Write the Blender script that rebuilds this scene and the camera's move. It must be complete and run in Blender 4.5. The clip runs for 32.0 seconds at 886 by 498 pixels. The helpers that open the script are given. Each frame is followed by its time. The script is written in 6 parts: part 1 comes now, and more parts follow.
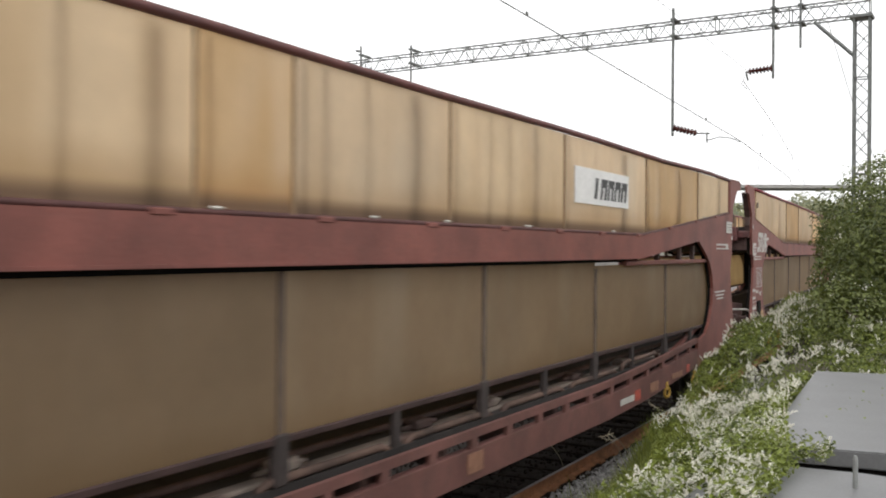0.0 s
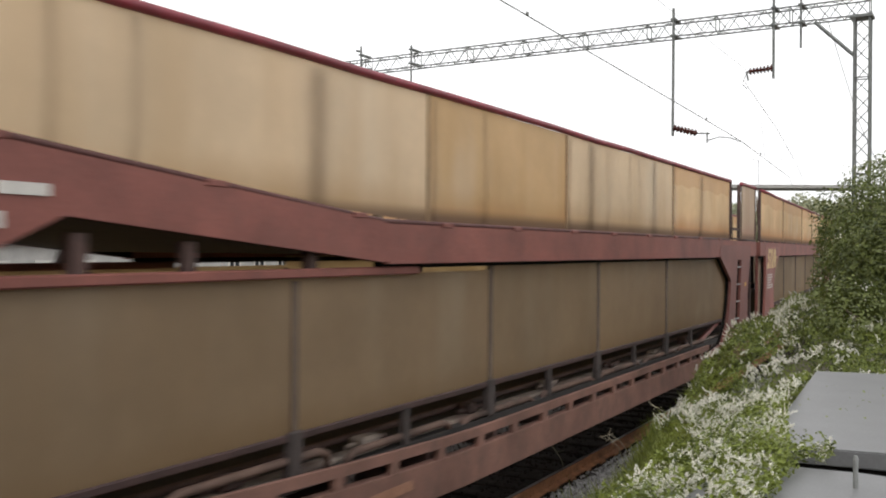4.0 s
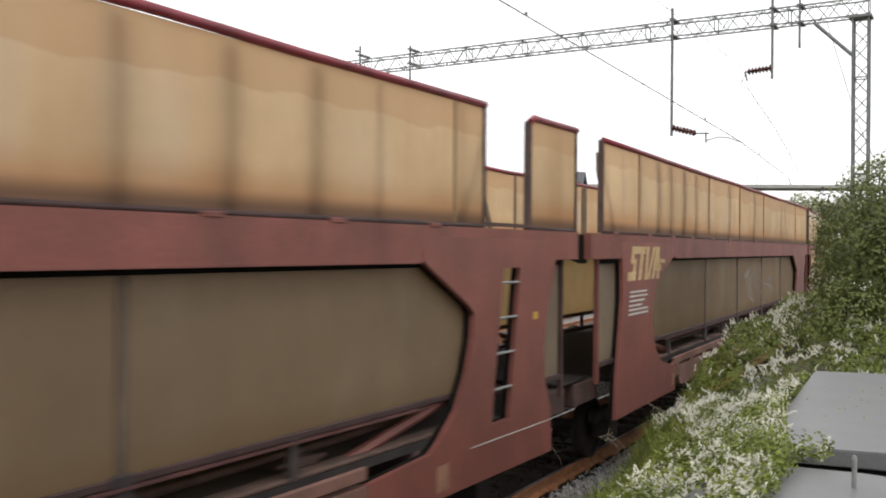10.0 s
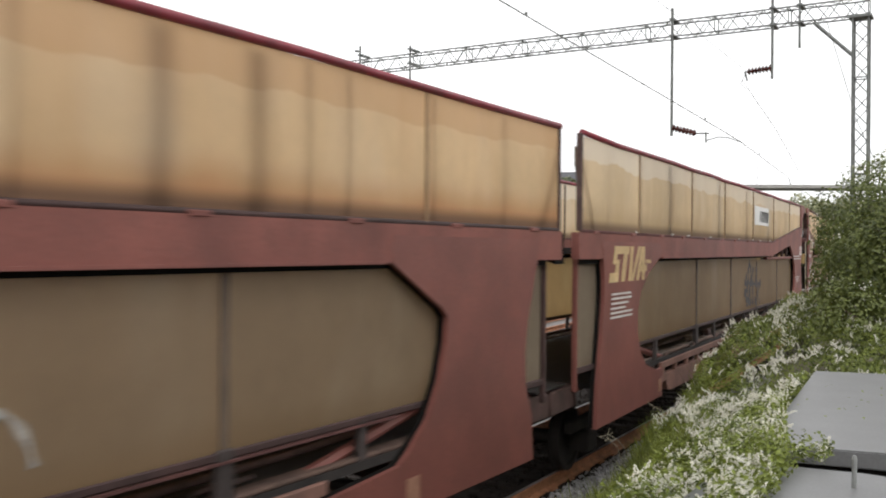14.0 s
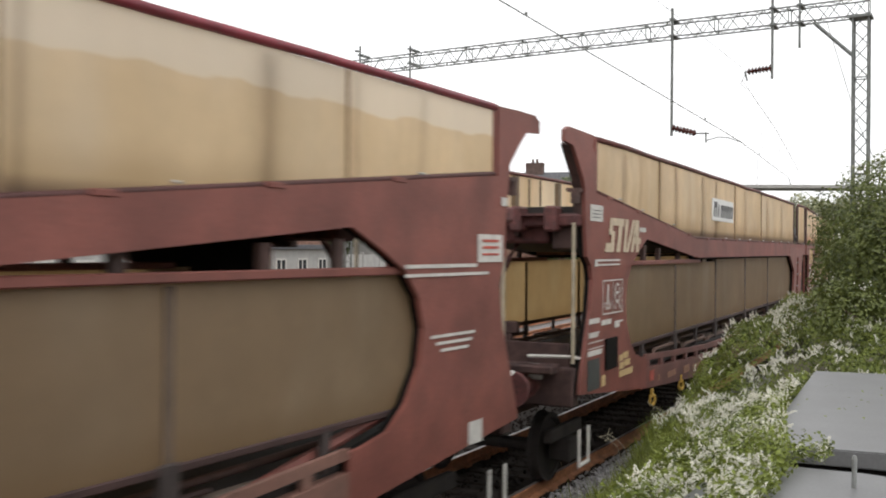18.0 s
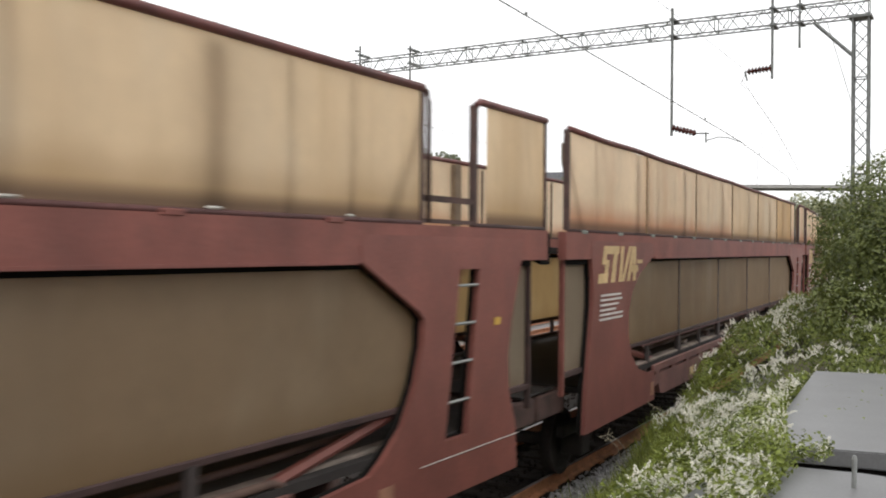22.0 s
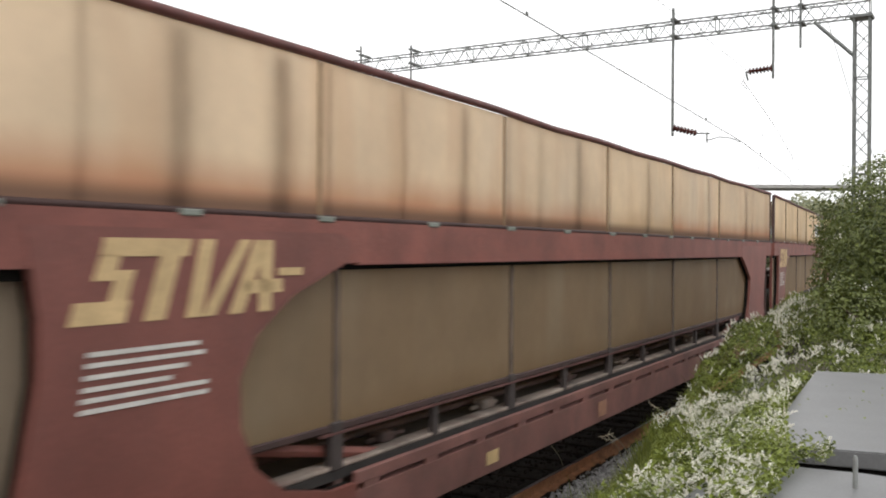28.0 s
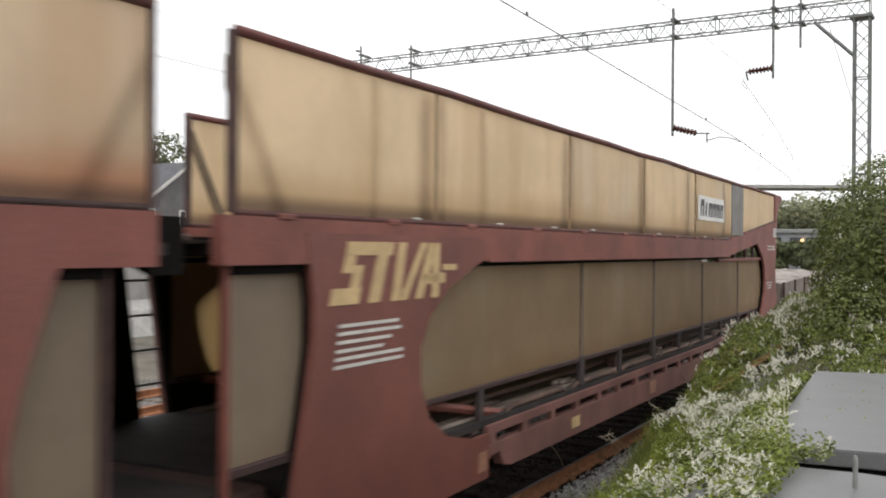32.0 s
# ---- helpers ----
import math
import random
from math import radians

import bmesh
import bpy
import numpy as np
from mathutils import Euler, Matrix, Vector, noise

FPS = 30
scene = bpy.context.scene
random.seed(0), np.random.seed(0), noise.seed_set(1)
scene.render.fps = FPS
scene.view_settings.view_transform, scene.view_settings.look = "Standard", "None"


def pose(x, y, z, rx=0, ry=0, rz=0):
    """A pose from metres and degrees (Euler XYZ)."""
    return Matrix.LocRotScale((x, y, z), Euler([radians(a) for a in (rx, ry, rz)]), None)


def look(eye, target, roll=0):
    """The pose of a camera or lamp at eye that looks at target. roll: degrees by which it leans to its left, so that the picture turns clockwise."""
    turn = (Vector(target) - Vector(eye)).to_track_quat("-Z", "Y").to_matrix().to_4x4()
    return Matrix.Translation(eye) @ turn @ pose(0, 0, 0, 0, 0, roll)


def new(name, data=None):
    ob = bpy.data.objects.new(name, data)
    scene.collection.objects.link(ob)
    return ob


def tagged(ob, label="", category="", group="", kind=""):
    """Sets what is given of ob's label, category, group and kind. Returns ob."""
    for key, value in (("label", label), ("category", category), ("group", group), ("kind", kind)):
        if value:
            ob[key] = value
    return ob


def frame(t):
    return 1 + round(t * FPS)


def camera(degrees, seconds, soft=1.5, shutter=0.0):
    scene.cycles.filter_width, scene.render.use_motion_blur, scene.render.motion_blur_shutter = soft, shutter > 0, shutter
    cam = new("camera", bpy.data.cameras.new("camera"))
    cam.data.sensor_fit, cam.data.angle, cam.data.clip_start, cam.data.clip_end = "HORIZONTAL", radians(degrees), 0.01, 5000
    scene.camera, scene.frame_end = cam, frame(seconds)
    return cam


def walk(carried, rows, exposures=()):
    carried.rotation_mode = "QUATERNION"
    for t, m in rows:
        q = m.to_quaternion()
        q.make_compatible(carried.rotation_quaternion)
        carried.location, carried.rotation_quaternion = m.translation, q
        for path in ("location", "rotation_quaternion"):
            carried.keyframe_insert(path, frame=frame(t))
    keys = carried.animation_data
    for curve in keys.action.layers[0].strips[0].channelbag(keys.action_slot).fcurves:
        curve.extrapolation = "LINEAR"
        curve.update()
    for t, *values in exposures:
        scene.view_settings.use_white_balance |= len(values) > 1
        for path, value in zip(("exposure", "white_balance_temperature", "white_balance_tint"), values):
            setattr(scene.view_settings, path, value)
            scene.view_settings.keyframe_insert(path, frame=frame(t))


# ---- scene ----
from mathutils.geometry import tessellate_polygon

# Camera: stands still beside the line, 2.6 m over the rails
EYE = 2.6
cam = camera(49.3, 32.0, soft=1.9, shutter=0.5)


def stand(dyaw=0.0):
    return pose(0, 0, EYE, 90 + PITCH, 0, YAW + dyaw) @ pose(0, 0, 0, 0, 0, ROLL)


YAW, PITCH, ROLL = 29.98, -0.03, 0.415
walk(cam, [(0.0, stand(0.05)), (3.0, stand(0.05)), (3.5, stand(0.08)), (5.5, stand()), (24.5, stand()), (25.2, stand(0.05)), (32.0, stand(0.05))],
     exposures=[(0.0, 0.0), (2.0, -0.05), (5.0, -0.05), (6.0, -0.06), (7.0, -0.12), (8.2, 0.03), (9.0, -0.05), (10.0, -0.01), (11.0, -0.05), (12.0, 0.08), (13.0, -0.04), (14.0, 0.01), (18.0, -0.03), (20.0, 0.08), (21.0, 0.0), (22.0, -0.02), (24.0, 0.11), (26.0, 0.03), (28.0, 0.04), (29.0, 0.05), (31.0, -0.02), (32.0, -0.04)])

# Overcast daylight
world = bpy.data.worlds.new("overcast_sky")
scene.world = world
world.use_nodes = True
wn, wl = world.node_tree.nodes, world.node_tree.links
wn.clear()
sky = wn.new("ShaderNodeTexSky")
sky.sky_type, sky.sun_disc = "NISHITA", False
sky.sun_elevation, sky.sun_rotation = radians(52), radians(150)
sky.air_density, sky.dust_density, sky.ozone_density = 1.0, 6.0, 1.0
grey = wn.new("ShaderNodeHueSaturation")
grey.inputs["Saturation"].default_value = 0.12
back = wn.new("ShaderNodeBackground")
back.inputs["Strength"].default_value = 0.15
cloud = wn.new("ShaderNodeMixRGB")
cloud.inputs["Fac"].default_value = 0.85
cloud.inputs[2].default_value = (9.6, 9.6, 9.7, 1)
wout = wn.new("ShaderNodeOutputWorld")
wl.new(sky.outputs[0], grey.inputs["Color"])
wl.new(grey.outputs[0], cloud.inputs[1])
wl.new(cloud.outputs[0], back.inputs["Color"])
wl.new(back.outputs[0], wout.inputs["Surface"])
sun = new("sun", bpy.data.lights.new("sun", "SUN"))
sun.data.energy, sun.data.angle, sun.data.color = 0.6, radians(25), (1.0, 0.96, 0.9)
sun.matrix_world = look((0, 0, 60), (-26, 30, 0))

# ---- materials ----


def mat(name, base, rough=0.7, metal=0.0, spread=0.18, scale=3.0, fine=40.0, bump=0.25, dirt=None, dirt_amount=0.5, rand=0.0, stretch=(1, 1, 1), coord="Object", trans=0.0, grain=0.5, tint=None):
    """Procedural surface: base colour, broad stains, fine grain, bump."""
    m = bpy.data.materials.new(name)
    m.use_nodes = True
    n, l = m.node_tree.nodes, m.node_tree.links
    b = n["Principled BSDF"]
    tc = n.new("ShaderNodeTexCoord")
    mp = n.new("ShaderNodeMapping")
    mp.inputs["Scale"].default_value = stretch
    l.new(tc.outputs[coord], mp.inputs["Vector"])
    big = n.new("ShaderNodeTexNoise")
    big.inputs["Scale"].default_value, big.inputs["Detail"].default_value, big.inputs["Roughness"].default_value = scale, 5, 0.6
    small = n.new("ShaderNodeTexNoise")
    small.inputs["Scale"].default_value, small.inputs["Detail"].default_value = fine, 3
    l.new(mp.outputs[0], big.inputs["Vector"])
    l.new(mp.outputs[0], small.inputs["Vector"])
    dark = tuple(c * (1 - spread * 1.6) for c in base[:3]) + (1,)
    light = tuple(min(1, c * (1 + spread)) for c in base[:3]) + (1,)
    ramp = n.new("ShaderNodeValToRGB")
    ramp.color_ramp.elements[0].position, ramp.color_ramp.elements[1].position = 0.3, 0.72
    ramp.color_ramp.elements[0].color, ramp.color_ramp.elements[1].color = dark, light
    l.new(big.outputs["Fac"], ramp.inputs["Fac"])
    speck = n.new("ShaderNodeMixRGB")
    speck.blend_type = "MULTIPLY"
    speck.inputs["Fac"].default_value = grain
    r2 = n.new("ShaderNodeValToRGB")
    r2.color_ramp.elements[0].position, r2.color_ramp.elements[1].position = 0.3, 0.7
    r2.color_ramp.elements[0].color, r2.color_ramp.elements[1].color = (0.7, 0.7, 0.7, 1), (1, 1, 1, 1)
    l.new(small.outputs["Fac"], r2.inputs["Fac"])
    l.new(ramp.outputs[0], speck.inputs[1])
    l.new(r2.outputs[0], speck.inputs[2])
    col = speck.outputs[0]
    if dirt:
        d = n.new("ShaderNodeTexNoise")
        d.inputs["Scale"].default_value, d.inputs["Detail"].default_value, d.inputs["Roughness"].default_value = scale * 2.3, 6, 0.7
        l.new(mp.outputs[0], d.inputs["Vector"])
        r3 = n.new("ShaderNodeValToRGB")
        r3.color_ramp.elements[0].position, r3.color_ramp.elements[1].position = 0.48, 0.7
        r3.color_ramp.elements[0].color, r3.color_ramp.elements[1].color = (0, 0, 0, 1), (dirt_amount,) * 3 + (1,)
        l.new(d.outputs["Fac"], r3.inputs["Fac"])
        mx = n.new("ShaderNodeMixRGB")
        l.new(r3.outputs[0], mx.inputs["Fac"])
        l.new(col, mx.inputs[1])
        mx.inputs[2].default_value = dirt
        col = mx.outputs[0]
    if rand:
        oi = n.new("ShaderNodeObjectInfo")
        mr = n.new("ShaderNodeMapRange")
        mr.inputs["To Min"].default_value, mr.inputs["To Max"].default_value = 1 - rand, 1 + rand * 0.5
        l.new(oi.outputs["Random"], mr.inputs["Value"])
        hs = n.new("ShaderNodeHueSaturation")
        l.new(mr.outputs[0], hs.inputs["Value"])
        l.new(col, hs.inputs["Color"])
        col = hs.outputs[0]
    l.new(col, b.inputs["Base Color"])
    b.inputs["Roughness"].default_value, b.inputs["Metallic"].default_value = rough, metal
    bp = n.new("ShaderNodeBump")
    bp.inputs["Strength"].default_value, bp.inputs["Distance"].default_value = bump, 0.01
    l.new(small.outputs["Fac"], bp.inputs["Height"])
    l.new(bp.outputs[0], b.inputs["Normal"])
    if trans:
        t = n.new("ShaderNodeBsdfTranslucent")
        if tint:
            tm = n.new("ShaderNodeMixRGB")
            tm.blend_type = "MULTIPLY"
            tm.inputs["Fac"].default_value = 1.0
            tm.inputs[2].default_value = tint
            l.new(col, tm.inputs[1])
            l.new(tm.outputs[0], t.inputs["Color"])
        else:
            l.new(col, t.inputs["Color"])
        ms = n.new("ShaderNodeMixShader")
        ms.inputs["Fac"].default_value = trans
        l.new(b.outputs[0], ms.inputs[1])
        l.new(t.outputs[0], ms.inputs[2])
        l.new(ms.outputs[0], n["Material Output"].inputs["Surface"])
    return m


def leaf_mat(name, base, spread, trans=0.35, rough=0.5, patch=None):
    """Leaves: colour varied per island and in broad patches of young growth, some light passes through."""
    m = bpy.data.materials.new(name)
    m.use_nodes = True
    n, l = m.node_tree.nodes, m.node_tree.links
    b = n["Principled BSDF"]
    g = n.new("ShaderNodeNewGeometry")
    ramp = n.new("ShaderNodeValToRGB")
    ramp.color_ramp.elements[0].color = tuple(c * (1 - spread) for c in base[:3]) + (1,)
    ramp.color_ramp.elements[1].color = tuple(min(1, c * (1 + spread)) for c in (base[0] * 1.15, base[1], base[2] * 0.8)) + (1,)
    l.new(g.outputs["Random Per Island"], ramp.inputs["Fac"])
    col = ramp.outputs[0]
    if patch:
        tc = n.new("ShaderNodeTexCoord")
        cl = n.new("ShaderNodeTexNoise")
        cl.inputs["Scale"].default_value, cl.inputs["Detail"].default_value = 1.7, 3
        l.new(tc.outputs["Object"], cl.inputs["Vector"])
        mr = n.new("ShaderNodeMapRange")
        mr.inputs["From Min"].default_value, mr.inputs["From Max"].default_value, mr.inputs["To Max"].default_value = 0.45, 0.68, 0.75
        l.new(cl.outputs["Fac"], mr.inputs["Value"])
        mx = n.new("ShaderNodeMixRGB")
        l.new(mr.outputs[0], mx.inputs["Fac"])
        l.new(col, mx.inputs[1])
        mx.inputs[2].default_value = patch
        col = mx.outputs[0]
    l.new(col, b.inputs["Base Color"])
    b.inputs["Roughness"].default_value = rough
    t = n.new("ShaderNodeBsdfTranslucent")
    l.new(col, t.inputs["Color"])
    ms = n.new("ShaderNodeMixShader")
    ms.inputs["Fac"].default_value = trans
    l.new(b.outputs[0], ms.inputs[1])
    l.new(t.outputs[0], ms.inputs[2])
    l.new(ms.outputs[0], n["Material Output"].inputs["Surface"])
    return m


M_STEEL = mat("oxide_red_paint", (0.226, 0.074, 0.057, 1), 0.6, spread=0.2, scale=1.6, fine=30, dirt=(0.13, 0.057, 0.046, 1), dirt_amount=0.28)
M_LEG = mat("oxide_red_leg", (0.235, 0.079, 0.062, 1), 0.55, rand=0.28, spread=0.16, scale=1.2, fine=30, dirt=(0.15, 0.062, 0.05, 1), dirt_amount=0.3)
M_STEEL_DARK = mat("grimy_underframe", (0.09, 0.05, 0.042, 1), 0.8, spread=0.3, scale=3, dirt=(0.03, 0.025, 0.022, 1), dirt_amount=0.7)
M_POST = mat("panel_post", (0.19, 0.135, 0.085, 1), 0.7, spread=0.2, scale=4)
M_CAP_RED = mat("crimson_cap", (0.24, 0.03, 0.045, 1), 0.5, spread=0.25, scale=5)
M_CAP_BROWN = mat("brown_cap", (0.14, 0.045, 0.04, 1), 0.6, spread=0.25, scale=5)
M_DECK = mat("deck_steel", (0.028, 0.023, 0.021, 1), 0.8, spread=0.3, scale=4)
# for rubber, and for plates and strips whose black stands for shade
M_BLACK = mat("rubber_and_shade_black", (0.01, 0.009, 0.008, 1), 0.9, spread=0.2)
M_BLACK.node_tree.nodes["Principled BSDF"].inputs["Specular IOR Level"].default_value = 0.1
M_WHITE = mat("white_lettering", (0.62, 0.6, 0.56, 1), 0.6, spread=0.12, scale=6)
M_IVORY = mat("ivory_lettering", (0.62, 0.51, 0.37, 1), 0.6, spread=0.14, scale=6)
M_CREAM = mat("cream_lettering", (0.6, 0.43, 0.22, 1), 0.6, spread=0.14, scale=6)
M_INK = mat("dark_lettering", (0.05, 0.05, 0.05, 1), 0.6)
M_YELLOW = mat("yellow_paint", (0.55, 0.34, 0.06, 1), 0.55, spread=0.2, scale=8)
M_GREY = mat("grey_galvanised", (0.3, 0.31, 0.3, 1), 0.5, 0.3, spread=0.15, scale=6)
M_MAST = mat("mast_steel", (0.2, 0.21, 0.2, 1), 0.6, 0.2, spread=0.2, scale=6)
M_RAIL = mat("rusty_rail", (0.4, 0.175, 0.085, 1), 0.7, spread=0.3, scale=5, fine=60)
M_RAILTOP = mat("worn_railhead", (0.3, 0.27, 0.25, 1), 0.35, 0.8, spread=0.2)
M_SLEEPER = mat("sleeper", (0.19, 0.165, 0.14, 1), 0.9, spread=0.3, scale=6)
# near-track sleepers, the shade under the train put into their colour
M_SLEEPER_SHADE = mat("shaded_oily_sleeper", (0.05, 0.04, 0.034, 1), 0.9, spread=0.3, scale=6)
M_STONE = mat("ballast_stone", (0.37, 0.355, 0.36, 1), 0.9, spread=0.35, scale=9, fine=80)
M_GROUND = mat("ground_soil", (0.16, 0.14, 0.11, 1), 0.95, spread=0.35, scale=0.6, fine=25, bump=0.5)
M_BALLAST = mat("ballast_bed", (0.22, 0.2, 0.19, 1), 0.95, spread=0.3, scale=9, fine=30, bump=0.9)
# dirty ballast, its colour blackened further to stand for the train's shade
M_OILY_SHADE = mat("shaded_oily_ballast", (0.045, 0.036, 0.031, 1), 0.85, spread=0.35, scale=9, fine=30, bump=0.9)
M_LID = mat("grey_cabinet_paint", (0.175, 0.176, 0.178, 1), 0.45, spread=0.06, scale=2.5, fine=60, bump=0.05)
M_CONC = mat("concrete", (0.4, 0.39, 0.37, 1), 0.9, spread=0.15, scale=3)
M_LEAF = leaf_mat("vine_leaf", (0.11, 0.155, 0.027), 0.7, 0.2, 0.55, (0.25, 0.3, 0.042, 1))
M_GRASS = leaf_mat("grass_blade", (0.18, 0.23, 0.055), 0.45, 0.3)
M_LEAF2 = leaf_mat("shrub_leaf", (0.095, 0.128, 0.034), 0.5, 0.25, 0.5, (0.15, 0.18, 0.045, 1))
M_LEAF3 = leaf_mat("far_leaf", (0.115, 0.145, 0.075), 0.35)
M_FLOWER = mat("white_blossom", (0.9, 0.88, 0.8, 1), 0.7, spread=0.08, scale=4, bump=0.0, trans=0.25, grain=0.2)
M_STEM = mat("stem", (0.12, 0.1, 0.05, 1), 0.8)
M_BARK = mat("bark", (0.12, 0.09, 0.06, 1), 0.9)
M_CERAMIC = mat("brown_insulator", (0.09, 0.03, 0.025, 1), 0.25, spread=0.1)
M_GLASSY = mat("window_glass", (0.04, 0.045, 0.05, 1), 0.1, spread=0.1)
M_WALLW = mat("pale_render", (0.43, 0.42, 0.4, 1), 0.9, spread=0.1, scale=1.5)
M_ROOF = mat("slate_roof", (0.12, 0.12, 0.13, 1), 0.8, spread=0.2, scale=4)
M_SOOT = mat("sooty_brick", (0.13, 0.085, 0.072, 1), 0.9, spread=0.25, scale=4)
M_BRICK = mat("brick_wall", (0.28, 0.16, 0.12, 1), 0.9, spread=0.2, scale=3)
M_SPRAY_W = mat("white_spray", (0.4, 0.37, 0.33, 1), 0.6, spread=0.2, scale=5)
M_SPRAY_R = mat("rust_brown_spray", (0.26, 0.12, 0.035, 1), 0.6, spread=0.25, scale=7)
M_SPRAY_B = mat("black_spray", (0.075, 0.06, 0.056, 1), 0.6, spread=0.2, scale=5)

for m in (M_OILY_SHADE, M_SLEEPER_SHADE):
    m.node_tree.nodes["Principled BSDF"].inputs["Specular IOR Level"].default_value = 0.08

# ---- mesh helpers ----


def part(name, bm, material, parent=None, label=""):
    me = bpy.data.meshes.new(name)
    bm.to_mesh(me)
    bm.free()
    me.materials.append(material)
    ob = new(name, me)
    if parent is not None:
        ob.parent = parent
    if label:
        ob["label"] = label
    return ob


def share(name, me, parent, m=None):
    ob = new(name, me)
    ob.parent = parent
    if m is not None:
        ob.matrix_basis = m
    return ob


def box(bm, x0, x1, y0, y1, z0, z1, bevel=0.0):
    vs = [bm.verts.new((x, y, z)) for x in (x0, x1) for y in (y0, y1) for z in (z0, z1)]
    fs = [(0, 1, 3, 2), (4, 6, 7, 5), (0, 4, 5, 1), (2, 3, 7, 6), (0, 2, 6, 4), (1, 5, 7, 3)]
    made = [bm.faces.new([vs[i] for i in f]) for f in fs]
    if bevel:
        es = {e for f in made for e in f.edges}
        bmesh.ops.bevel(bm, geom=list(es), offset=bevel, segments=1, affect="EDGES")
    return bm


def boxes(*args, bevel=0.0):
    bm = bmesh.new()
    for a in args:
        box(bm, *a, bevel=bevel)
    return bm


def tube(bm, a, b, r, n=8, r2=None):
    a, b = Vector(a), Vector(b)
    d = (b - a).normalized()
    up = Vector((0, 0, 1)) if abs(d.z) < 0.9 else Vector((1, 0, 0))
    u = d.cross(up).normalized()
    w = d.cross(u)
    r2 = r if r2 is None else r2
    ra = [bm.verts.new(a + (u * math.cos(k * math.tau / n) + w * math.sin(k * math.tau / n)) * r) for k in range(n)]
    rb = [bm.verts.new(b + (u * math.cos(k * math.tau / n) + w * math.sin(k * math.tau / n)) * r2) for k in range(n)]
    for k in range(n):
        bm.faces.new((ra[k], ra[(k + 1) % n], rb[(k + 1) % n], rb[k]))
    bm.faces.new(list(reversed(ra)))
    bm.faces.new(rb)
    return bm


def tubes(*args):
    bm = bmesh.new()
    for a in args:
        tube(bm, *a)
    return bm


def plate(outline, x0, x1, bm=None):
    """A thick plate in the y-z plane from an outline, between x0 and x1."""
    bm = bm or bmesh.new()
    lo = [bm.verts.new((x0, u, z)) for u, z in outline]
    hi = [bm.verts.new((x1, u, z)) for u, z in outline]
    n = len(outline)
    made = []
    for tri in tessellate_polygon([[Vector((u, z, 0)) for u, z in outline]]):
        made.append(bm.faces.new([lo[i] for i in tri]))
        made.append(bm.faces.new([hi[i] for i in reversed(tri)]))
    for k in range(n):
        made.append(bm.faces.new((lo[k], hi[k], hi[(k + 1) % n], lo[(k + 1) % n])))
    bmesh.ops.recalc_face_normals(bm, faces=made)
    return bm


# ---- the line: an arc that bends to the left ----
RAD = 409.0


def on_line(s, o=0.0, z=0.0):
    """A point s metres along the line, o metres right of the wagons' near side."""
    a = s / RAD
    return Vector((-4.0 - RAD + (RAD + o) * math.cos(a), (RAD + o) * math.sin(a), z))


def line_pose(s, o=0.0, z=0.0):
    return Matrix.Translation(on_line(s, o, z)) @ pose(0, 0, 0, 0, 0, math.degrees(s / RAD))

# ---- ground, ballast, track ----


def lat_of(x, y):
    """Metres to the right of the wagons' near side."""
    return math.hypot(x + 4.0 + RAD, y) - RAD


RAIL_Z = -0.25
# cross-sections of the overgrown bank (metres from the wagons' side, height): beside the cabinets, and the higher mound past them
PROFILE_NEAR = [(-0.2, -0.7), (0.25, -0.52), (0.5, -0.2), (0.66, 0.25), (0.82, 0.6), (1.25, 0.78), (1.8, 0.95), (2.4, 1.12), (2.9, 1.25), (6.0, 1.4)]
PROFILE_FAR = [(-0.2, -0.7), (0.2, -0.5), (0.42, 0.1), (0.56, 0.55), (0.78, 0.98), (1.2, 1.24), (1.8, 1.36), (2.6, 1.45), (6.0, 1.6)]
LIDS = [(-1.35, 0.75, 5.82, 9.6, 1.5), (-1.25, 0.75, 2.6, 5.2, 1.5)]


def bank_back(y):
    """How far the foot of the bank stands back from the track, close to the cabinets."""
    return 0.08 * min(1.0, max(0.0, (11.3 - y) / 2.0)) + 0.62 * min(1.0, max(0.0, (10.2 - y) / 2.2))


def height_in(profile, o):
    for (a, za), (b, zb) in zip(profile, profile[1:]):
        if o <= b:
            return za + (zb - za) * max(0.0, o - a) / (b - a)
    return profile[-1][1]


def vine_z(x, y):
    o = lat_of(x, y) - bank_back(y)
    k = min(1.0, max(0.0, (y - 11.2) / 1.9))
    k = k * k * (3 - 2 * k)
    z = height_in(PROFILE_NEAR, o) * (1 - k) + height_in(PROFILE_FAR, o) * k
    over = min(1.0, max(0.0, (o - 0.35) / 0.8))
    # a saddle between the two mounds, then the growth climbs towards the shrub
    z -= 0.2 * over * math.exp(-((y - 11.6) / 0.55) ** 2)
    return z + 0.3 * min(1.0, max(0.0, (y - 14.0) / 3.5)) * over


CLUMP = 0.5


def clump(x, y):
    """Rounded cushions of growth: 0 in the creases between them, 1 on their crowns."""
    best = 9.0
    i0, j0 = math.floor(x / CLUMP), math.floor(y / CLUMP)
    for i in (i0 - 1, i0, i0 + 1):
        for j in (j0 - 1, j0, j0 + 1):
            cx = (i + 0.5 + 0.42 * noise.cell((i + 0.5, j + 0.5, 1.5))) * CLUMP
            cy = (j + 0.5 + 0.42 * noise.cell((i + 0.5, j + 0.5, 7.5))) * CLUMP
            r = CLUMP * (0.78 + 0.2 * noise.cell((i + 0.5, j + 0.5, 12.5)))
            best = min(best, math.hypot(x - cx, (y - cy) * 0.85) / r)
    return math.sqrt(max(0.0, 1 - best * best))


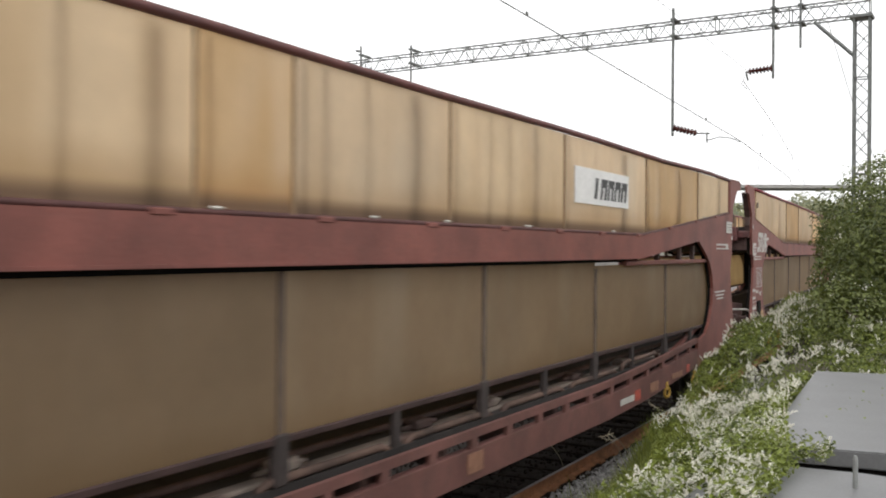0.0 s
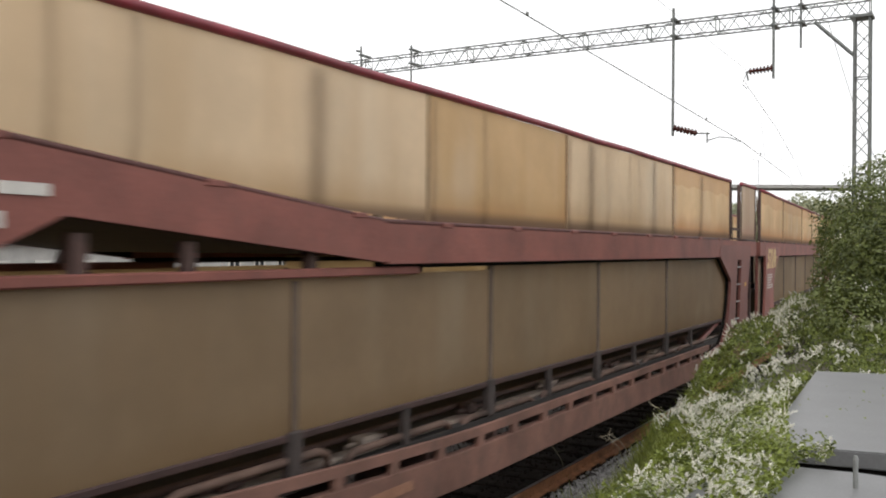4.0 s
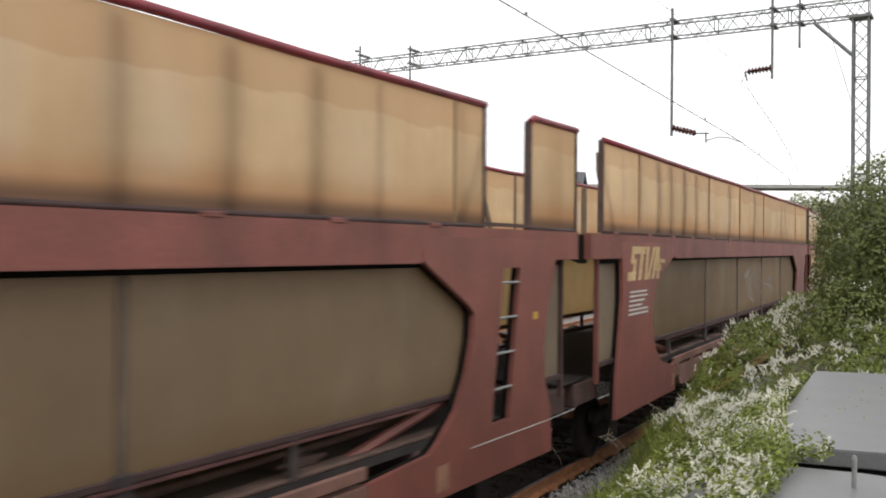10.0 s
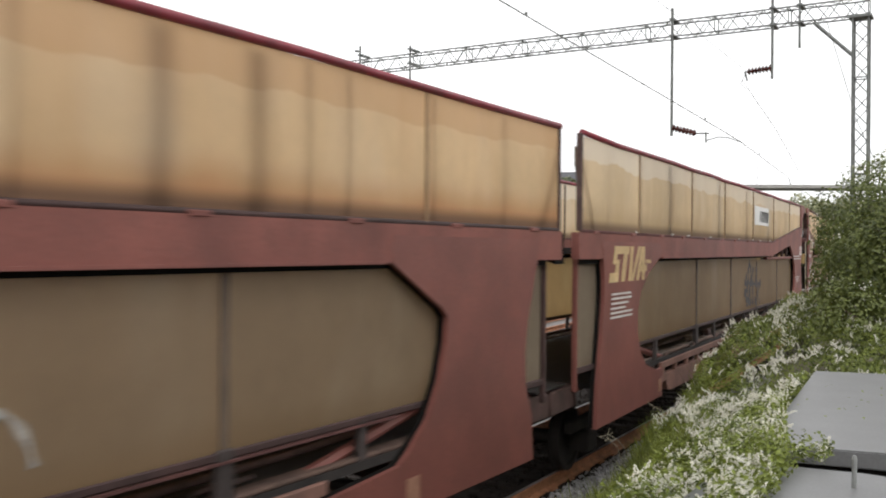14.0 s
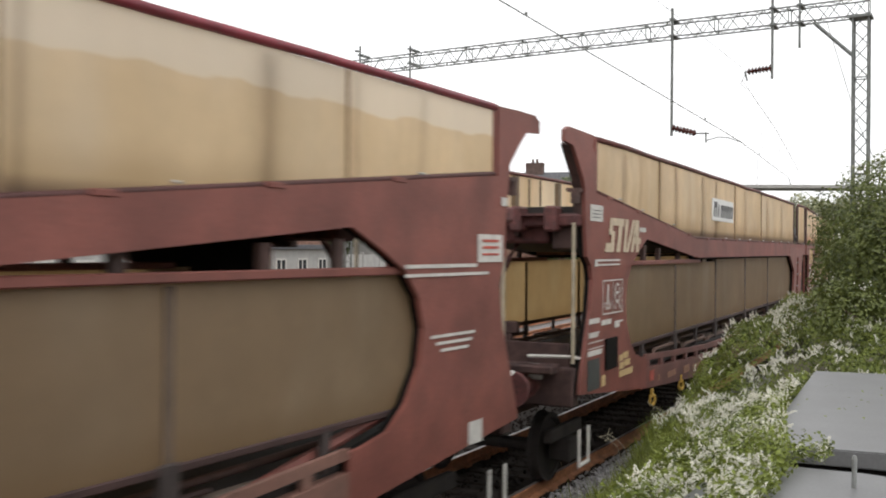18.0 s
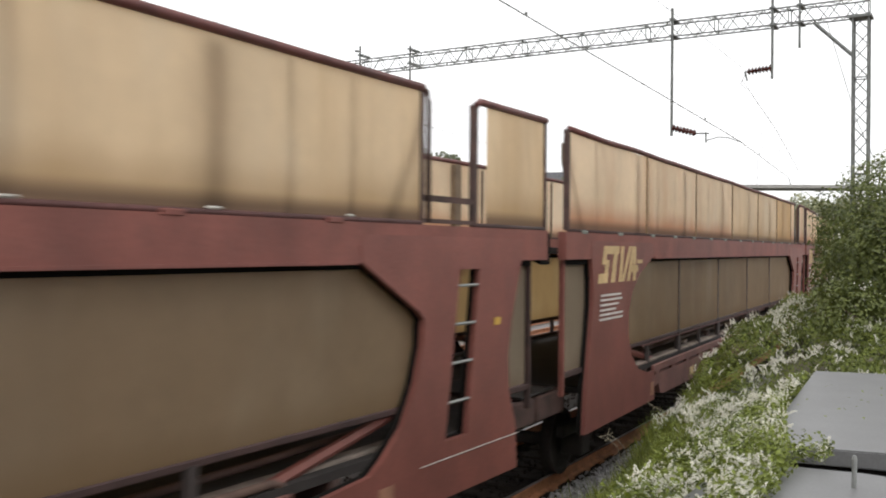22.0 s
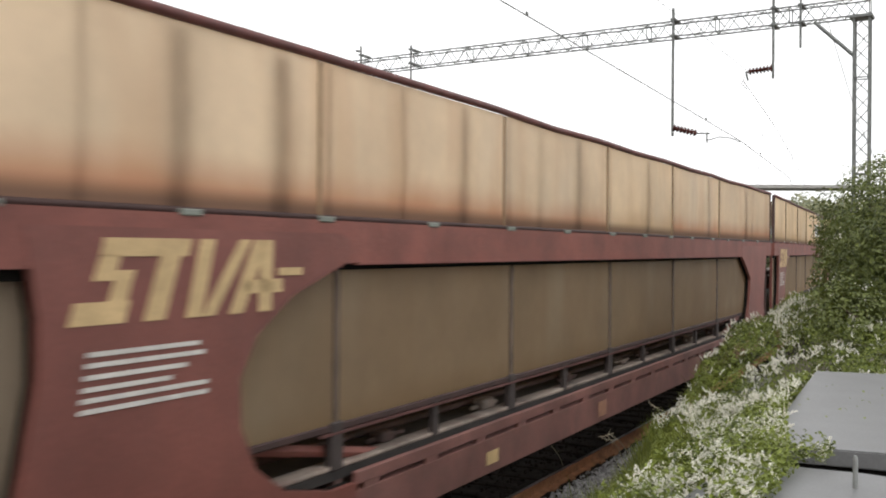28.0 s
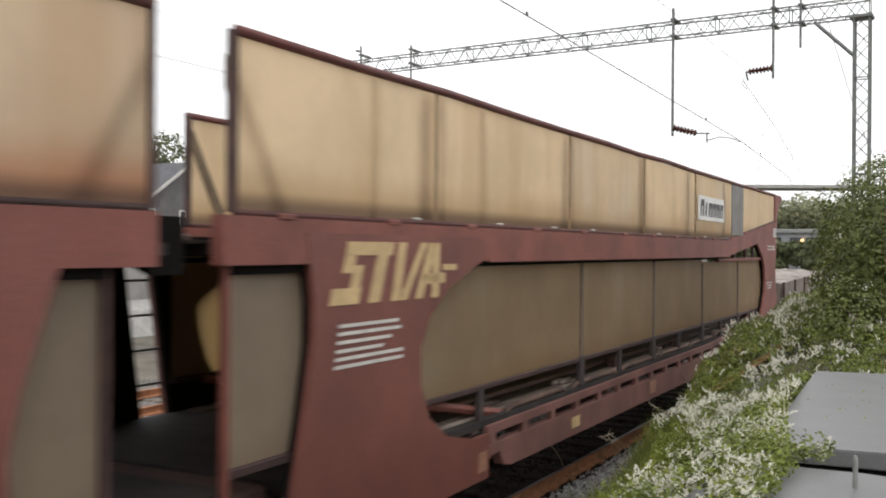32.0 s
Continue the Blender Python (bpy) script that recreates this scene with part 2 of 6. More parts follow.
def growth_z(x, y):
    """Top of the leaves over the bank."""
    o = lat_of(x, y) - bank_back(y)
    edge = min(1.0, max(0.0, (o - 0.35) / 0.5))
    return vine_z(x, y) + edge * ((0.3 if y < 11.5 else 0.4) * clump(x, y) - 0.16 + 0.22 * noise.noise((x * 1.1, y * 1.1, 4)) + 0.11 * noise.noise((x * 5, y * 5, 9)) + 0.06 * noise.noise((x * 11, y * 11, 2)))


def ground_z(x, y):
    o = lat_of(x, y)
    # formation under the tracks, a bank on the near side
    z = -0.67
    if o > 0.1:
        z = max(z, vine_z(x, y) - 0.8 if o < 2.6 else 0.6)
    return z + 0.05 * noise.noise((x * 0.35, y * 0.35, 0))


def ground():
    xs = sorted({*np.linspace(-40, 14, 80).tolist(), *np.linspace(-900, -40, 14).tolist(), *np.linspace(14, 900, 14).tolist()})
    ys = sorted({*np.linspace(-10, 60, 80).tolist(), *np.linspace(60, 1500, 22).tolist(), *np.linspace(-400, -10, 10).tolist()})
    vs = [(x, y, ground_z(x, y) if abs(x) < 100 and y < 70 else -0.67) for y in ys for x in xs]
    nx = len(xs)
    fs = [(j * nx + i, j * nx + i + 1, (j + 1) * nx + i + 1, (j + 1) * nx + i) for j in range(len(ys) - 1) for i in range(nx - 1)]
    me = bpy.data.meshes.new("ground")
    me.from_pydata(vs, [], fs)
    me.materials.append(M_GROUND)
    for p in me.polygons:
        p.use_smooth = True
    tagged(new("ground", me), "bare brown soil and gravel beside the railway", "ground", kind="structure")


def strip(name, o0, o1, z0, z1, s0, s1, step, mtl, bulge=0.0):
    """A long bed along the line with sloped shoulders."""
    bm = bmesh.new()
    prof = [(o0 - 0.6, z0), (o0, z1), ((o0 + o1) / 2, z1 + bulge), (o1, z1), (o1 + 0.6, z0)]
    rows = []
    k = 0
    while s0 + k * step <= s1:
        rows.append([bm.verts.new(on_line(s0 + k * step, o, z + 0.012 * noise.noise((o * 3, k * 0.9, 1)))) for o, z in prof])
        k += 1
    for a, b in zip(rows, rows[1:]):
        for i in range(len(prof) - 1):
            bm.faces.new((a[i], a[i + 1], b[i + 1], b[i]))
    bmesh.ops.recalc_face_normals(bm, faces=bm.faces)
    return part(name, bm, mtl)


def rail_mesh(o, s0, s1, step=2.0):
    prof = [(-0.07, -0.155), (0.07, -0.155), (0.07, -0.14), (0.012, -0.12), (0.012, -0.045), (0.035, -0.035), (0.035, -0.004), (0.025, 0.0), (-0.025, 0.0), (-0.035, -0.004), (-0.035, -0.035), (-0.012, -0.045), (-0.012, -0.12), (-0.07, -0.14)]
    bm = bmesh.new()
    rows = []
    s = s0
    while s <= s1:
        rows.append([bm.verts.new(on_line(s, o + a, b)) for a, b in prof])
        s += step
    n = len(prof)
    for a, b in zip(rows, rows[1:]):
        for i in range(n):
            bm.faces.new((a[i], b[i], b[(i + 1) % n], a[(i + 1) % n]))
    bmesh.ops.recalc_face_normals(bm, faces=bm.faces)
    return bm


def lowered(bm):
    for v in bm.verts:
        v.co.z += RAIL_Z
    return bm


TRACKS = (-1.5, -5.6, -9.7)


def tracks():
    sl = boxes((-1.3, 1.3, -0.13, 0.13, -0.36, -0.17), bevel=0.015)
    sleeper = bpy.data.meshes.new("sleeper")
    sl.to_mesh(sleeper)
    sl.free()
    sleeper.materials.append(M_SLEEPER)
    clip = boxes((-0.1, 0.1, -0.09, 0.09, -0.17, -0.14), (-0.02, 0.02, -0.03, 0.03, -0.14, -0.1), bevel=0.005)
    clips = bpy.data.meshes.new("rail_clip")
    clip.to_mesh(clips)
    clip.free()
    clips.materials.append(M_RAIL)
    for k, c in enumerate(TRACKS):
        far = 130 if k == 0 else 110
        bed = tagged(strip("ballast_bed", c - 1.9, c + 1.9, -0.8, -0.45, -12, far, 2.0, M_OILY_SHADE if k == 0 else M_BALLAST, 0.0), "grey crushed stone ballast under the railway track", "ballast", kind="structure")
        track = tagged(new("railway_track"), "rusty steel rails on weathered sleepers", "railway track", kind="structure")
        for side in (-1, 1):
            r = part("rail", lowered(rail_mesh(c + side * 0.7535, -12, far)), M_RAIL, track, "rust-brown steel rail")
            top = bmesh.new()
            rows = []
            for j in range(72):
                s = -12 + j * 2.0
                if s > far:
                    break
                rows.append([top.verts.new(on_line(s, c + side * 0.7535 + a, RAIL_Z + 0.003)) for a in (-0.024, 0.024)])
            for a, b in zip(rows, rows[1:]):
                top.faces.new((a[0], a[1], b[1], b[0]))
            part("running_surface", top, M_RAILTOP if k == 0 else M_RAIL, r)
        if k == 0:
            shade_sleeper = sleeper.copy()
            shade_sleeper.materials[0] = M_SLEEPER_SHADE
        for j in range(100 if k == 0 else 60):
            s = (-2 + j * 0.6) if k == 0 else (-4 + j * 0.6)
            share("sleeper", shade_sleeper if k == 0 else sleeper, track, line_pose(s, c, RAIL_Z) @ pose(0, 0, random.uniform(-0.012, 0.008), 0, 0, random.uniform(-0.8, 0.8)))
            if k == 0 and 5 < s < 30:
                for side in (-1, 1):
                    share("rail_clip", clips, track, line_pose(s, c + side * 0.7535, RAIL_Z))


def scatter_mesh(name, base_v, base_f, places, mtl, label, category):
    """Joins many small turned and scaled copies of one shape into one object of stuff. places: rows of (x, y, z, size, rx, ry, rz), and a first turn about its own axis where there is an eighth."""
    bv = np.array(base_v, dtype=float)
    p = np.array(places, dtype=float)
    n, k = len(p), len(bv)
    cx, sx, cy, sy, cz, sz = np.cos(p[:, 4]), np.sin(p[:, 4]), np.cos(p[:, 5]), np.sin(p[:, 5]), np.cos(p[:, 6]), np.sin(p[:, 6])
    rot = np.empty((n, 3, 3))
    rot[:, 0] = np.stack([cy * cz, sx * sy * cz - cx * sz, cx * sy * cz + sx * sz], 1)
    rot[:, 1] = np.stack([cy * sz, sx * sy * sz + cx * cz, cx * sy * sz - sx * cz], 1)
    rot[:, 2] = np.stack([-sy, sx * cy, cx * cy], 1)
    shape = np.repeat(bv[None], n, 0)
    if p.shape[1] > 7:
        c, q = np.cos(p[:, 7])[:, None], np.sin(p[:, 7])[:, None]
        shape = np.stack([bv[None, :, 0] * c - bv[None, :, 1] * q, bv[None, :, 0] * q + bv[None, :, 1] * c, shape[:, :, 2]], 2)
    v = np.einsum("nij,nkj->nki", rot, shape) * p[:, 3][:, None, None] + p[:, None, :3]
    fs = []
    for f in base_f:
        fs.append(np.array(f)[None, :] + (np.arange(n) * k)[:, None])
    faces = [tuple(r) for a in fs for r in a.tolist()]
    me = bpy.data.meshes.new(name)
    me.from_pydata(v.reshape(-1, 3).tolist(), [], faces)
    me.materials.append(mtl)
    return tagged(new(name, me), label, category, kind="stuff")


def stones():
    g = np.random.default_rng(3)
    base = [(1, 0, 0), (-0.9, 0.2, 0.1), (0.1, 0.8, -0.1), (-0.1, -0.75, 0), (0.1, 0.1, 0.65), (0, 0, -0.6)]
    f = [(0, 2, 4), (2, 1, 4), (1, 3, 4), (3, 0, 4), (2, 0, 5), (1, 2, 5), (3, 1, 5), (0, 3, 5)]
    rows = []
    dark = []
    for i in range(15000):
        s = g.uniform(6, 24) if i < 12000 else g.uniform(3, 45)
        o = g.uniform(-3.4, 1.0) if i % 2 else g.uniform(-0.9, 1.0)
        z = -0.44 if o < 0.4 else -0.44 + (o - 0.4) * 0.45
        q = on_line(s, o, z)
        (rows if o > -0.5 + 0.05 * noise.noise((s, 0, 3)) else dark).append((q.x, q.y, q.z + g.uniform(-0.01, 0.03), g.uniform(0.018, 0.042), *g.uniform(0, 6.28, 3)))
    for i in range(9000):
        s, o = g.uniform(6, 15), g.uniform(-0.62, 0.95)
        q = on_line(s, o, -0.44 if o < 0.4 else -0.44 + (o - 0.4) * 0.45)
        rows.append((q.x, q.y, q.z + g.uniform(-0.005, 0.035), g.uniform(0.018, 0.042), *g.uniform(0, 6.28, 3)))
    scatter_mesh("shaded_oily_ballast", base, f, dark, M_OILY_SHADE, "oil-stained ballast between the near rails, darkened for the train's shade", "ballast")
    for i in range(5000):
        q = on_line(g.uniform(2, 28), g.uniform(-13, -3.6), -0.44)
        rows.append((q.x, q.y, q.z + g.uniform(-0.01, 0.03), g.uniform(0.02, 0.045), *g.uniform(0, 6.28, 3)))
    scatter_mesh("ballast_stones", base, f, rows, M_STONE, "loose grey and brown crushed stone ballast between the rails", "ballast")


ground()
tracks()
stones()

M_STRAP = mat("beige_paint", (0.4, 0.34, 0.25, 1), 0.6, spread=0.2, scale=6)
# ---- the train: articulated car-carrier units ----
# Each unit in its own space: y runs from its leading joint to its rear, +x is the side that is seen.
TOP, BEAM_T, BEAM_B, SILL = 3.9, 2.79, 2.49, 0.49


def fibreglass(name, base, rust, high, band, trans, foot, streak, tint=None):
    """Weathered translucent sheet: broad soft streaks, a rusty foot with a dark grime edge, a tide line near the top where band is set."""
    m = mat(name, base, 0.45, spread=0.1, scale=0.8, fine=9, bump=0.03, rand=0.12, trans=trans, grain=0.12, tint=tint)
    n, l = m.node_tree.nodes, m.node_tree.links
    hue = next(x for x in n if x.type == "HUE_SAT")
    col = hue.inputs["Color"].links[0].from_socket
    tc = next(x for x in n if x.type == "TEX_COORD")

    def blend(fac, colour):
        nonlocal col
        x = n.new("ShaderNodeMixRGB")
        l.new(fac, x.inputs["Fac"])
        l.new(col, x.inputs[1])
        x.inputs[2].default_value = colour
        col = x.outputs[0]

    def ranged(src, f0, f1, t0, t1):
        x = n.new("ShaderNodeMapRange")
        x.interpolation_type = "SMOOTHSTEP"
        for k, v in (("From Min", f0), ("From Max", f1), ("To Min", t0), ("To Max", t1)):
            x.inputs[k].default_value = v
        l.new(src, x.inputs["Value"])
        return x.outputs[0]

    def clouds(scale, detail, stretch):
        mp = n.new("ShaderNodeMapping")
        mp.inputs["Scale"].default_value = stretch
        l.new(tc.outputs["Object"], mp.inputs["Vector"])
        x = n.new("ShaderNodeTexNoise")
        x.inputs["Scale"].default_value, x.inputs["Detail"].default_value = scale, detail
        l.new(mp.outputs[0], x.inputs["Vector"])
        return x.outputs["Fac"]

    blend(ranged(clouds(1.0, 3, (1, 2.4, 0.35)), 0.45, 0.75, 0.0, streak), tuple(0.35 * p + 0.65 * q * k for p, q, k in zip(rust, base, (0.82, 0.76, 0.66, 1))))
    blend(ranged(clouds(0.9, 2, (1, 1.2, 0.5)), 0.5, 0.8, 0.0, streak * 0.8), (0.8, 0.72, 0.58, 1))
    sep = n.new("ShaderNodeSeparateXYZ")
    l.new(tc.outputs["Object"], sep.inputs[0])
    wob = n.new("ShaderNodeMath")
    wob.operation = "MULTIPLY_ADD"
    wob.inputs[1].default_value = 0.3
    l.new(clouds(1.1, 3, (1, 1, 0.4)), wob.inputs[0])
    l.new(sep.outputs["Z"], wob.inputs[2])
    if band:
        blend(ranged(wob.outputs[0], 3.735, 3.765, 0.0, 0.55), high)
    blend(ranged(wob.outputs[0], foot + 0.2, foot + 0.55, 0.75, 0.0), rust)
    blend(ranged(sep.outputs["Z"], foot + 0.05, foot + 0.17, 0.85, 0.0), (0.16, 0.1, 0.07, 1))
    l.new(col, hue.inputs["Color"])
    return m


M_UP_PLAIN = fibreglass("tan_fibreglass", (0.83, 0.635, 0.405, 1), (0.5, 0.33, 0.17, 1), (0.5, 0.3, 0.15, 1), False, 0.66, 2.8, 0.5)
M_UP_BAND = fibreglass("tan_fibreglass_tide_line", (0.77, 0.553, 0.318, 1), (0.52, 0.24, 0.1, 1), (0.62, 0.37, 0.19, 1), True, 0.66, 2.8, 0.4)
M_UP_WASH = fibreglass("tan_fibreglass_pale_top", (0.75, 0.57, 0.35, 1), (0.5, 0.35, 0.19, 1), (0.86, 0.78, 0.66, 1), True, 0.66, 2.8, 0.4)
M_UP_RUST = fibreglass("tan_fibreglass_rusty_foot", (0.84, 0.65, 0.44, 1), (0.5, 0.19, 0.09, 1), (0.5, 0.3, 0.15, 1), False, 0.66, 2.8, 0.4)
M_UP_OCHRE = fibreglass("ochre_fibreglass", (0.68, 0.46, 0.24, 1), (0.48, 0.27, 0.11, 1), (0.5, 0.3, 0.15, 1), False, 0.66, 2.8, 0.4)
M_UP_PALE = fibreglass("pale_fibreglass", (0.8, 0.615, 0.405, 1), (0.52, 0.34, 0.18, 1), (0.5, 0.3, 0.15, 1), False, 0.66, 2.8, 0.4)
M_UP_STAIN = fibreglass("stained_fibreglass", (0.58, 0.45, 0.33, 1), (0.42, 0.24, 0.17, 1), (0.5, 0.3, 0.15, 1), False, 0.6, 2.8, 0.6)
# darker copy of the upper sheet, with shade and dirt in the colour
M_LOW_STREAK = fibreglass("shaded_dull_fibreglass", (0.49, 0.355, 0.226, 1), (0.38, 0.25, 0.136, 1), (0.2, 0.1, 0.05, 1), False, 0.6, 1.2, 0.22, (1.0, 0.93, 0.66, 1))
# door sheets, greyed and darkened in colour for the shade at the joints
M_DOOR = fibreglass("shaded_door_fibreglass", (0.46, 0.37, 0.27, 1), (0.38, 0.27, 0.19, 1), (0.2, 0.1, 0.05, 1), False, 0.6, 1.0, 0.3)
M_BOARD = mat("white_board", (0.82, 0.81, 0.79, 1), 0.5, spread=0.06, scale=3)
M_SHEET = mat("grey_sheet", (0.22, 0.21, 0.2, 1), 0.6)
M_POSTFOOT = mat("grimy_post_foot", (0.055, 0.042, 0.039, 1), 0.8, spread=0.3, scale=4)
M_GRIME = mat("oily_grime", (0.035, 0.028, 0.025, 1), 0.8, spread=0.3, scale=4)
M_LOWPOST = mat("lower_panel_post", (0.135, 0.095, 0.066, 1), 0.75, spread=0.2, scale=4)
M_PALE = mat("dusty_deck_edge", (0.27, 0.22, 0.185, 1), 0.85, spread=0.4, scale=1.6, dirt=(0.12, 0.06, 0.05, 1), dirt_amount=0.8)
M_DUSTY = mat("brown_dusty_edge", (0.127, 0.077, 0.058, 1), 0.85, spread=0.45, scale=1.6, dirt=(0.06, 0.035, 0.03, 1), dirt_amount=0.8)
M_FLAP = mat("maroon_flap_gear", (0.15, 0.05, 0.047, 1), 0.7, spread=0.35, scale=5, dirt=(0.05, 0.03, 0.028, 1), dirt_amount=0.7)
M_ENDGEAR = mat("grimy_end_gear", (0.075, 0.04, 0.035, 1), 0.8, spread=0.35, scale=4)
M_SEAM = mat("seam_strip", (0.3, 0.2, 0.115, 1), 0.7, spread=0.2, scale=4)
M_DULL = mat("dull_red_rail", (0.055, 0.028, 0.025, 1), 0.75, spread=0.25, scale=3)
M_PATCH = mat("dark_grey_paint", (0.06, 0.065, 0.063, 1), 0.6, spread=0.15)
M_REDMARK = mat("red_paint_mark", (0.5, 0.1, 0.07, 1), 0.6, spread=0.2, scale=8)
M_ORANGE = mat("orange_paint", (0.36, 0.185, 0.12, 1), 0.6, spread=0.2, scale=8)
M_RESIDUE = mat("pale_residue", (0.6, 0.57, 0.52, 1), 0.8, spread=0.3, scale=9)
M_CLIP = mat("green_grey_clip", (0.2, 0.22, 0.19, 1), 0.6)
M_LIP = mat("dark_red_lip", (0.1, 0.038, 0.034, 1), 0.7, spread=0.25, scale=3)
M_SILL_RED = mat("worn_red_sole_bar", (0.2, 0.088, 0.075, 1), 0.7, spread=0.22, scale=1.5, dirt=(0.1, 0.06, 0.05, 1), dirt_amount=0.5)
M_SILL = mat("dusty_sole_bar", (0.245, 0.125, 0.096, 1), 0.8, spread=0.22, scale=1.5, dirt=(0.11, 0.07, 0.055, 1), dirt_amount=0.6)


def sill_rise(u, U, front, rear):
    """How far the sole bar and its slotted rail sweep up towards a raised end."""
    d = min(u if front == "end" else 99.0, U - u if rear == "end" else 99.0)
    return 0.2 * min(1.0, max(0.0, (8.2 - d) / 4.6)) ** 1.3


def side_outline(U, front, rear, nose=0.1):
    """Outer outline and openings of one side plate, as closed strips (u, z)."""
    strips = []
    # long sole bar
    top = 0.79 if "end" in (front, rear) else 0.835
    bow = [3.62 + k * (U - 7.24) / 24 for k in range(25)]
    bow = [(u, top + sill_rise(u, U, front, rear)) for u in bow if (front == "end" or u > 4.3) and (rear == "end" or u < U - 5.3)]
    lead = [(3.62, 0.7), (5.0, 0.61), (6.4, 0.53), (8.0, SILL)] if front == "end" else [(3.74, top), (3.74, 0.68), (3.98, 0.7), (4.06, 0.56), (4.25, SILL + 0.03)]
    tail = [(U - 8.0, SILL), (U - 6.4, 0.53), (U - 5.0, 0.61), (U - 3.62, 0.7)] if rear == "end" else [(U - 5.2, SILL + 0.02), (U - 5.02, 0.52), (U - 4.92, 0.66), (U - 4.5, 0.66), (U - 4.5, top)]
    strips.append(lead + tail + bow[::-1])
    # upper beam
    b0, b1 = (6.6, U - 0.42) if front == "end" else (nose, U - 0.42)
    if rear == "end":
        b1 = U - 6.6
    strips.append([(b0, BEAM_B), (b1, BEAM_B), (b1, BEAM_T), (b0, BEAM_T)])
    for end, flip in ((front, False), (rear, True)):
        if end == "end":
            leg = [(0.98, 3.30), (6.6, BEAM_T + 0.01), (6.6, BEAM_B), (3.6, 2.75), (3.25, 2.6), (2.88, 2.42), (2.68, 2.2), (2.6, 1.95), (2.66, 1.65), (2.85, 1.38), (3.1, 1.2), (3.45, 1.14), (3.615, 1.13), (3.615, 0.7), (1.3, 0.93), (0.86, 0.97), (0.88, 1.1), (1.0, 1.4), (1.2, 1.9), (1.26, 2.25), (1.2, 2.42), (1.06, 2.52), (1.0, 2.9)]
            arm = [(0.3, 3.76), (0.3, 3.88), (0.42, 3.93), (1.3, 3.92), (1.24, 3.8), (1.36, 3.7), (1.395, 3.6), (1.395, 3.262), (0.98, 3.298), (0.9, 3.42), (0.58, 3.74)]
            if flip:
                leg = [(1.06, 3.30)] + leg[1:-2] + [(1.14, 2.54), (1.13, 2.9)]
            strips.append([(U - u, z) for u, z in leg] if flip else leg)
            if flip:
                arm = [(0.38, 3.76), (0.38, 3.88), (0.5, 3.93), (0.9, 3.93), (1.29, 3.92), (1.305, 3.272), (1.06, 3.298), (1.06, 3.39), (0.84, 3.61), (0.68, 3.74)]
            strips.append([(U - u, z) for u, z in arm] if flip else arm)
        elif not flip:
            strips.append([(0.9, 2.7), (3.5, 2.7), (3.62, 2.66), (3.66, 2.58), (3.56, BEAM_B - 0.004), (2.95, 2.28), (2.6, 2.05), (2.44, 1.8), (2.45, 1.5), (2.6, 1.22), (2.9, 1.02), (3.45, 0.9), (3.735, 0.9), (3.735, 0.5), (0.72, 0.5), (0.78, 1.0), (0.9, 1.5), (0.99, 1.95), (0.99, 2.25)])
        else:
            strips.append([(U - 1.0, 2.7), (U - 1.05, BEAM_B - 0.02), (U - 1.13, 2.25), (U - 1.26, 1.9), (U - 1.32, 1.6), (U - 1.3, 1.25), (U - 1.16, 0.95), (U - 1.12, 0.5), (U - 4.4, 0.5), (U - 4.495, 0.62), (U - 4.495, 0.84), (U - 3.6, 0.9), (U - 3.45, 0.98), (U - 3.16, 1.2), (U - 2.97, 1.5), (U - 2.87, 1.8), (U - 2.85, 2.02), (U - 2.95, 2.1), (U - 3.72, BEAM_B - 0.004), (U - 3.76, 2.62), (U - 3.68, 2.7)])
    return strips


def slotted_leg(U, outline, x0, x1, d=0.0):
    """The rear leg with its ladder slot cut through: built as two plates that leave the slot open."""
    # slot corners (u, z)
    a, b, c, d = (U - 2.26 - d, 2.42), (U - 1.9 - d, 2.42), (U - 2.12 - d, 0.98), (U - 2.5 - d, 0.98)
    right = [(U - 1.0, 2.7), (U - 1.05, BEAM_B - 0.02), (U - 1.13, 2.25), (U - 1.26, 1.9), (U - 1.32, 1.6), (U - 1.3, 1.25), (U - 1.16, 0.95), (U - 1.12, 0.5), (U - 2.1, 0.5), c, b, (U - 1.8, 2.7)]
    left = [(U - 1.8, 2.7), b, a, d, c, (U - 2.1, 0.5), (U - 4.4, 0.5), (U - 4.495, 0.62), (U - 4.495, 0.84), (U - 3.6, 0.9), (U - 3.45, 0.98), (U - 3.16, 1.2), (U - 2.97, 1.5), (U - 2.87, 1.8), (U - 2.85, 2.02), (U - 2.95, 2.1), (U - 3.72, BEAM_B - 0.004), (U - 3.76, 2.62), (U - 3.68, 2.7)]
    bm = plate(right, x0, x1)
    return plate(left, x0, x1, bm)


def panel_mesh(u0, u1, low, top, x, depth, seed, side):
    """One bowed sheet between two posts; low and top are functions of u."""
    g = random.Random(seed)
    bm = bmesh.new()
    nu, nz = 5, 5
    grid = []
    for i in range(nu + 1):
        u = u0 + (u1 - u0) * i / nu
        col = []
        for j in range(nz + 1):
            z = low(u) + (top(u) - low(u)) * j / nz
            w = math.sin(math.pi * i / nu) * math.sin(math.pi * j / nz)
            col.append(bm.verts.new((side * (x + depth * w * g.uniform(0.5, 1.1)), u, z)))
        grid.append(col)
    for i in range(nu):
        for j in range(nz):
            f = bm.faces.new((grid[i][j], grid[i + 1][j], grid[i + 1][j + 1], grid[i][j + 1]))
            f.smooth = True
    bmesh.ops.recalc_face_normals(bm, faces=bm.faces)
    return bm


def slant(bm, u0, u1, z0, z1, lean, x, t=0.004):
    vs = [(u0, z0), (u1, z0), (u1 + lean, z1), (u0 + lean, z1)]
    plate(vs, x, x + t, bm)


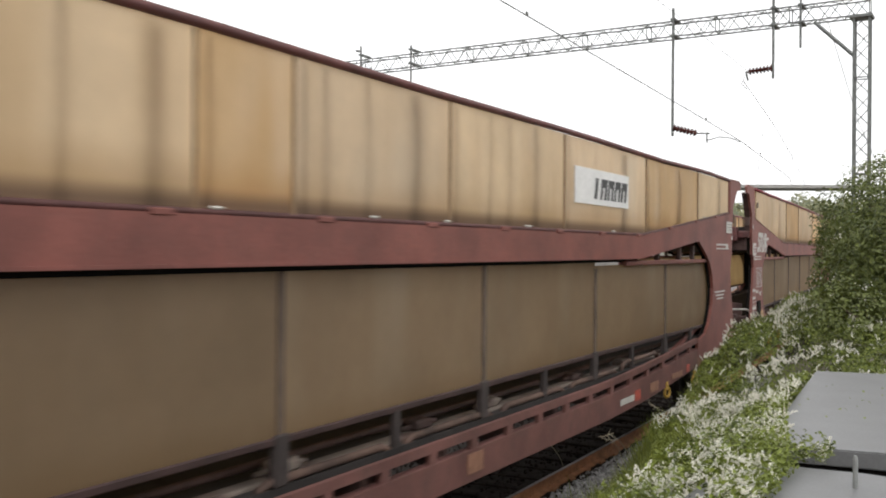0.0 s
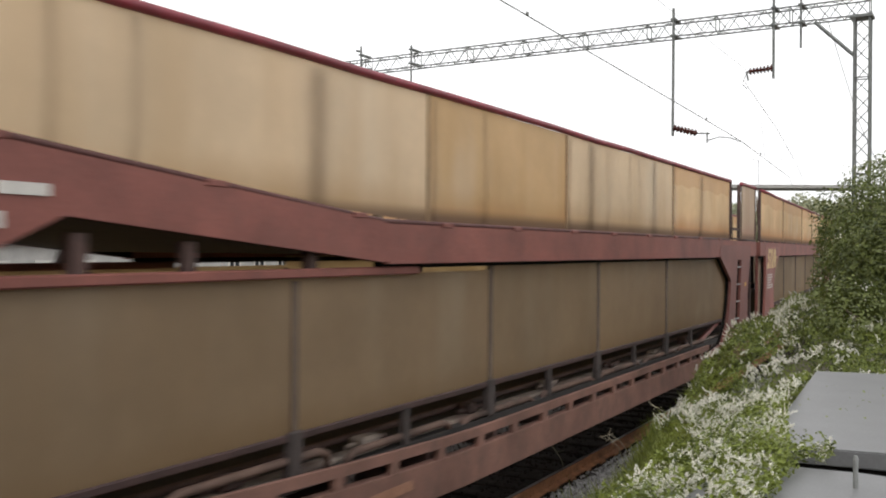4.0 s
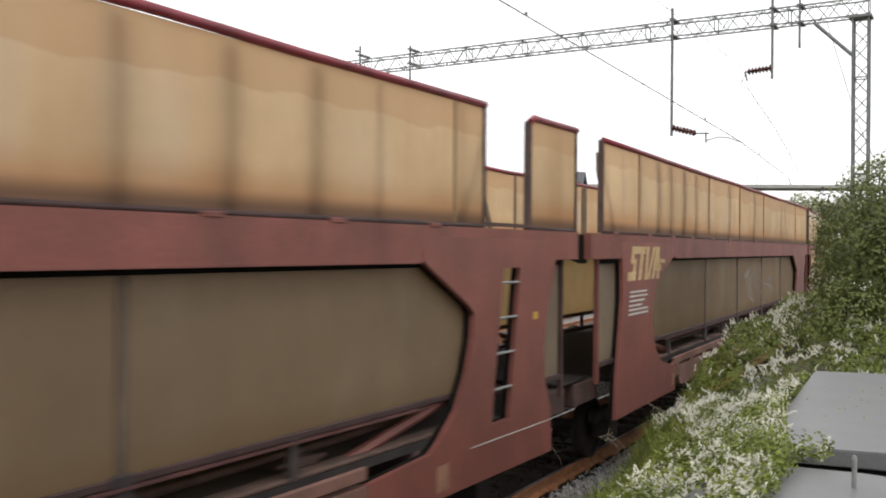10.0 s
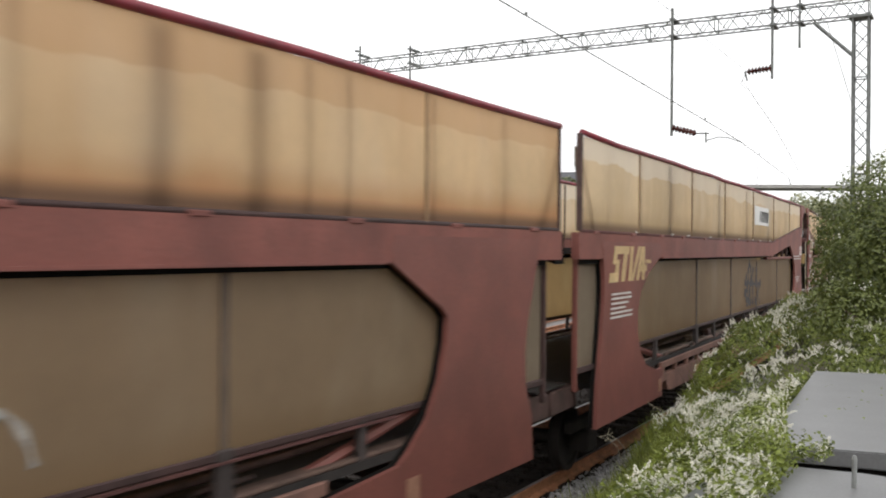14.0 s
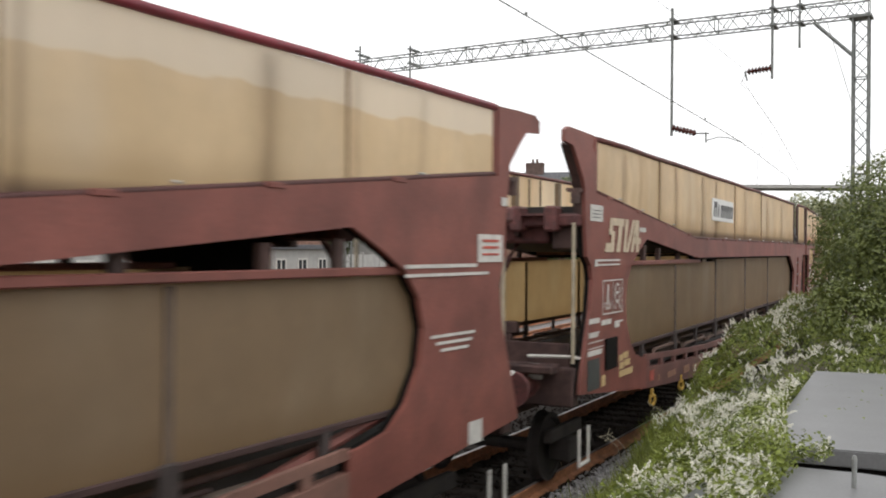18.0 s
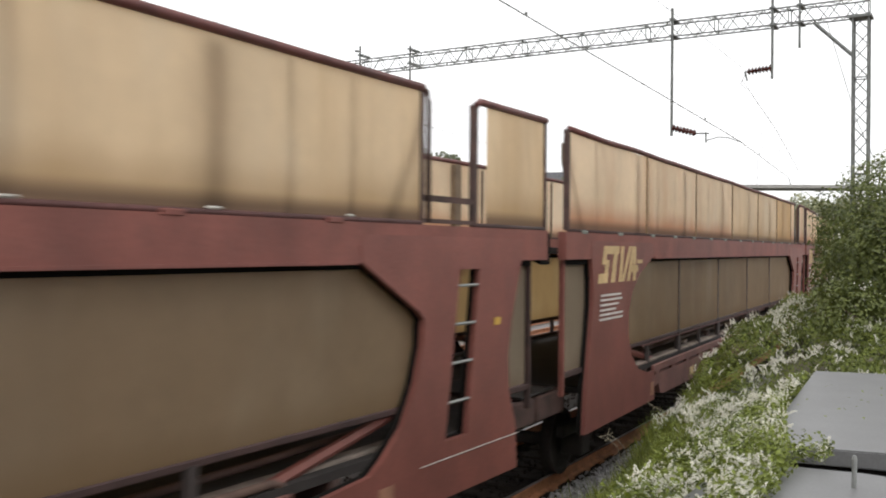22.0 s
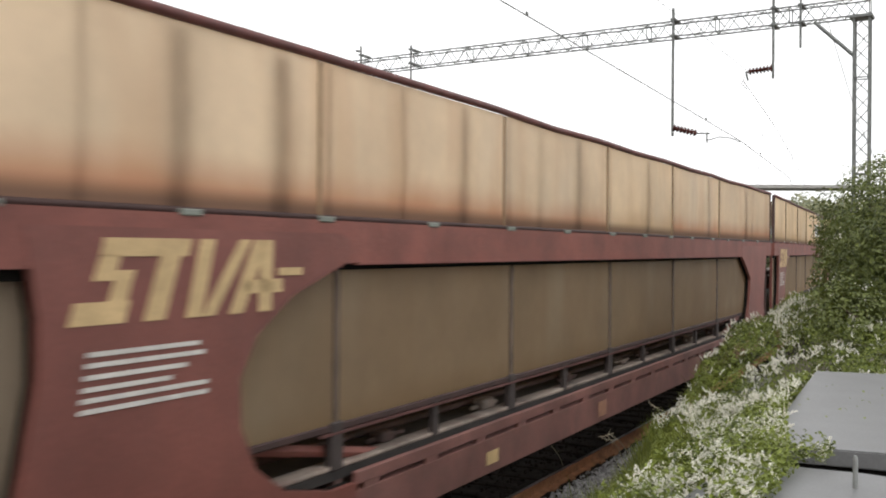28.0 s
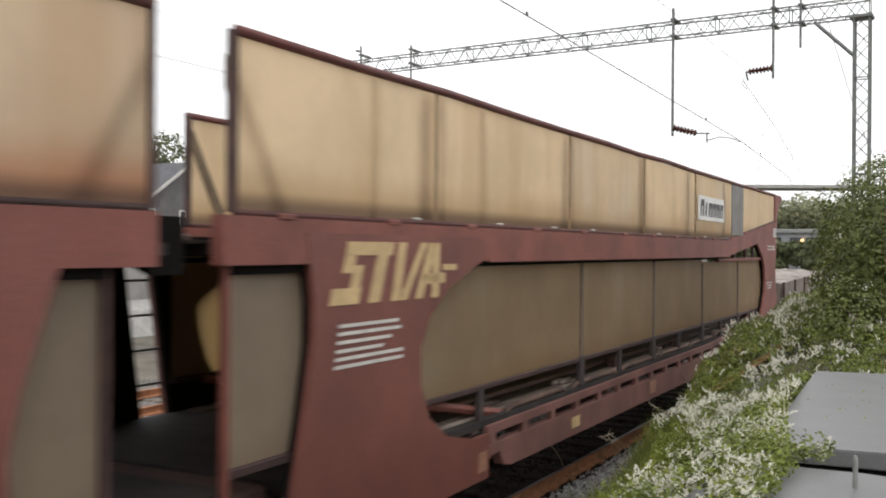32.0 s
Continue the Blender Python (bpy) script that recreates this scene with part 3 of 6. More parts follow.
def logo(U, u, z, w, h, mtl, parent, x, label):
    """Four slanted block shapes in the colour of the emblem."""
    root = tagged(new("emblem"), label)
    root.parent = parent

    def slab(*q):
        bm = bmesh.new()
        slant(bm, *q)
        part("emblem_block", bm, mtl, root)

    k = w / 4.4
    l = h * 0.35
    t = h * 0.26
    slab(u - 0.25 * k, u + 0.75 * k, z, z + t, t * 0.35, x)
    slab(u + 0.45 * k, u + 0.8 * k, z + t, z + h * 0.62, l * 0.36, x)
    slab(u + 0.18 * k, u + 0.56 * k, z + h * 0.5, z + h * 0.8, l * 0.3, x)
    slab(u + 0.3 * k, u + 2.05 * k, z + h * 0.78, z + h, l * 0.2, x)
    slab(u + 1.12 * k, u + 1.55 * k, z, z + h * 0.78, l * 0.78, x)
    slab(u + 2.0 * k, u + 2.35 * k, z, z + h, l * 0.75, x)
    slab(u + 2.36 * k, u + 2.66 * k, z, z + h, l * 2.1, x)
    slab(u + 3.0 * k, u + 3.35 * k, z, z + h, l * 1.5, x)
    slab(u + 3.75 * k, u + 4.1 * k, z, z + h, l * 0.1, x)
    slab(u + 3.36 * k, u + 4.4 * k, z + h * 0.26, z + h * 0.45, 0.0, x)


def bars(parent, mtl, x, rows, name="lettering", label=""):
    for u0, u1, z0, z1 in rows:
        part(name, boxes((x, x + 0.004, u0, u1, z0, z1)), mtl, parent, label)


def sign(parent, u0, u1, z0, z1, full, x):
    s = part("sign_board", boxes((x, x + 0.012, u0, u1, z0, z1), bevel=0.003), M_BOARD, parent, "white board with dark slanted letter blocks")
    n = 6 if full else 5
    a = u0 + 0.1 if full else u0 + (u1 - u0) * 0.3
    w = (u1 - 0.08 - a) / n
    for k in range(n):
        bm = bmesh.new()
        big = full and k == 0
        h0, h1 = z0 + 0.07, z1 - (0.06 if big else 0.1)
        u = a + k * w
        if k == (1 if full else 0):
            slant(bm, u + w * 0.2, u + w * 0.55, h0, h1, 0.06, x + 0.012)
        else:
            # one closed block shape with a notch from below
            l = 0.06
            m = h0 + (h1 - h0) * 0.6
            lm = l * 0.6
            out = [(u, h0), (u + w * 0.28, h0), (u + w * 0.28 + lm, m), (u + w * 0.54 + lm, m), (u + w * 0.54, h0), (u + w * 0.84, h0), (u + w * 0.84 + l, h1), (u + l, h1)]
            plate(out, x + 0.012, x + 0.016, bm)
        part("letter_block", bm, M_INK, s)


def wheelset(parent, u):
    low = 0.42 + RAIL_Z
    ax = part("axle", tubes(((-0.75, u, low), (0.75, u, low), 0.08, 12)), M_GRIME, parent)
    for side in (-1, 1):
        bm = bmesh.new()
        prof = [(0.0, 0.1), (0.02, 0.16), (0.015, 0.34), (-0.01, 0.36), (-0.01, 0.42), (0.10, 0.415), (0.10, 0.43), (0.13, 0.44), (0.13, 0.36), (0.11, 0.34), (0.105, 0.16), (0.12, 0.1)]
        n = 28
        rings = []
        for k in range(n):
            a = k * math.tau / n
            rings.append([bm.verts.new((side * (0.80 - d), u + r * math.cos(a), low + r * math.sin(a))) for d, r in prof])
        m = len(prof)
        for k in range(n):
            p, q = rings[k], rings[(k + 1) % n]
            for i in range(m):
                bm.faces.new((p[i], q[i], q[(i + 1) % m], p[(i + 1) % m]))
        bmesh.ops.recalc_face_normals(bm, faces=bm.faces)
        part("wheel", bm, M_GRIME, parent, "dark cast steel wheel")
        part("axle_box", boxes((side * 0.98 - 0.14, side * 0.98 + 0.14, u - 0.16, u + 0.16, low - 0.14, low + 0.14), (side * 0.98 - 0.05, side * 0.98 + 0.05, u - 0.55, u + 0.55, low + 0.14, low + 0.3), bevel=0.02), M_GRIME, parent)


def sweep(bm, pts, r, n=8):
    """One bent rod through the points."""
    rings = []
    for i, p in enumerate(pts):
        p = Vector(p)
        d = (Vector(pts[min(i + 1, len(pts) - 1)]) - Vector(pts[max(i - 1, 0)])).normalized()
        u = d.cross(Vector((0, 0, 1)) if abs(d.z) < 0.9 else Vector((1, 0, 0))).normalized()
        w = d.cross(u)
        rings.append([bm.verts.new(p + (u * math.cos(k * math.tau / n) + w * math.sin(k * math.tau / n)) * r) for k in range(n)])
    for a, b in zip(rings, rings[1:]):
        for k in range(n):
            f = bm.faces.new((a[k], a[(k + 1) % n], b[(k + 1) % n], b[k]))
            f.smooth = True
    bm.faces.new(list(reversed(rings[0])))
    bm.faces.new(rings[-1])
    return bm


def wagon_side(root, U, front, rear, ladder, cap, upper, seed, turned, marks="", low=0.0, nose=0.1):
    """One side of a unit, built at x = +1.5; turned: put on the other side by half a turn."""
    g = random.Random(seed)
    half = Matrix.Translation((0, U, 0)) @ pose(0, 0, 0, 0, 0, 180)
    X = 1.5
    sill = M_SILL_RED if cap is M_CAP_BROWN else M_SILL

    def put(name, bm, material, label="", parent=None):
        if turned:
            # on this side the legs stand further from the joint
            for v in bm.verts:
                w = min(1.0, max(0.0, (v.co.y - (U - 8.0)) / 3.0))
                v.co.y -= w * ((0.5 if v.co.z > 2.52 else 0.42) if rear == "end" else (0.0 if v.co.z > 2.52 else 0.2))
            bmesh.ops.transform(bm, matrix=half, verts=bm.verts)
        return part(name, bm, material, parent or root, label)

    def foot(u):
        # lower edge of the upper panels
        if front == "end" and u < 6.6:
            return 3.30 - (u - 0.98) / 5.62 * 0.5 + 0.03
        if rear == "end" and u > U - 6.6:
            return 3.30 - (U - u - 0.98) / 5.62 * 0.5 + 0.03
        return BEAM_T + 0.02

    p0 = 1.42 if front == "end" else 0.2
    p1 = U - (1.33 if rear == "end" else ((2.97 if turned else (2.86 if front == "end" else 2.63)) if ladder else 0.45))
    # joints between sheets (plain, ochre or pale after them), posts and ribs behind the sheets
    joints, posts, ribs = [(p0, upper)], [], []
    if marks:
        for word in marks.split():
            kind, u = word[0], float(word[1:])
            if kind in "sop":
                joints.append((u, {"s": upper, "o": M_UP_OCHRE, "p": M_UP_PALE}[kind]))
            elif kind == "W":
                posts.append((u, g.choice((0.07, 0.085, 0.1))))
            else:
                ribs.append(u)
    else:
        while joints[-1][0] < p1 - 3.6:
            joints.append((joints[-1][0] + g.choice((2.6, 2.9, 3.0)), upper))
        for (a, _), (b, _) in zip(joints, joints[1:]):
            posts.append((a + (b - a) * g.uniform(0.5, 0.75), g.choice((0.07, 0.085, 0.1))))
            ribs.append(a + (b - a) * g.uniform(0.2, 0.4))
    joints = [j for j in joints if j[0] < p1 - 0.15]
    ribs += [u + 0.12 for u, _ in joints[1:]]
    for i, st in enumerate(side_outline(U, front, rear, nose)):
        slot = i >= 2 and ladder and rear == "mid" and i == (4 if front == "end" else 3)
        proud = X + (0.004 if i >= 2 and st[0][1] < 2.75 else 0.0)
        bm = slotted_leg(U, st, X - 0.045, proud, 0.0) if slot else plate(st, X - (0.095 if i < 2 else 0.045), proud)
        name = ("sole_bar", "upper_beam")[i] if i < 2 else ("end_arm" if st[0][1] > 3.5 else "side_leg")
        leg = put(name, bm, sill if i == 0 else (M_LEG if proud > X else M_STEEL))
        # black plate behind each leg paints its unlit, grimy inside
        if i >= 2 and st[0][1] < 3.5:
            put("inner_lining", slotted_leg(U, st, X - 0.1, X - 0.048, 0.0) if slot else plate(st, X - 0.1, X - 0.048), M_BLACK, "black backing plate for the unlit, grimy inside of the leg", leg)
    if front == "end":
        # returned edge of the arm, dark with grime, and its stiffener
        edge = [(0.56, 3.752), (0.9, 3.415), (0.975, 3.3), (1.0, 2.9)]
        back = [(u + 0.035, z + 0.03 * (k < 1)) for k, (u, z) in enumerate(edge)]
        put("arm_flange", plate(edge + back[::-1], X - 0.15, X - 0.047), M_ENDGEAR, "grimy returned edge of the arm")
    if rear == "end":
        gus = [(U - 1.12, 3.28), (U - 0.78, 3.26), (U - 0.6, 3.02), (U - 0.6, 2.94), (U - 1.12, 2.94)]
        put("end_gusset", plate(gus, X - 0.3, X - 0.24), M_FLAP, "grimy maroon gusset plate")
    b0, b1 = (6.6 if front == "end" else nose + 0.02), (U - 6.6 if rear == "end" else U - 0.44)
    put("beam_flange", boxes((X - 0.03, X + 0.018, max(b0, 3.7), min(b1, U - 3.8), BEAM_B - 0.012, BEAM_B + 0.01)), M_STEEL)
    # slotted rail above the sole bar: tall slots on the units with raised ends, long narrow ones on the rest
    ends = "end" in (front, rear)
    a = 3.62 if front == "end" else 3.745
    b = U - (3.62 if rear == "end" else 4.505)
    if ends:
        us = [a + (b - a) * k / 20 for k in range(21)]
        put("slotted_rail", plate([(u, 0.885 + sill_rise(u, U, front, rear)) for u in us] + [(u, 0.965 + sill_rise(u, U, front, rear)) for u in us[::-1]], X - 0.05, X - 0.004), sill)
        u = a + 0.04
        while u < b - 0.2:
            r = sill_rise(u + 0.06, U, front, rear)
            put("rail_web", boxes((X - 0.05, X - 0.006, u, u + 0.12, 0.77 + r, 0.905 + r)), sill)
            u += 0.76
        put("inner_rail", boxes((X - 0.34, X - 0.2, 2.6, U - 2.6, 0.985, 1.03), bevel=0.012), M_PALE)
        # lashing rails with turned-down ends behind the slots
        u = 4.4
        while u < U - 5.6:
            r = sill_rise(u + 0.8, U, front, rear)
            put("lashing_rail", sweep(bmesh.new(), [(X - 0.13, u, 0.9 + r), (X - 0.13, u + 0.03, 1.0 + r), (X - 0.13, u + 0.12, 1.035 + r), (X - 0.13, u + 1.5, 1.035 + r), (X - 0.13, u + 1.6, 1.0 + r), (X - 0.13, u + 1.63, 0.9 + r)], 0.032, 8), M_DUSTY)
            u += 1.86
    else:
        put("slotted_rail", boxes((X - 0.05, X - 0.004, a, b, 0.875, 0.975), bevel=0.008), sill)
        u = a + 0.1
        while u < b - 0.3:
            put("rail_web", boxes((X - 0.05, X - 0.006, u, u + 0.2, 0.83, 0.88)), sill)
            u += 0.93
        put("inner_rail", boxes((X - 0.26, X - 0.1, 2.6, U - 2.6, 1.0, 1.035), bevel=0.01), M_PALE if cap is M_CAP_BROWN else M_DUSTY)
        put("foot_lip", boxes((X - 0.1, X - 0.075, 3.4, U - 3.5, 1.262, 1.28)), M_LIP)
    put("brake_pipe", sweep(bmesh.new(), [(X - 0.42, 3.0, 1.12), (X - 0.42, 4.2, 1.1), (X - 0.4, U * 0.5, 1.08), (X - 0.42, U - 4.4, 1.1), (X - 0.42, U - 3.0, 1.13)], 0.03, 6), M_STEEL_DARK)
    for k in range(7):
        u = 4.6 + k * (U - 9.2) / 6.5 + g.uniform(-0.5, 0.5)
        bm = boxes((X - 0.36, X - 0.22, u, u + g.uniform(0.12, 0.3), 1.03, 1.03 + g.uniform(0.05, 0.12)), bevel=0.02)
        tube(bm, (X - 0.3, u - 0.12, 1.06), (X - 0.27, u + 0.4, 1.07), 0.02, 6)
        put("lashing_shoe", bm, M_PALE if k % 2 else M_STEEL_DARK, "stowed wheel shoe on the deck edge")
    l0, l1 = 2.3, U - 2.48
    put("panel_foot_rail", boxes((X - 0.16, X - 0.1, l0, l1, 1.28, 1.335), bevel=0.01), M_DULL)
    # black strip drawn in for the shadow line below the beam
    put("head_shade_strip", boxes((X - 0.12, X - 0.09, max(2.5, b0), min(U - 2.5, b1), 2.44, BEAM_B)), M_BLACK, "black strip painting the shade under the beam")
    for e, e0, e1 in ((front, 2.5, 7.2), (rear, U - 7.2, U - 2.5)):
        if e == "end":
            put("panel_head_rail", boxes((X - 0.13, X - 0.05, e0, e1, 2.39, 2.455), bevel=0.01), M_STEEL)
            for k in (1.2, 2.0, 3.2):
                uu = e0 + k if e0 < 5 else e1 - k
                put("slot_post", boxes((X - 0.13, X - 0.07, uu, uu + 0.1, 2.45, 2.72 - 0.045 * k)), M_STEEL_DARK)
    put("brace", tubes(((X - 0.2, 2.7, 1.3), (X - 0.2, 4.4, 0.98), 0.045, 6)), M_STEEL)
    put("brace", tubes(((X - 0.2, U - 2.8, 1.3), (X - 0.2, U - 4.6, 0.98), 0.045, 6)), M_STEEL)
    # lower panels and their posts
    first = low or (5.54 if ladder else 6.45)
    lseams = [l0] + [first + 3.06 * k for k in range(4)] + [l1]
    if first > 6.6:
        lseams.insert(1, first - 3.06)
    for k, (a, b) in enumerate(zip(lseams, lseams[1:])):
        tz = 2.40 if (front == "end" and a < 6.5) or (rear == "end" and b > U - 6.5) else BEAM_B + 0.02
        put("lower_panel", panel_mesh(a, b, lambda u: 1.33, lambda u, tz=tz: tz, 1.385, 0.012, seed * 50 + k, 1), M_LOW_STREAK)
        if k:
            put("panel_post", boxes((X - 0.14, X - 0.095, a - 0.034, a + 0.034, 1.33, tz - 0.03), bevel=0.008), M_LOWPOST)
            put("post_foot", boxes((X - 0.15, X - 0.085, a - 0.075, a + 0.075, 1.0, 1.35), bevel=0.01), M_POSTFOOT)
        if b - a > 2.4:
            put("post_foot", boxes((X - 0.14, X - 0.095, a + 1.44, a + 1.53, 1.0, 1.3)), M_POSTFOOT)
    for e, a, b in ((front, 0.2, 1.1), (rear, U - 1.36, U - 0.7)):
        if e == "mid":
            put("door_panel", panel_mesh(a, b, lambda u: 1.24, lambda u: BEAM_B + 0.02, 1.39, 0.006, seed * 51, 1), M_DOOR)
            put("door_foot", boxes((X - 0.14, X - 0.07, a, b, 1.19, 1.25), bevel=0.008), M_DULL)
            # same painted shadow line, above the door
            put("door_seal", boxes((X - 0.12, X - 0.06, a, b, 2.43, BEAM_B)), M_BLACK, "black strip painting the shade over the door")
    # upper panels, seams, stanchions behind, fold clips at the foot
    for k, (a, sheet) in enumerate(joints):
        b = joints[k + 1][0] if k + 1 < len(joints) else p1
        put("upper_panel", panel_mesh(a, b, foot, lambda u: TOP - 0.02, 1.47, 0.03, seed * 90 + k, 1), sheet)
        if k:
            put("seam_strip", boxes((X - 0.03, X - 0.01, a - 0.009, a + 0.009, foot(a), TOP - 0.03)), M_SEAM)
    for a, w in posts:
        put("stanchion", boxes((X - 0.15, X - 0.075, a - w, a + w, foot(a) - 0.02, TOP - 0.05)), M_POST)
    for a in ribs:
        put("rib", boxes((X - 0.07, X - 0.045, a - 0.018, a + 0.018, foot(a), TOP - 0.05)), M_POST)
    u = p0 + 0.4
    while u < p1 - 0.5:
        q = min(foot(u), foot(u + 0.18))
        put("hinge_clip", boxes((X - 0.035, X + 0.01, u, u + 0.18, q - 0.035, q + 0.005), bevel=0.006), M_CLIP if upper is M_UP_RUST else M_STEEL)
        if upper in (M_UP_PLAIN, M_UP_WASH) and g.random() < 0.75:
            k = u + g.uniform(0.2, 0.7)
            put("pale_residue", boxes((X - 0.028, X - 0.006, k, k + g.uniform(0.06, 0.2), foot(k) + 0.012, foot(k) + 0.034), bevel=0.009), M_RESIDUE)
        u += g.uniform(1.25, 1.6)
    for a, lean in ((p0, 1), (p1, -1)):
        put("edge_post", boxes((X - 0.075, X - 0.012, a - 0.025, a + 0.025, foot(a), TOP + 0.005), bevel=0.006), M_STEEL if foot(a) > 2.9 else M_STEEL_DARK)
        if foot(a) < 2.9:
            tri = [(a, foot(a) + 0.95), (a, foot(a) + 0.75), (a + lean * 0.42, foot(a)), (a + lean * 0.55, foot(a))]
            put("corner_gusset", plate(tri, X - 0.11, X - 0.085), M_POST)
    ks = sorted({p0, p1, *[k for k in (6.6, U - 6.6) if p0 < k < p1]})
    put("foot_rail", sweep(bmesh.new(), [(X - 0.028, k, foot(k) - 0.004) for k in ks], 0.021, 8), M_LIP if ends else M_DULL)
    pts = []
    for k in range(15):
        u = p0 + (p1 - p0) * k / 14
        pts.append((X - 0.02, u, TOP + 0.005 + g.uniform(-0.012, 0.012)))
    put("cap_rail", sweep(bmesh.new(), pts, 0.034), cap, "crimson painted cap rail" if cap is M_CAP_RED else "")
    if ladder and not turned:
        framed = front == "end"
        near_edge = 1.73 if framed else (1.6 if cap is M_CAP_RED else 1.48)
        far_edge = 1.96 if framed else 1.66
        put("short_panel", panel_mesh(U - near_edge, U - 0.45, foot, lambda u: TOP, 1.47, 0.02, seed + 7, 1), M_UP_STAIN if cap is M_CAP_RED and framed else upper)
        put("foot_rail", sweep(bmesh.new(), [(X - 0.028, U - far_edge, BEAM_T + 0.014), (X - 0.028, U - 0.44, BEAM_T + 0.014)], 0.024, 8), M_DULL)
        put("short_panel_post", boxes((X - 0.08, X - 0.02, U - far_edge - 0.02, U - far_edge + 0.06, BEAM_T, TOP - 0.02), bevel=0.01), M_STEEL_DARK)
        put("short_panel_edge", boxes((X - 0.075, X - 0.012, U - 0.47, U - 0.43, BEAM_T, TOP)), M_STEEL_DARK)
        put("cap_rail", sweep(bmesh.new(), [(X - 0.02, U - far_edge, TOP - 0.03), (X - 0.02, U - far_edge + 0.08, TOP + 0.015), (X - 0.02, U - 0.44, TOP + 0.015)], 0.034), cap)
        put("stanchion", boxes((X - 0.2, X - 0.12, U - 1.0, U - 0.94, BEAM_T, TOP - 0.05)), M_POST)
        put("opening_bar", boxes((X - 0.07, X - 0.03, p1, U - far_edge - 0.02, BEAM_T + 0.02, BEAM_T + 0.055)), M_STEEL_DARK)
        if framed:
            put("opening_bar", boxes((X - 0.07, X - 0.03, p1 + 0.1, U - far_edge - 0.02, BEAM_T + 0.2, BEAM_T + 0.25)), M_STEEL_DARK)
            put("frame_tube", sweep(bmesh.new(), [(X - 0.03, p1 - 0.02, TOP), (X - 0.03, p1 + 0.08, TOP - 0.02), (X - 0.03, p1 + 0.11, TOP - 0.1), (X - 0.03, p1 + 0.11, BEAM_T + 0.02)], 0.022, 6), M_STEEL_DARK)
    if ladder:
        sl = 0.0
        for k in range(5):
            z = 2.28 - k * 0.33
            q = 0.165 * (2.42 - z)
            put("ladder_rung", tubes(((X - 0.01, U - 2.3 + sl - q, z), (X - 0.01, U - 1.86 + sl - q, z), 0.014, 6)), M_GREY, "pale steel ladder rung")


def tie_ring(root, u):
    bm = sweep(bmesh.new(), [(1.505 + 0.02 * math.sin(k * math.tau / 14), u + 0.055 * math.sin(k * math.tau / 14), 0.505 - 0.07 * math.cos(k * math.tau / 14)) for k in range(15)], 0.022, 6)
    ring = part("tie_ring", bm, M_YELLOW, root, "yellow painted round tie-down ring")
    part("ring_bracket", boxes((1.49, 1.515, u - 0.04, u + 0.04, 0.54, 0.66), bevel=0.006), M_YELLOW, ring)


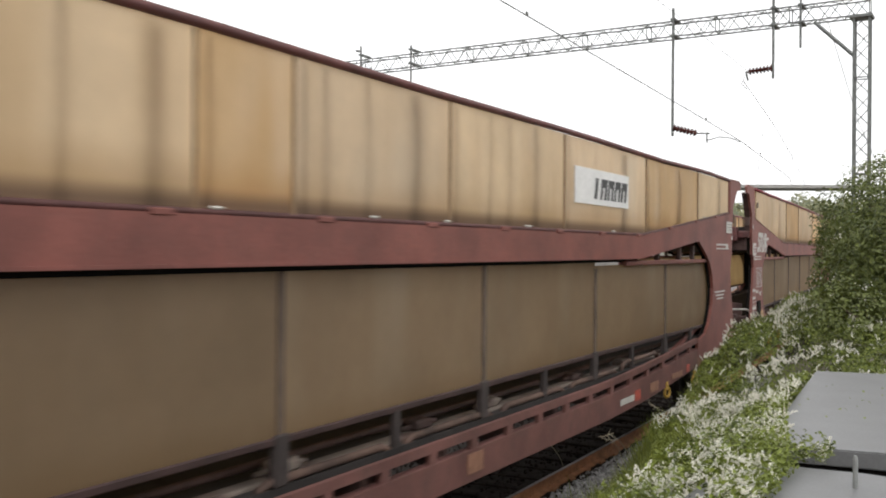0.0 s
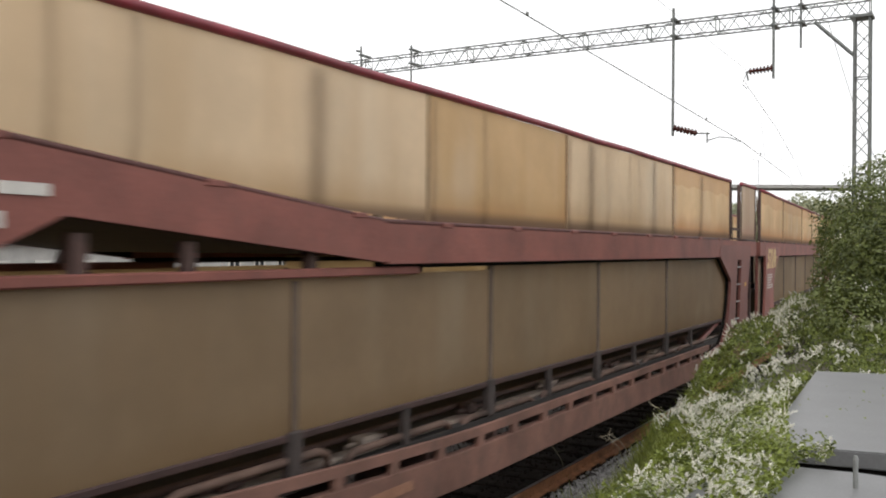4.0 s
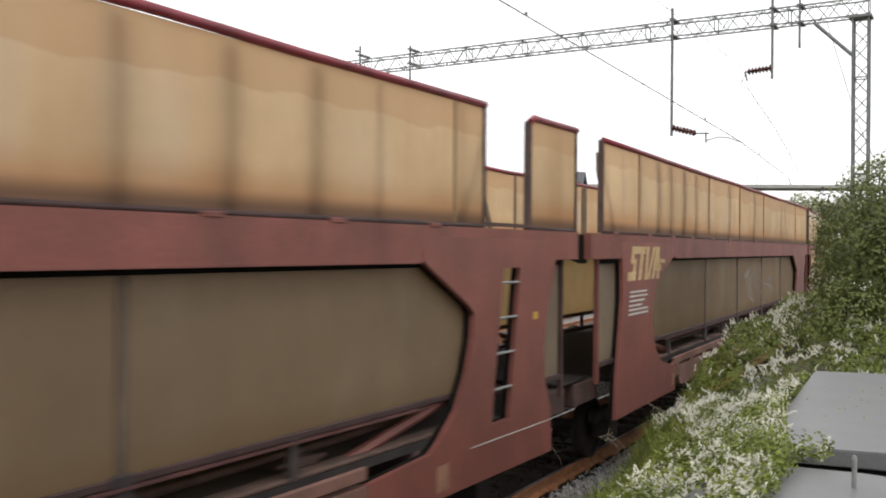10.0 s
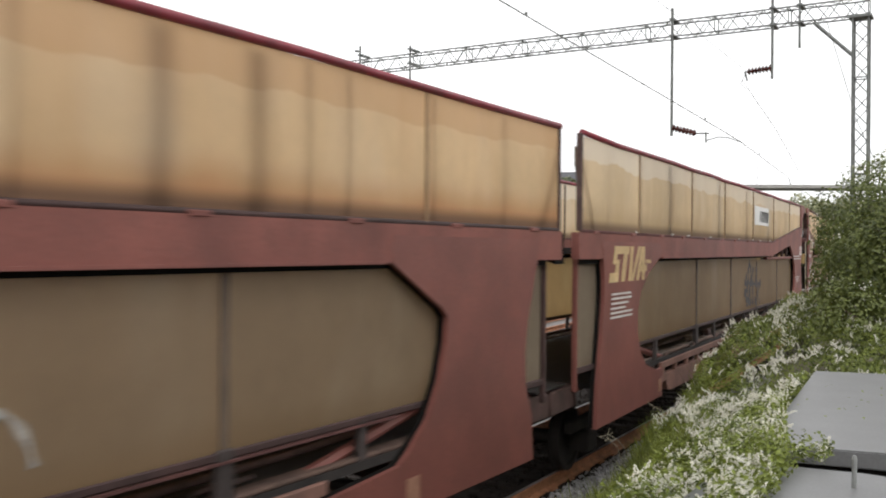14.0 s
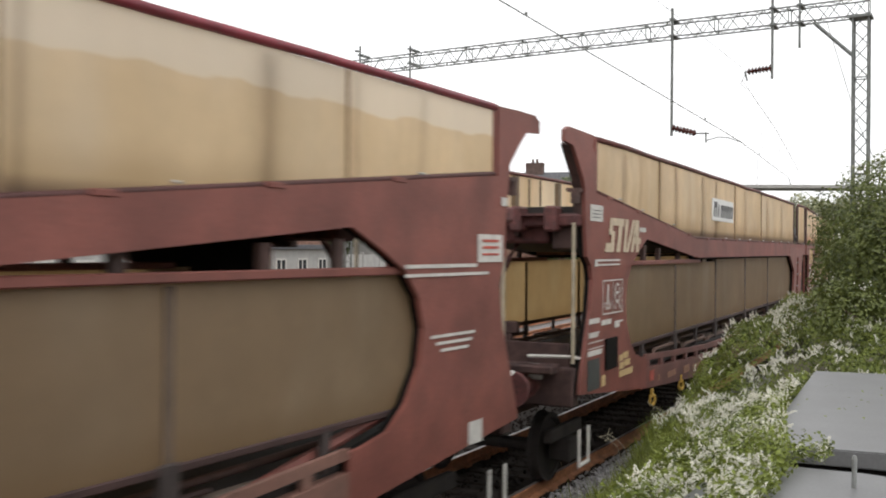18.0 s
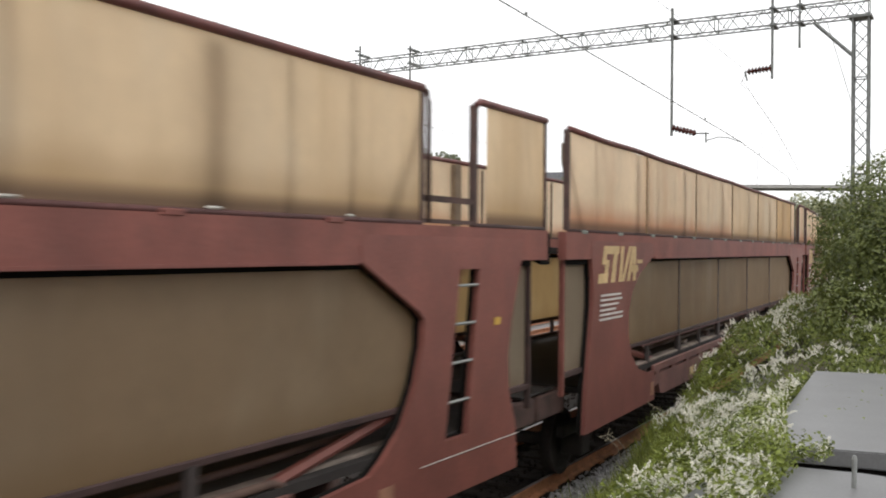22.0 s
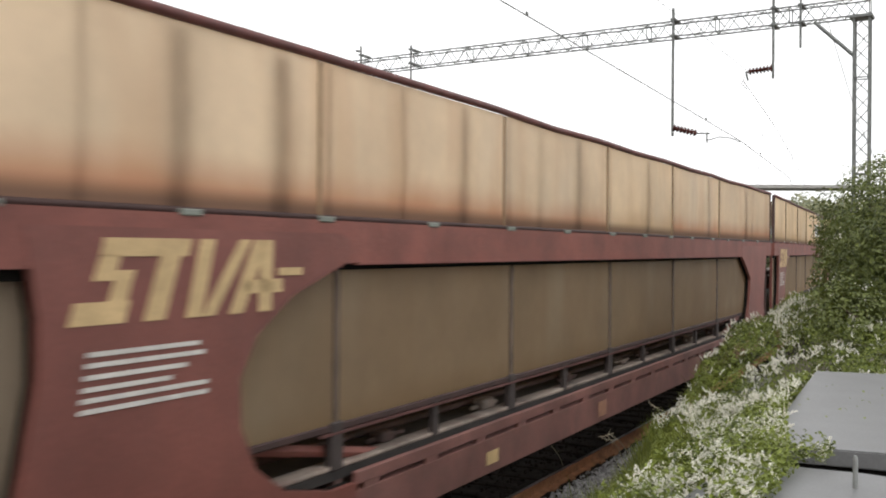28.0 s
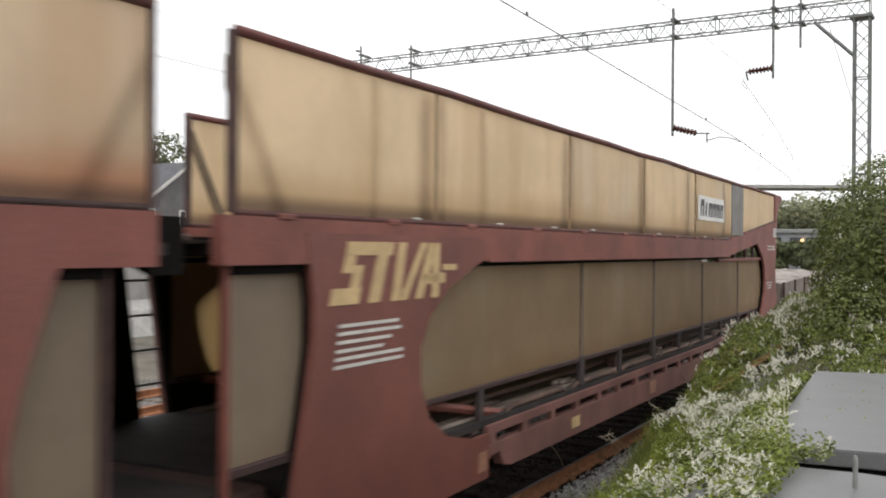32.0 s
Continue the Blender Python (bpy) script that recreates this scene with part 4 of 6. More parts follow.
def unit(label, U, front, rear, ladder, far_ladder, cap, upper, board=None, seed=1, spray=None, number="", marks="", low=0.0, nose=0.1):
    """One unit of an articulated car carrier, with both sides."""
    g = random.Random(seed)
    root = tagged(new("car_carrier_wagon"), label, "railway wagon", group="car carrier train")

    for side in (1, -1):
        # the far side is the near side turned half round
        if side > 0:
            wagon_side(root, U, front, rear, ladder, cap, upper, seed, False, marks, low, nose)
        else:
            wagon_side(root, U, rear, front, far_ladder, cap, upper, seed + 31, True)
    # decks
    f0, f1 = (6.2 if front == "end" else 0.3), (U - 6.2 if rear == "end" else U - 0.3)
    part("upper_deck", boxes((-1.43, 1.43, f0, f1, 2.55, 2.62)), M_DECK, root)
    for end, flip in ((front, False), (rear, True)):
        def P(u):
            return U - u if flip else u
        if end == "end":
            out = [(P(1.0), 3.02), (P(6.2), 2.55), (P(6.2), 2.62), (P(1.0), 3.09)]
            part("upper_deck", plate(out, -1.43, 1.43), M_DECK, root)
            part("end_crossbeam", boxes((-1.45, 1.45, min(P(0.85), P(1.1)), max(P(0.85), P(1.1)), 2.86, 3.0), bevel=0.02), M_FLAP, root)
            hr = 1.02 if flip else 0.76
            for s in (-1, 1):
                part("flap_box", boxes((s * 0.68 - 0.37, s * 0.68 + 0.37, min(P(1.0), P(1.32)), max(P(1.0), P(1.32)), 2.67, 2.94), (s * 0.68 - 0.05, s * 0.68 + 0.05, min(P(0.985), P(1.0)), max(P(0.985), P(1.0)), 2.73, 2.82), bevel=0.025), M_FLAP, root)
                part("flap_plate", boxes((s * 0.72 - 0.5, s * 0.72 + 0.5, min(P(0.75), P(1.3)), max(P(0.75), P(1.3)), 2.98, 3.01)), M_FLAP, root)
                part("flap_hinge", tubes(((s * 0.2, P(1.05), 3.04), (s * 1.2, P(1.05), 3.04), 0.05, 8)), M_FLAP, root)
                for hx in (0.26, 0.74, 1.16):
                    part("hinge_lug", boxes((s * hx - 0.07, s * hx + 0.07, min(P(0.72), P(0.98)), max(P(0.72), P(0.98)), 2.8, 3.09), bevel=0.025), M_FLAP, root)
                part("lock_pin", tubes(((s * 0.68, P(0.99), 2.78), (s * 0.68, P(0.93), 2.78), 0.035, 10)), M_ENDGEAR, root)
                bm = bmesh.new()
                sweep(bm, [(s * 0.6, P(1.18), 2.68), (s * 0.5, P(1.16), 2.5), (s * 0.34, P(1.12), 2.1)], 0.03, 6)
                part("flap_strut", bm, M_FLAP, root, "hanging flap strut")
                bm = bmesh.new()
                quad = [(s * 0.47, 2.37), (s * 0.34, 2.05), (s * 0.22, 2.07), (s * 0.35, 2.4)]
                y0 = P(1.06)
                lo = [bm.verts.new((x, y0, z)) for x, z in quad]
                hi = [bm.verts.new((x, y0 + 0.012, z)) for x, z in quad]
                bm.faces.new(lo)
                bm.faces.new(hi[::-1])
                for k in range(4):
                    bm.faces.new((lo[k], hi[k], hi[(k + 1) % 4], lo[(k + 1) % 4]))
                bmesh.ops.recalc_face_normals(bm, faces=bm.faces)
                part("warning_plate", bm, M_WHITE, root, "white warning plate on the strut")
                part("gap_bracket", boxes((s * 1.25 - 0.14, s * 1.25 + 0.14, min(P(0.95), P(1.1)), max(P(0.95), P(1.1)), 2.6, 3.02), bevel=0.02), M_ENDGEAR, root)
                bm = tubes(((s * 0.875, P(1.0), 1.05), (s * 0.875, P(0.42), 1.05), 0.1, 14), ((s * 0.875, P(0.42), 1.05), (s * 0.875, P(0.34), 1.05), 0.2, 20))
                tube(bm, (s * 0.875, P(1.05), 1.05), (s * 0.875, P(0.8), 1.05), 0.15, 14)
                part("buffer", bm, M_FLAP, root, "rusty round buffer")
                if cap is not M_CAP_RED or flip:
                    part("corner_handrail", boxes((s * 1.43 - 0.012, s * 1.43 + 0.012, min(P(hr), P(hr + 0.07)), max(P(hr), P(hr + 0.07)), 1.32, 2.9), bevel=0.005), M_STRAP, root, "pale painted vertical handrail")
                part("grab_bar", tubes(((s * 1.42, P(0.8), 1.4), (s * 0.92, P(0.72), 1.39), 0.02, 6), ((s * 1.42, P(0.8), 1.4), (s * 1.44, P(1.0), 1.36), 0.02, 6)), M_WHITE, root)
                q0, q1 = P(1.0), P(1.32)
                part("footstep", tubes(((s * 1.44, q0, 0.55), (s * 1.44, q0, 0.14), 0.018, 6), ((s * 1.44, q1, 0.55), (s * 1.44, q1, 0.14), 0.018, 6), ((s * 1.44, q0, 0.14), (s * 1.44, q1, 0.14), 0.024, 6)), M_WHITE, root, "pale steel footstep")
                lamp = tubes(((s * 1.42, P(0.86), 3.12), (s * 1.42, P(0.86), 3.26), 0.05, 10))
                box(lamp, s * 1.42 - 0.09, s * 1.42 + 0.05, min(P(0.82), P(0.98)), max(P(0.82), P(0.98)), 3.25, 3.29)
                part("end_bracket", lamp, M_STEEL_DARK, root)
            part("head_stock", boxes((-1.42, 1.42, min(P(0.82), P(1.02)), max(P(0.82), P(1.02)), 0.82, 1.26), bevel=0.02), M_ENDGEAR, root)
            bm = boxes((-1.1, 0.62, min(P(1.1), P(1.2)), max(P(1.1), P(1.2)), 1.6, 1.74), (-1.05, -0.95, min(P(1.1), P(1.2)), max(P(1.1), P(1.2)), 1.25, 1.6), (0.45, 0.55, min(P(1.1), P(1.2)), max(P(1.1), P(1.2)), 1.25, 1.6), bevel=0.012)
            part("ramp_stop", bm, M_ENDGEAR, root, "dull steel wheel stop bar")
            part("end_sheet", boxes((-1.3, 1.3, min(P(1.02), P(1.08)), max(P(1.02), P(1.08)), 1.2, 1.52), bevel=0.01), M_ENDGEAR, root)
            part("notice_plate", boxes((0.9, 1.06, min(P(0.795), P(0.81)), max(P(0.795), P(0.81)), 1.12, 1.3)), M_WHITE, root, "small white plate")
            part("ramp_plate", boxes((-1.25, 1.25, min(P(0.6), P(0.9)), max(P(0.6), P(0.9)), 1.2, 1.3), bevel=0.02), M_ENDGEAR, root)
            hook = tubes(((0, P(0.9), 1.0), (0, P(0.1), 0.98), 0.035, 8), ((0, P(0.3), 0.98), (0, P(0.25), 0.7), 0.03, 8))
            part("coupling", hook, M_STEEL_DARK, root)
            part("air_hose", tubes(((0.4, P(0.85), 0.9), (0.42, P(0.5), 0.6), 0.025, 8), ((0.42, P(0.5), 0.6), (0.4, P(0.1), 0.55), 0.025, 8)), M_BLACK, root)
        else:
            part("joint_bolster", boxes((-1.2, 1.2, min(P(0.05), P(0.9)), max(P(0.05), P(0.9)), 0.72, 1.0), (-0.3, 0.3, min(P(0.0), P(0.5)), max(P(0.0), P(0.5)), 0.55, 0.8), bevel=0.02), M_STEEL_DARK, root)
            if not flip:
                for s in (-0.9, 0.9):
                    part("joint_link", tubes(((s, P(0.4), 2.62), (s, P(-0.5), 2.62), 0.07, 8)), M_STEEL_DARK, root)
                # added black arch, its colour stands for the dark recess at the joint
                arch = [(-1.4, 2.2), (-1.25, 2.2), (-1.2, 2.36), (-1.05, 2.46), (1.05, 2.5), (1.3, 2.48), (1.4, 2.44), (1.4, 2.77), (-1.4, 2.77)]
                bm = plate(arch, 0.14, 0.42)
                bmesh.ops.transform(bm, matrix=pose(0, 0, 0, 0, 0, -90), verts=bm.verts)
                part("joint_recess_fill", bm, M_BLACK, root, "black arch standing for the dark recess between the decks")
                part("joint_deck", boxes((-1.2, 1.2, -0.35, 0.35, 2.625, 2.64)), M_DECK, root)
                part("lower_bridge", boxes((-1.2, 1.2, -0.4, 0.5, 1.03, 1.05)), M_DECK, root)
            for s in (-1, 1):
                e = 0.7 if flip else 0.2
                part("door_edge", boxes((s * 1.41 - 0.03, s * 1.41 + 0.03, P(e) - 0.02, P(e) + 0.02, 1.0, 2.5), bevel=0.006), M_ENDGEAR if flip else M_STEEL, root)
    part("lower_deck", boxes((-1.4, 1.4, 0.95, U - 0.95, 0.93, 1.0)), M_DECK, root)
    part("centre_sill", boxes((-0.3, 0.3, 0.8, U - 0.8, 0.5, 0.93)), M_STEEL_DARK, root)
    for k in range(12):
        part("cross_bearer", boxes((-1.4, 1.4, 3.6 + k * 1.28, 3.7 + k * 1.28, 0.7, 0.93)), M_STEEL_DARK, root)
    for u in ((1.75, U - 1.75) if front == "end" or rear == "end" else (1.9, U - 1.9)):
        wheelset(root, u)
    part("brake_cylinder", tubes(((0.2, 5.0, 0.5), (0.2, 5.8, 0.5), 0.17, 12)), M_STEEL_DARK, root)
    part("air_tank", tubes(((0.8, 7.5, 0.5), (0.8, 8.4, 0.5), 0.2, 14)), M_STEEL_DARK, root)
    # lettering on the seen side
    x = 1.506
    if front == "end":
        logo(U, 1.78, 2.57, 1.46, 0.42, M_WHITE if cap is M_CAP_RED else M_IVORY, root, x, "white block emblem" if cap is M_CAP_RED else "faded ivory block emblem")
        bars(root, M_WHITE, x, [(3.2, 3.5, 2.84, 2.9)])
        if cap is M_CAP_RED:
            bars(root, M_WHITE, x, [(1.1, 1.55, 2.5, 2.76)], "notice_plate", "white plate with red stripes")
            bars(root, M_CAP_RED, x + 0.004, [(1.2, 1.5, 2.68, 2.7), (1.2, 1.5, 2.62, 2.645), (1.2, 1.5, 2.565, 2.585)], "notice_stripe")
            bars(root, M_WHITE, x, [(1.06, 1.16, 3.06, 3.14)])
        else:
            bars(root, M_WHITE, x, [(1.14, 1.6, 2.93, 3.12)], "notice_plate", "white notice plate")
            bars(root, M_INK, x + 0.004, [(1.22, 1.52, 3.05, 3.06), (1.22, 1.52, 3.01, 3.02), (1.22, 1.5, 2.97, 2.98)], "notice_lines")
        bars(root, M_WHITE, x, [(1.32, 2.3, 2.46, 2.485), (1.4, 2.3, 2.41, 2.43), (1.32, 1.4, 2.4, 2.48)])
        fr = [(1.62, 2.42, 2.22, 2.235), (1.62, 2.42, 1.82, 1.835), (1.62, 1.635, 1.82, 2.235), (2.405, 2.42, 1.82, 2.235), (2.01, 2.02, 1.82, 2.235), (1.79, 1.85, 1.93, 2.18)]
        bars(root, M_WHITE, x, fr, "pictogram", "white outlined pictogram")
        for row in ([(1.69, 1.97), (1.74, 1.91), (1.82, 1.89), (1.9, 1.91), (1.95, 1.97)], [(2.21 + 0.1 * math.sin(k * 0.785), 2.07 + 0.11 * math.cos(k * 0.785)) for k in range(9)], [(2.19, 1.97), (2.15, 1.92), (2.1, 1.87)], [(2.24, 1.97), (2.29, 1.92), (2.34, 1.87)], [(2.14, 2.07), (2.28, 2.07)]):
            bm = bmesh.new()
            ribbon(bm, row, 0.035, x + 0.003)
            part("pictogram", bm, M_WHITE, root, "white painted pictogram")
        bars(root, M_WHITE, x, [(1.58, 1.95, 1.7, 1.76), (2.1, 2.45, 1.7, 1.72), (2.1, 2.3, 1.64, 1.7), (1.12, 1.5, 1.74, 1.8), (1.12, 1.5, 1.62, 1.64), (1.12, 1.46, 1.58, 1.63), (1.1, 1.65, 1.52, 1.53), (1.1, 1.65, 1.45, 1.46), (1.08, 1.6, 1.37, 1.43)])
        part("hatch", boxes((1.5, 1.53, 1.72, 2.18, 1.15, 1.53), bevel=0.01), M_BLACK, root, "black square hatch")
        bars(root, M_PATCH, x, [(1.08, 1.52, 0.97, 1.33)], "dark_patch", "dark grey painted square")
        bars(root, M_CREAM, x, [(2.3, 2.9, 1.0, 1.08), (2.3, 2.45, 1.2, 1.28), (2.48, 2.7, 1.22, 1.3), (2.32, 2.5, 1.1, 1.18), (2.53, 2.78, 1.12, 1.2), (1.6, 1.74, 0.97, 1.1)], "sill_lettering", "cream painted patches")
        bars(root, M_ORANGE, x, [(4.2, 4.3, 0.74, 0.82), (4.75, 5.25, 0.71, 0.8), (5.75, 6.15, 0.66, 0.78), (6.35, 7.0, 0.66, 0.74)], "sill_mark", "faded orange painted mark")
        bars(root, M_REDMARK, x, [(3.76, 3.98, 0.78, 0.92)], "sill_mark", "red painted mark")
        for u in (3.9, 5.6):
            tie_ring(root, u)
    else:
        logo(U, 1.24, 2.2, 1.6, 0.445, M_CREAM, root, x, "cream block emblem")
        bars(root, M_CREAM, x, [(2.8, 3.05, 2.42, 2.47)])
        bars(root, M_WHITE, x, [(1.27, 2.08, 2.04, 2.065), (1.26, 2.12, 1.985, 2.01), (1.25, 1.98, 1.925, 1.95), (1.24, 1.86, 1.865, 1.89), (1.23, 2.15, 1.81, 1.835), (1.22, 2.15, 1.755, 1.78)])
        bars(root, M_CREAM, x, [(5.9, 6.15, 0.6, 0.72)], "sill_lettering", "cream painted patch")
        bars(root, M_ORANGE, x, [(9.0, 9.3, 0.58, 0.76)], "sill_mark", "faded orange painted mark")
        bars(root, M_ORANGE, x, [(3.5, 3.68, 0.58, 0.76)], "sill_mark", "orange painted mark")
    if rear == "end":
        if cap is M_CAP_RED:
            bars(root, M_WHITE, x, [(U - 1.7, U - 1.22, 2.48, 2.73)], "notice_plate", "white plate with red stripes")
            bars(root, M_REDMARK, x + 0.004, [(U - 1.62, U - 1.3, 2.66, 2.685), (U - 1.62, U - 1.3, 2.6, 2.625), (U - 1.62, U - 1.3, 2.54, 2.56)], "notice_stripe")
            bars(root, M_WHITE, x, [(U - 2.9, U - 1.72, 2.44, 2.47), (U - 2.9, U - 1.5, 2.37, 2.395), (U - 1.24, U - 1.12, 3.0, 3.08)])
        else:
            bars(root, M_WHITE, x, [(U - 1.63, U - 1.19, 2.92, 3.13)], "notice_plate", "white notice plate")
            bars(root, M_INK, x + 0.004, [(U - 1.52, U - 1.22, 3.07, 3.08), (U - 1.52, U - 1.22, 3.02, 3.03), (U - 1.52, U - 1.25, 2.97, 2.98)], "notice_lines")
            bars(root, M_WHITE, x, [(U - 2.4, U - 1.7, 2.69, 2.72), (U - 2.4, U - 1.4, 2.62, 2.645), (U - 1.68, U - 1.5, 2.64, 2.72), (U - 1.24, U - 1.14, 2.8, 2.87)])
        bm = bmesh.new()
        for k in range(3):
            slant(bm, U - 2.5 + k * 0.08, U - 1.75 - k * 0.06, 1.86 - k * 0.06, 1.885 - k * 0.06, 0, x)
        part("lettering", bm, M_WHITE, root)
        bars(root, M_WHITE, x, [(U - 1.85, U - 1.6, 0.88, 1.08)], "notice_plate", "white square plate")
        for u in (U - 3.85, U - 5.45):
            tie_ring(root, u)
        bars(root, M_ORANGE, x, [(U - 5.2, U - 4.6, 0.66, 0.75), (U - 6.3, U - 5.9, 0.6, 0.74)], "sill_mark", "faded orange painted mark")
        bars(root, M_REDMARK, x, [(U - 4.35, U - 4.18, 0.68, 0.8), (U - 7.0, U - 6.75, 0.58, 0.72)], "sill_mark", "red painted mark")
        bars(root, M_WHITE, x, [(U - 7.6, U - 7.02, 0.6, 0.68)], "sill_lettering", "pale painted panel")
    else:
        if ladder:
            bars(root, M_WHITE, x, [(U - 2.9, U - 1.1, 0.83, 0.838)], "sill_line")
        bars(root, M_ORANGE, x, [(U - 3.5, U - 3.3, 0.56, 0.78)], "sill_mark", "orange painted mark")
        if ladder:
            bars(root, M_YELLOW, x, [(U - 1.62, U - 1.5, 1.9, 1.97)], "warning_mark", "yellow triangular warning mark")
    if number:
        part("patch_sheet", boxes((1.49, 1.503, U - 6.3, U - 5.2, 2.9, TOP - 0.04)), M_SHEET, root, "plain grey replacement sheet")
    if front == "end" and cap is M_CAP_RED:
        part("sheet_hole", tubes(((1.49, 1.77, 3.57), (1.508, 1.77, 3.57), 0.06, 16)), M_POSTFOOT, root, "dark round hole in the sheet")
    if board:
        sign(root, *board, 1.503)
    if spray:
        spray(root, U)
    return root


def ribbon(bm, pts, w, x):
    """A flat painted stroke along a smooth curve through the points (u, z)."""
    ps = []
    n = len(pts)
    for i in range(n - 1):
        p0, p1, p2, p3 = (Vector(pts[max(0, min(n - 1, k))]) for k in (i - 1, i, i + 1, i + 2))
        for j in range(7):
            t = j / 7
            ps.append(0.5 * ((2 * p1) + (p2 - p0) * t + (2 * p0 - 5 * p1 + 4 * p2 - p3) * t * t + (3 * p1 - p0 - 3 * p2 + p3) * t ** 3))
    ps.append(Vector(pts[-1]))
    last = None
    for i, p in enumerate(ps):
        d = (ps[min(i + 1, len(ps) - 1)] - ps[max(i - 1, 0)]).normalized()
        q = Vector((-d.y, d.x)) * w * 0.5 * (0.75 + 0.35 * math.sin(i * 0.7))
        a, b = bm.verts.new((x, p.x + q.x, p.y + q.y)), bm.verts.new((x, p.x - q.x, p.y - q.y))
        if last:
            bm.faces.new((last[0], last[1], b, a))
        last = (a, b)


def strokes(root, rows, w, mtl, label):
    for row in rows:
        bm = bmesh.new()
        ribbon(bm, [(10.0 + u, z) for u, z in row], w, 1.402)
        part("spray_stroke", bm, mtl, root, label)


def white_spray(root, U):
    loops = [[(0.23, 2.12), (0.42, 2.1), (0.82, 2.18), (1.01, 2.21), (1.12, 2.16), (1.08, 2.06), (0.92, 1.98), (0.62, 1.94)],
             [(0.25, 2.04), (0.45, 2.06), (0.7, 2.1)],
             [(0.39, 1.98), (0.48, 1.76), (0.54, 1.63), (0.62, 1.61), (0.74, 1.84)],
             [(0.8, 1.81), (0.74, 1.69), (0.89, 1.58), (1.2, 1.55), (1.12, 1.68), (0.98, 1.78), (0.8, 1.8)],
             [(0.92, 1.98), (1.05, 1.87), (1.15, 1.9), (1.18, 2.02), (1.37, 2.08)]]
    strokes(root, loops, 0.05, M_SPRAY_W, "white sprayed scribble stroke")
    loops = [[(1.35, 2.04), (1.5, 2.16), (1.64, 2.09), (1.6, 1.93), (1.44, 1.92), (1.35, 2.0), (1.32, 1.78), (1.18, 1.6), (1.36, 1.48), (1.57, 1.48)],
             [(1.6, 1.84), (1.76, 1.82), (1.87, 1.71), (1.8, 1.58), (1.61, 1.5)],
             [(1.72, 1.96), (1.87, 2.12), (2.07, 2.25), (2.24, 2.27), (2.37, 2.21), (2.3, 2.05), (1.91, 1.9), (2.04, 1.73), (2.38, 1.91), (2.51, 1.92), (2.56, 1.8)],
             [(2.27, 1.63), (2.36, 1.66), (2.49, 1.62)],
             [(2.56, 1.66), (2.73, 1.76), (2.93, 1.82), (3.1, 1.78), (3.15, 1.6), (3.05, 1.44), (2.8, 1.37), (2.63, 1.44)]]
    strokes(root, loops, 0.032, M_SPRAY_W, "white sprayed scribble stroke")
    loops = [[(3.36, 1.96), (3.34, 1.8), (3.6, 1.78), (3.8, 1.76), (3.86, 1.95), (3.65, 1.89), (3.45, 1.97)], [(3.83, 1.56), (3.92, 1.74), (4.02, 1.79), (4.14, 1.67), (4.2, 1.5)]]
    strokes(root, loops, 0.06, M_SPRAY_W, "white sprayed scribble stroke")


def black_spray(root, U):
    loops = [[(1.22, 2.09), (1.07, 1.96), (1.02, 1.89), (1.33, 1.9), (1.8, 1.89), (2.24, 1.86), (2.73, 1.85), (3.04, 1.88)],
             [(1.46, 1.85), (1.41, 2.06), (1.42, 2.22), (1.55, 2.32), (1.67, 2.24), (1.73, 2.03), (1.65, 1.87), (1.54, 1.71), (1.42, 1.56), (1.35, 1.4)],
             [(2.01, 2.23), (1.91, 2.07), (1.78, 1.96), (1.65, 1.83)], [(2.38, 2.23), (2.38, 2.06), (2.36, 1.87)], [(0.93, 1.73), (1.07, 1.75), (1.28, 1.74), (1.37, 1.76)],
             [(0.93, 1.73), (1.12, 1.62), (1.2, 1.5), (1.22, 1.41)], [(1.33, 1.9), (1.26, 1.68), (1.24, 1.46)], [(1.51, 1.78), (1.66, 1.56), (1.77, 1.41)], [(1.47, 1.52), (1.64, 1.43)],
             [(1.94, 1.8), (1.99, 1.58), (1.99, 1.41)], [(2.96, 1.86), (2.7, 1.72), (2.54, 1.5), (2.46, 1.41), (2.36, 1.45), (2.24, 1.58)], [(2.84, 1.44), (2.91, 1.43)]]
    strokes(root, loops, 0.15, M_SPRAY_B, "black sprayed scribble stroke")


def rust_scribble(root):
    """Rust-brown sprayed loops on the inner face of the far lower panel."""
    loops = [[(3.2, 1.86), (3.28, 2.0), (3.24, 2.16), (3.3, 2.29), (3.43, 2.3), (3.5, 2.18), (3.46, 2.02), (3.36, 1.9), (3.22, 1.9)],
             [(3.1, 2.12), (3.22, 2.1), (3.36, 2.04), (3.42, 2.14), (3.36, 2.22), (3.26, 2.18), (3.2, 2.06)],
             [(3.46, 2.3), (3.6, 2.22), (3.64, 2.08), (3.6, 1.98)], [(2.92, 2.1), (3.02, 2.14), (3.06, 2.04), (2.98, 2.0)],
             [(3.02, 1.86), (3.12, 1.84), (3.2, 1.78)], [(3.0, 1.52), (3.06, 1.46)], [(3.84, 1.58), (3.98, 1.6)]]
    for k, row in enumerate(loops):
        bm = bmesh.new()
        ribbon(bm, row, 0.055 if k < 2 else 0.035, -1.362)
        part("spray_stroke", bm, M_SPRAY_R, root, "rust-brown sprayed loop on the inner panel")


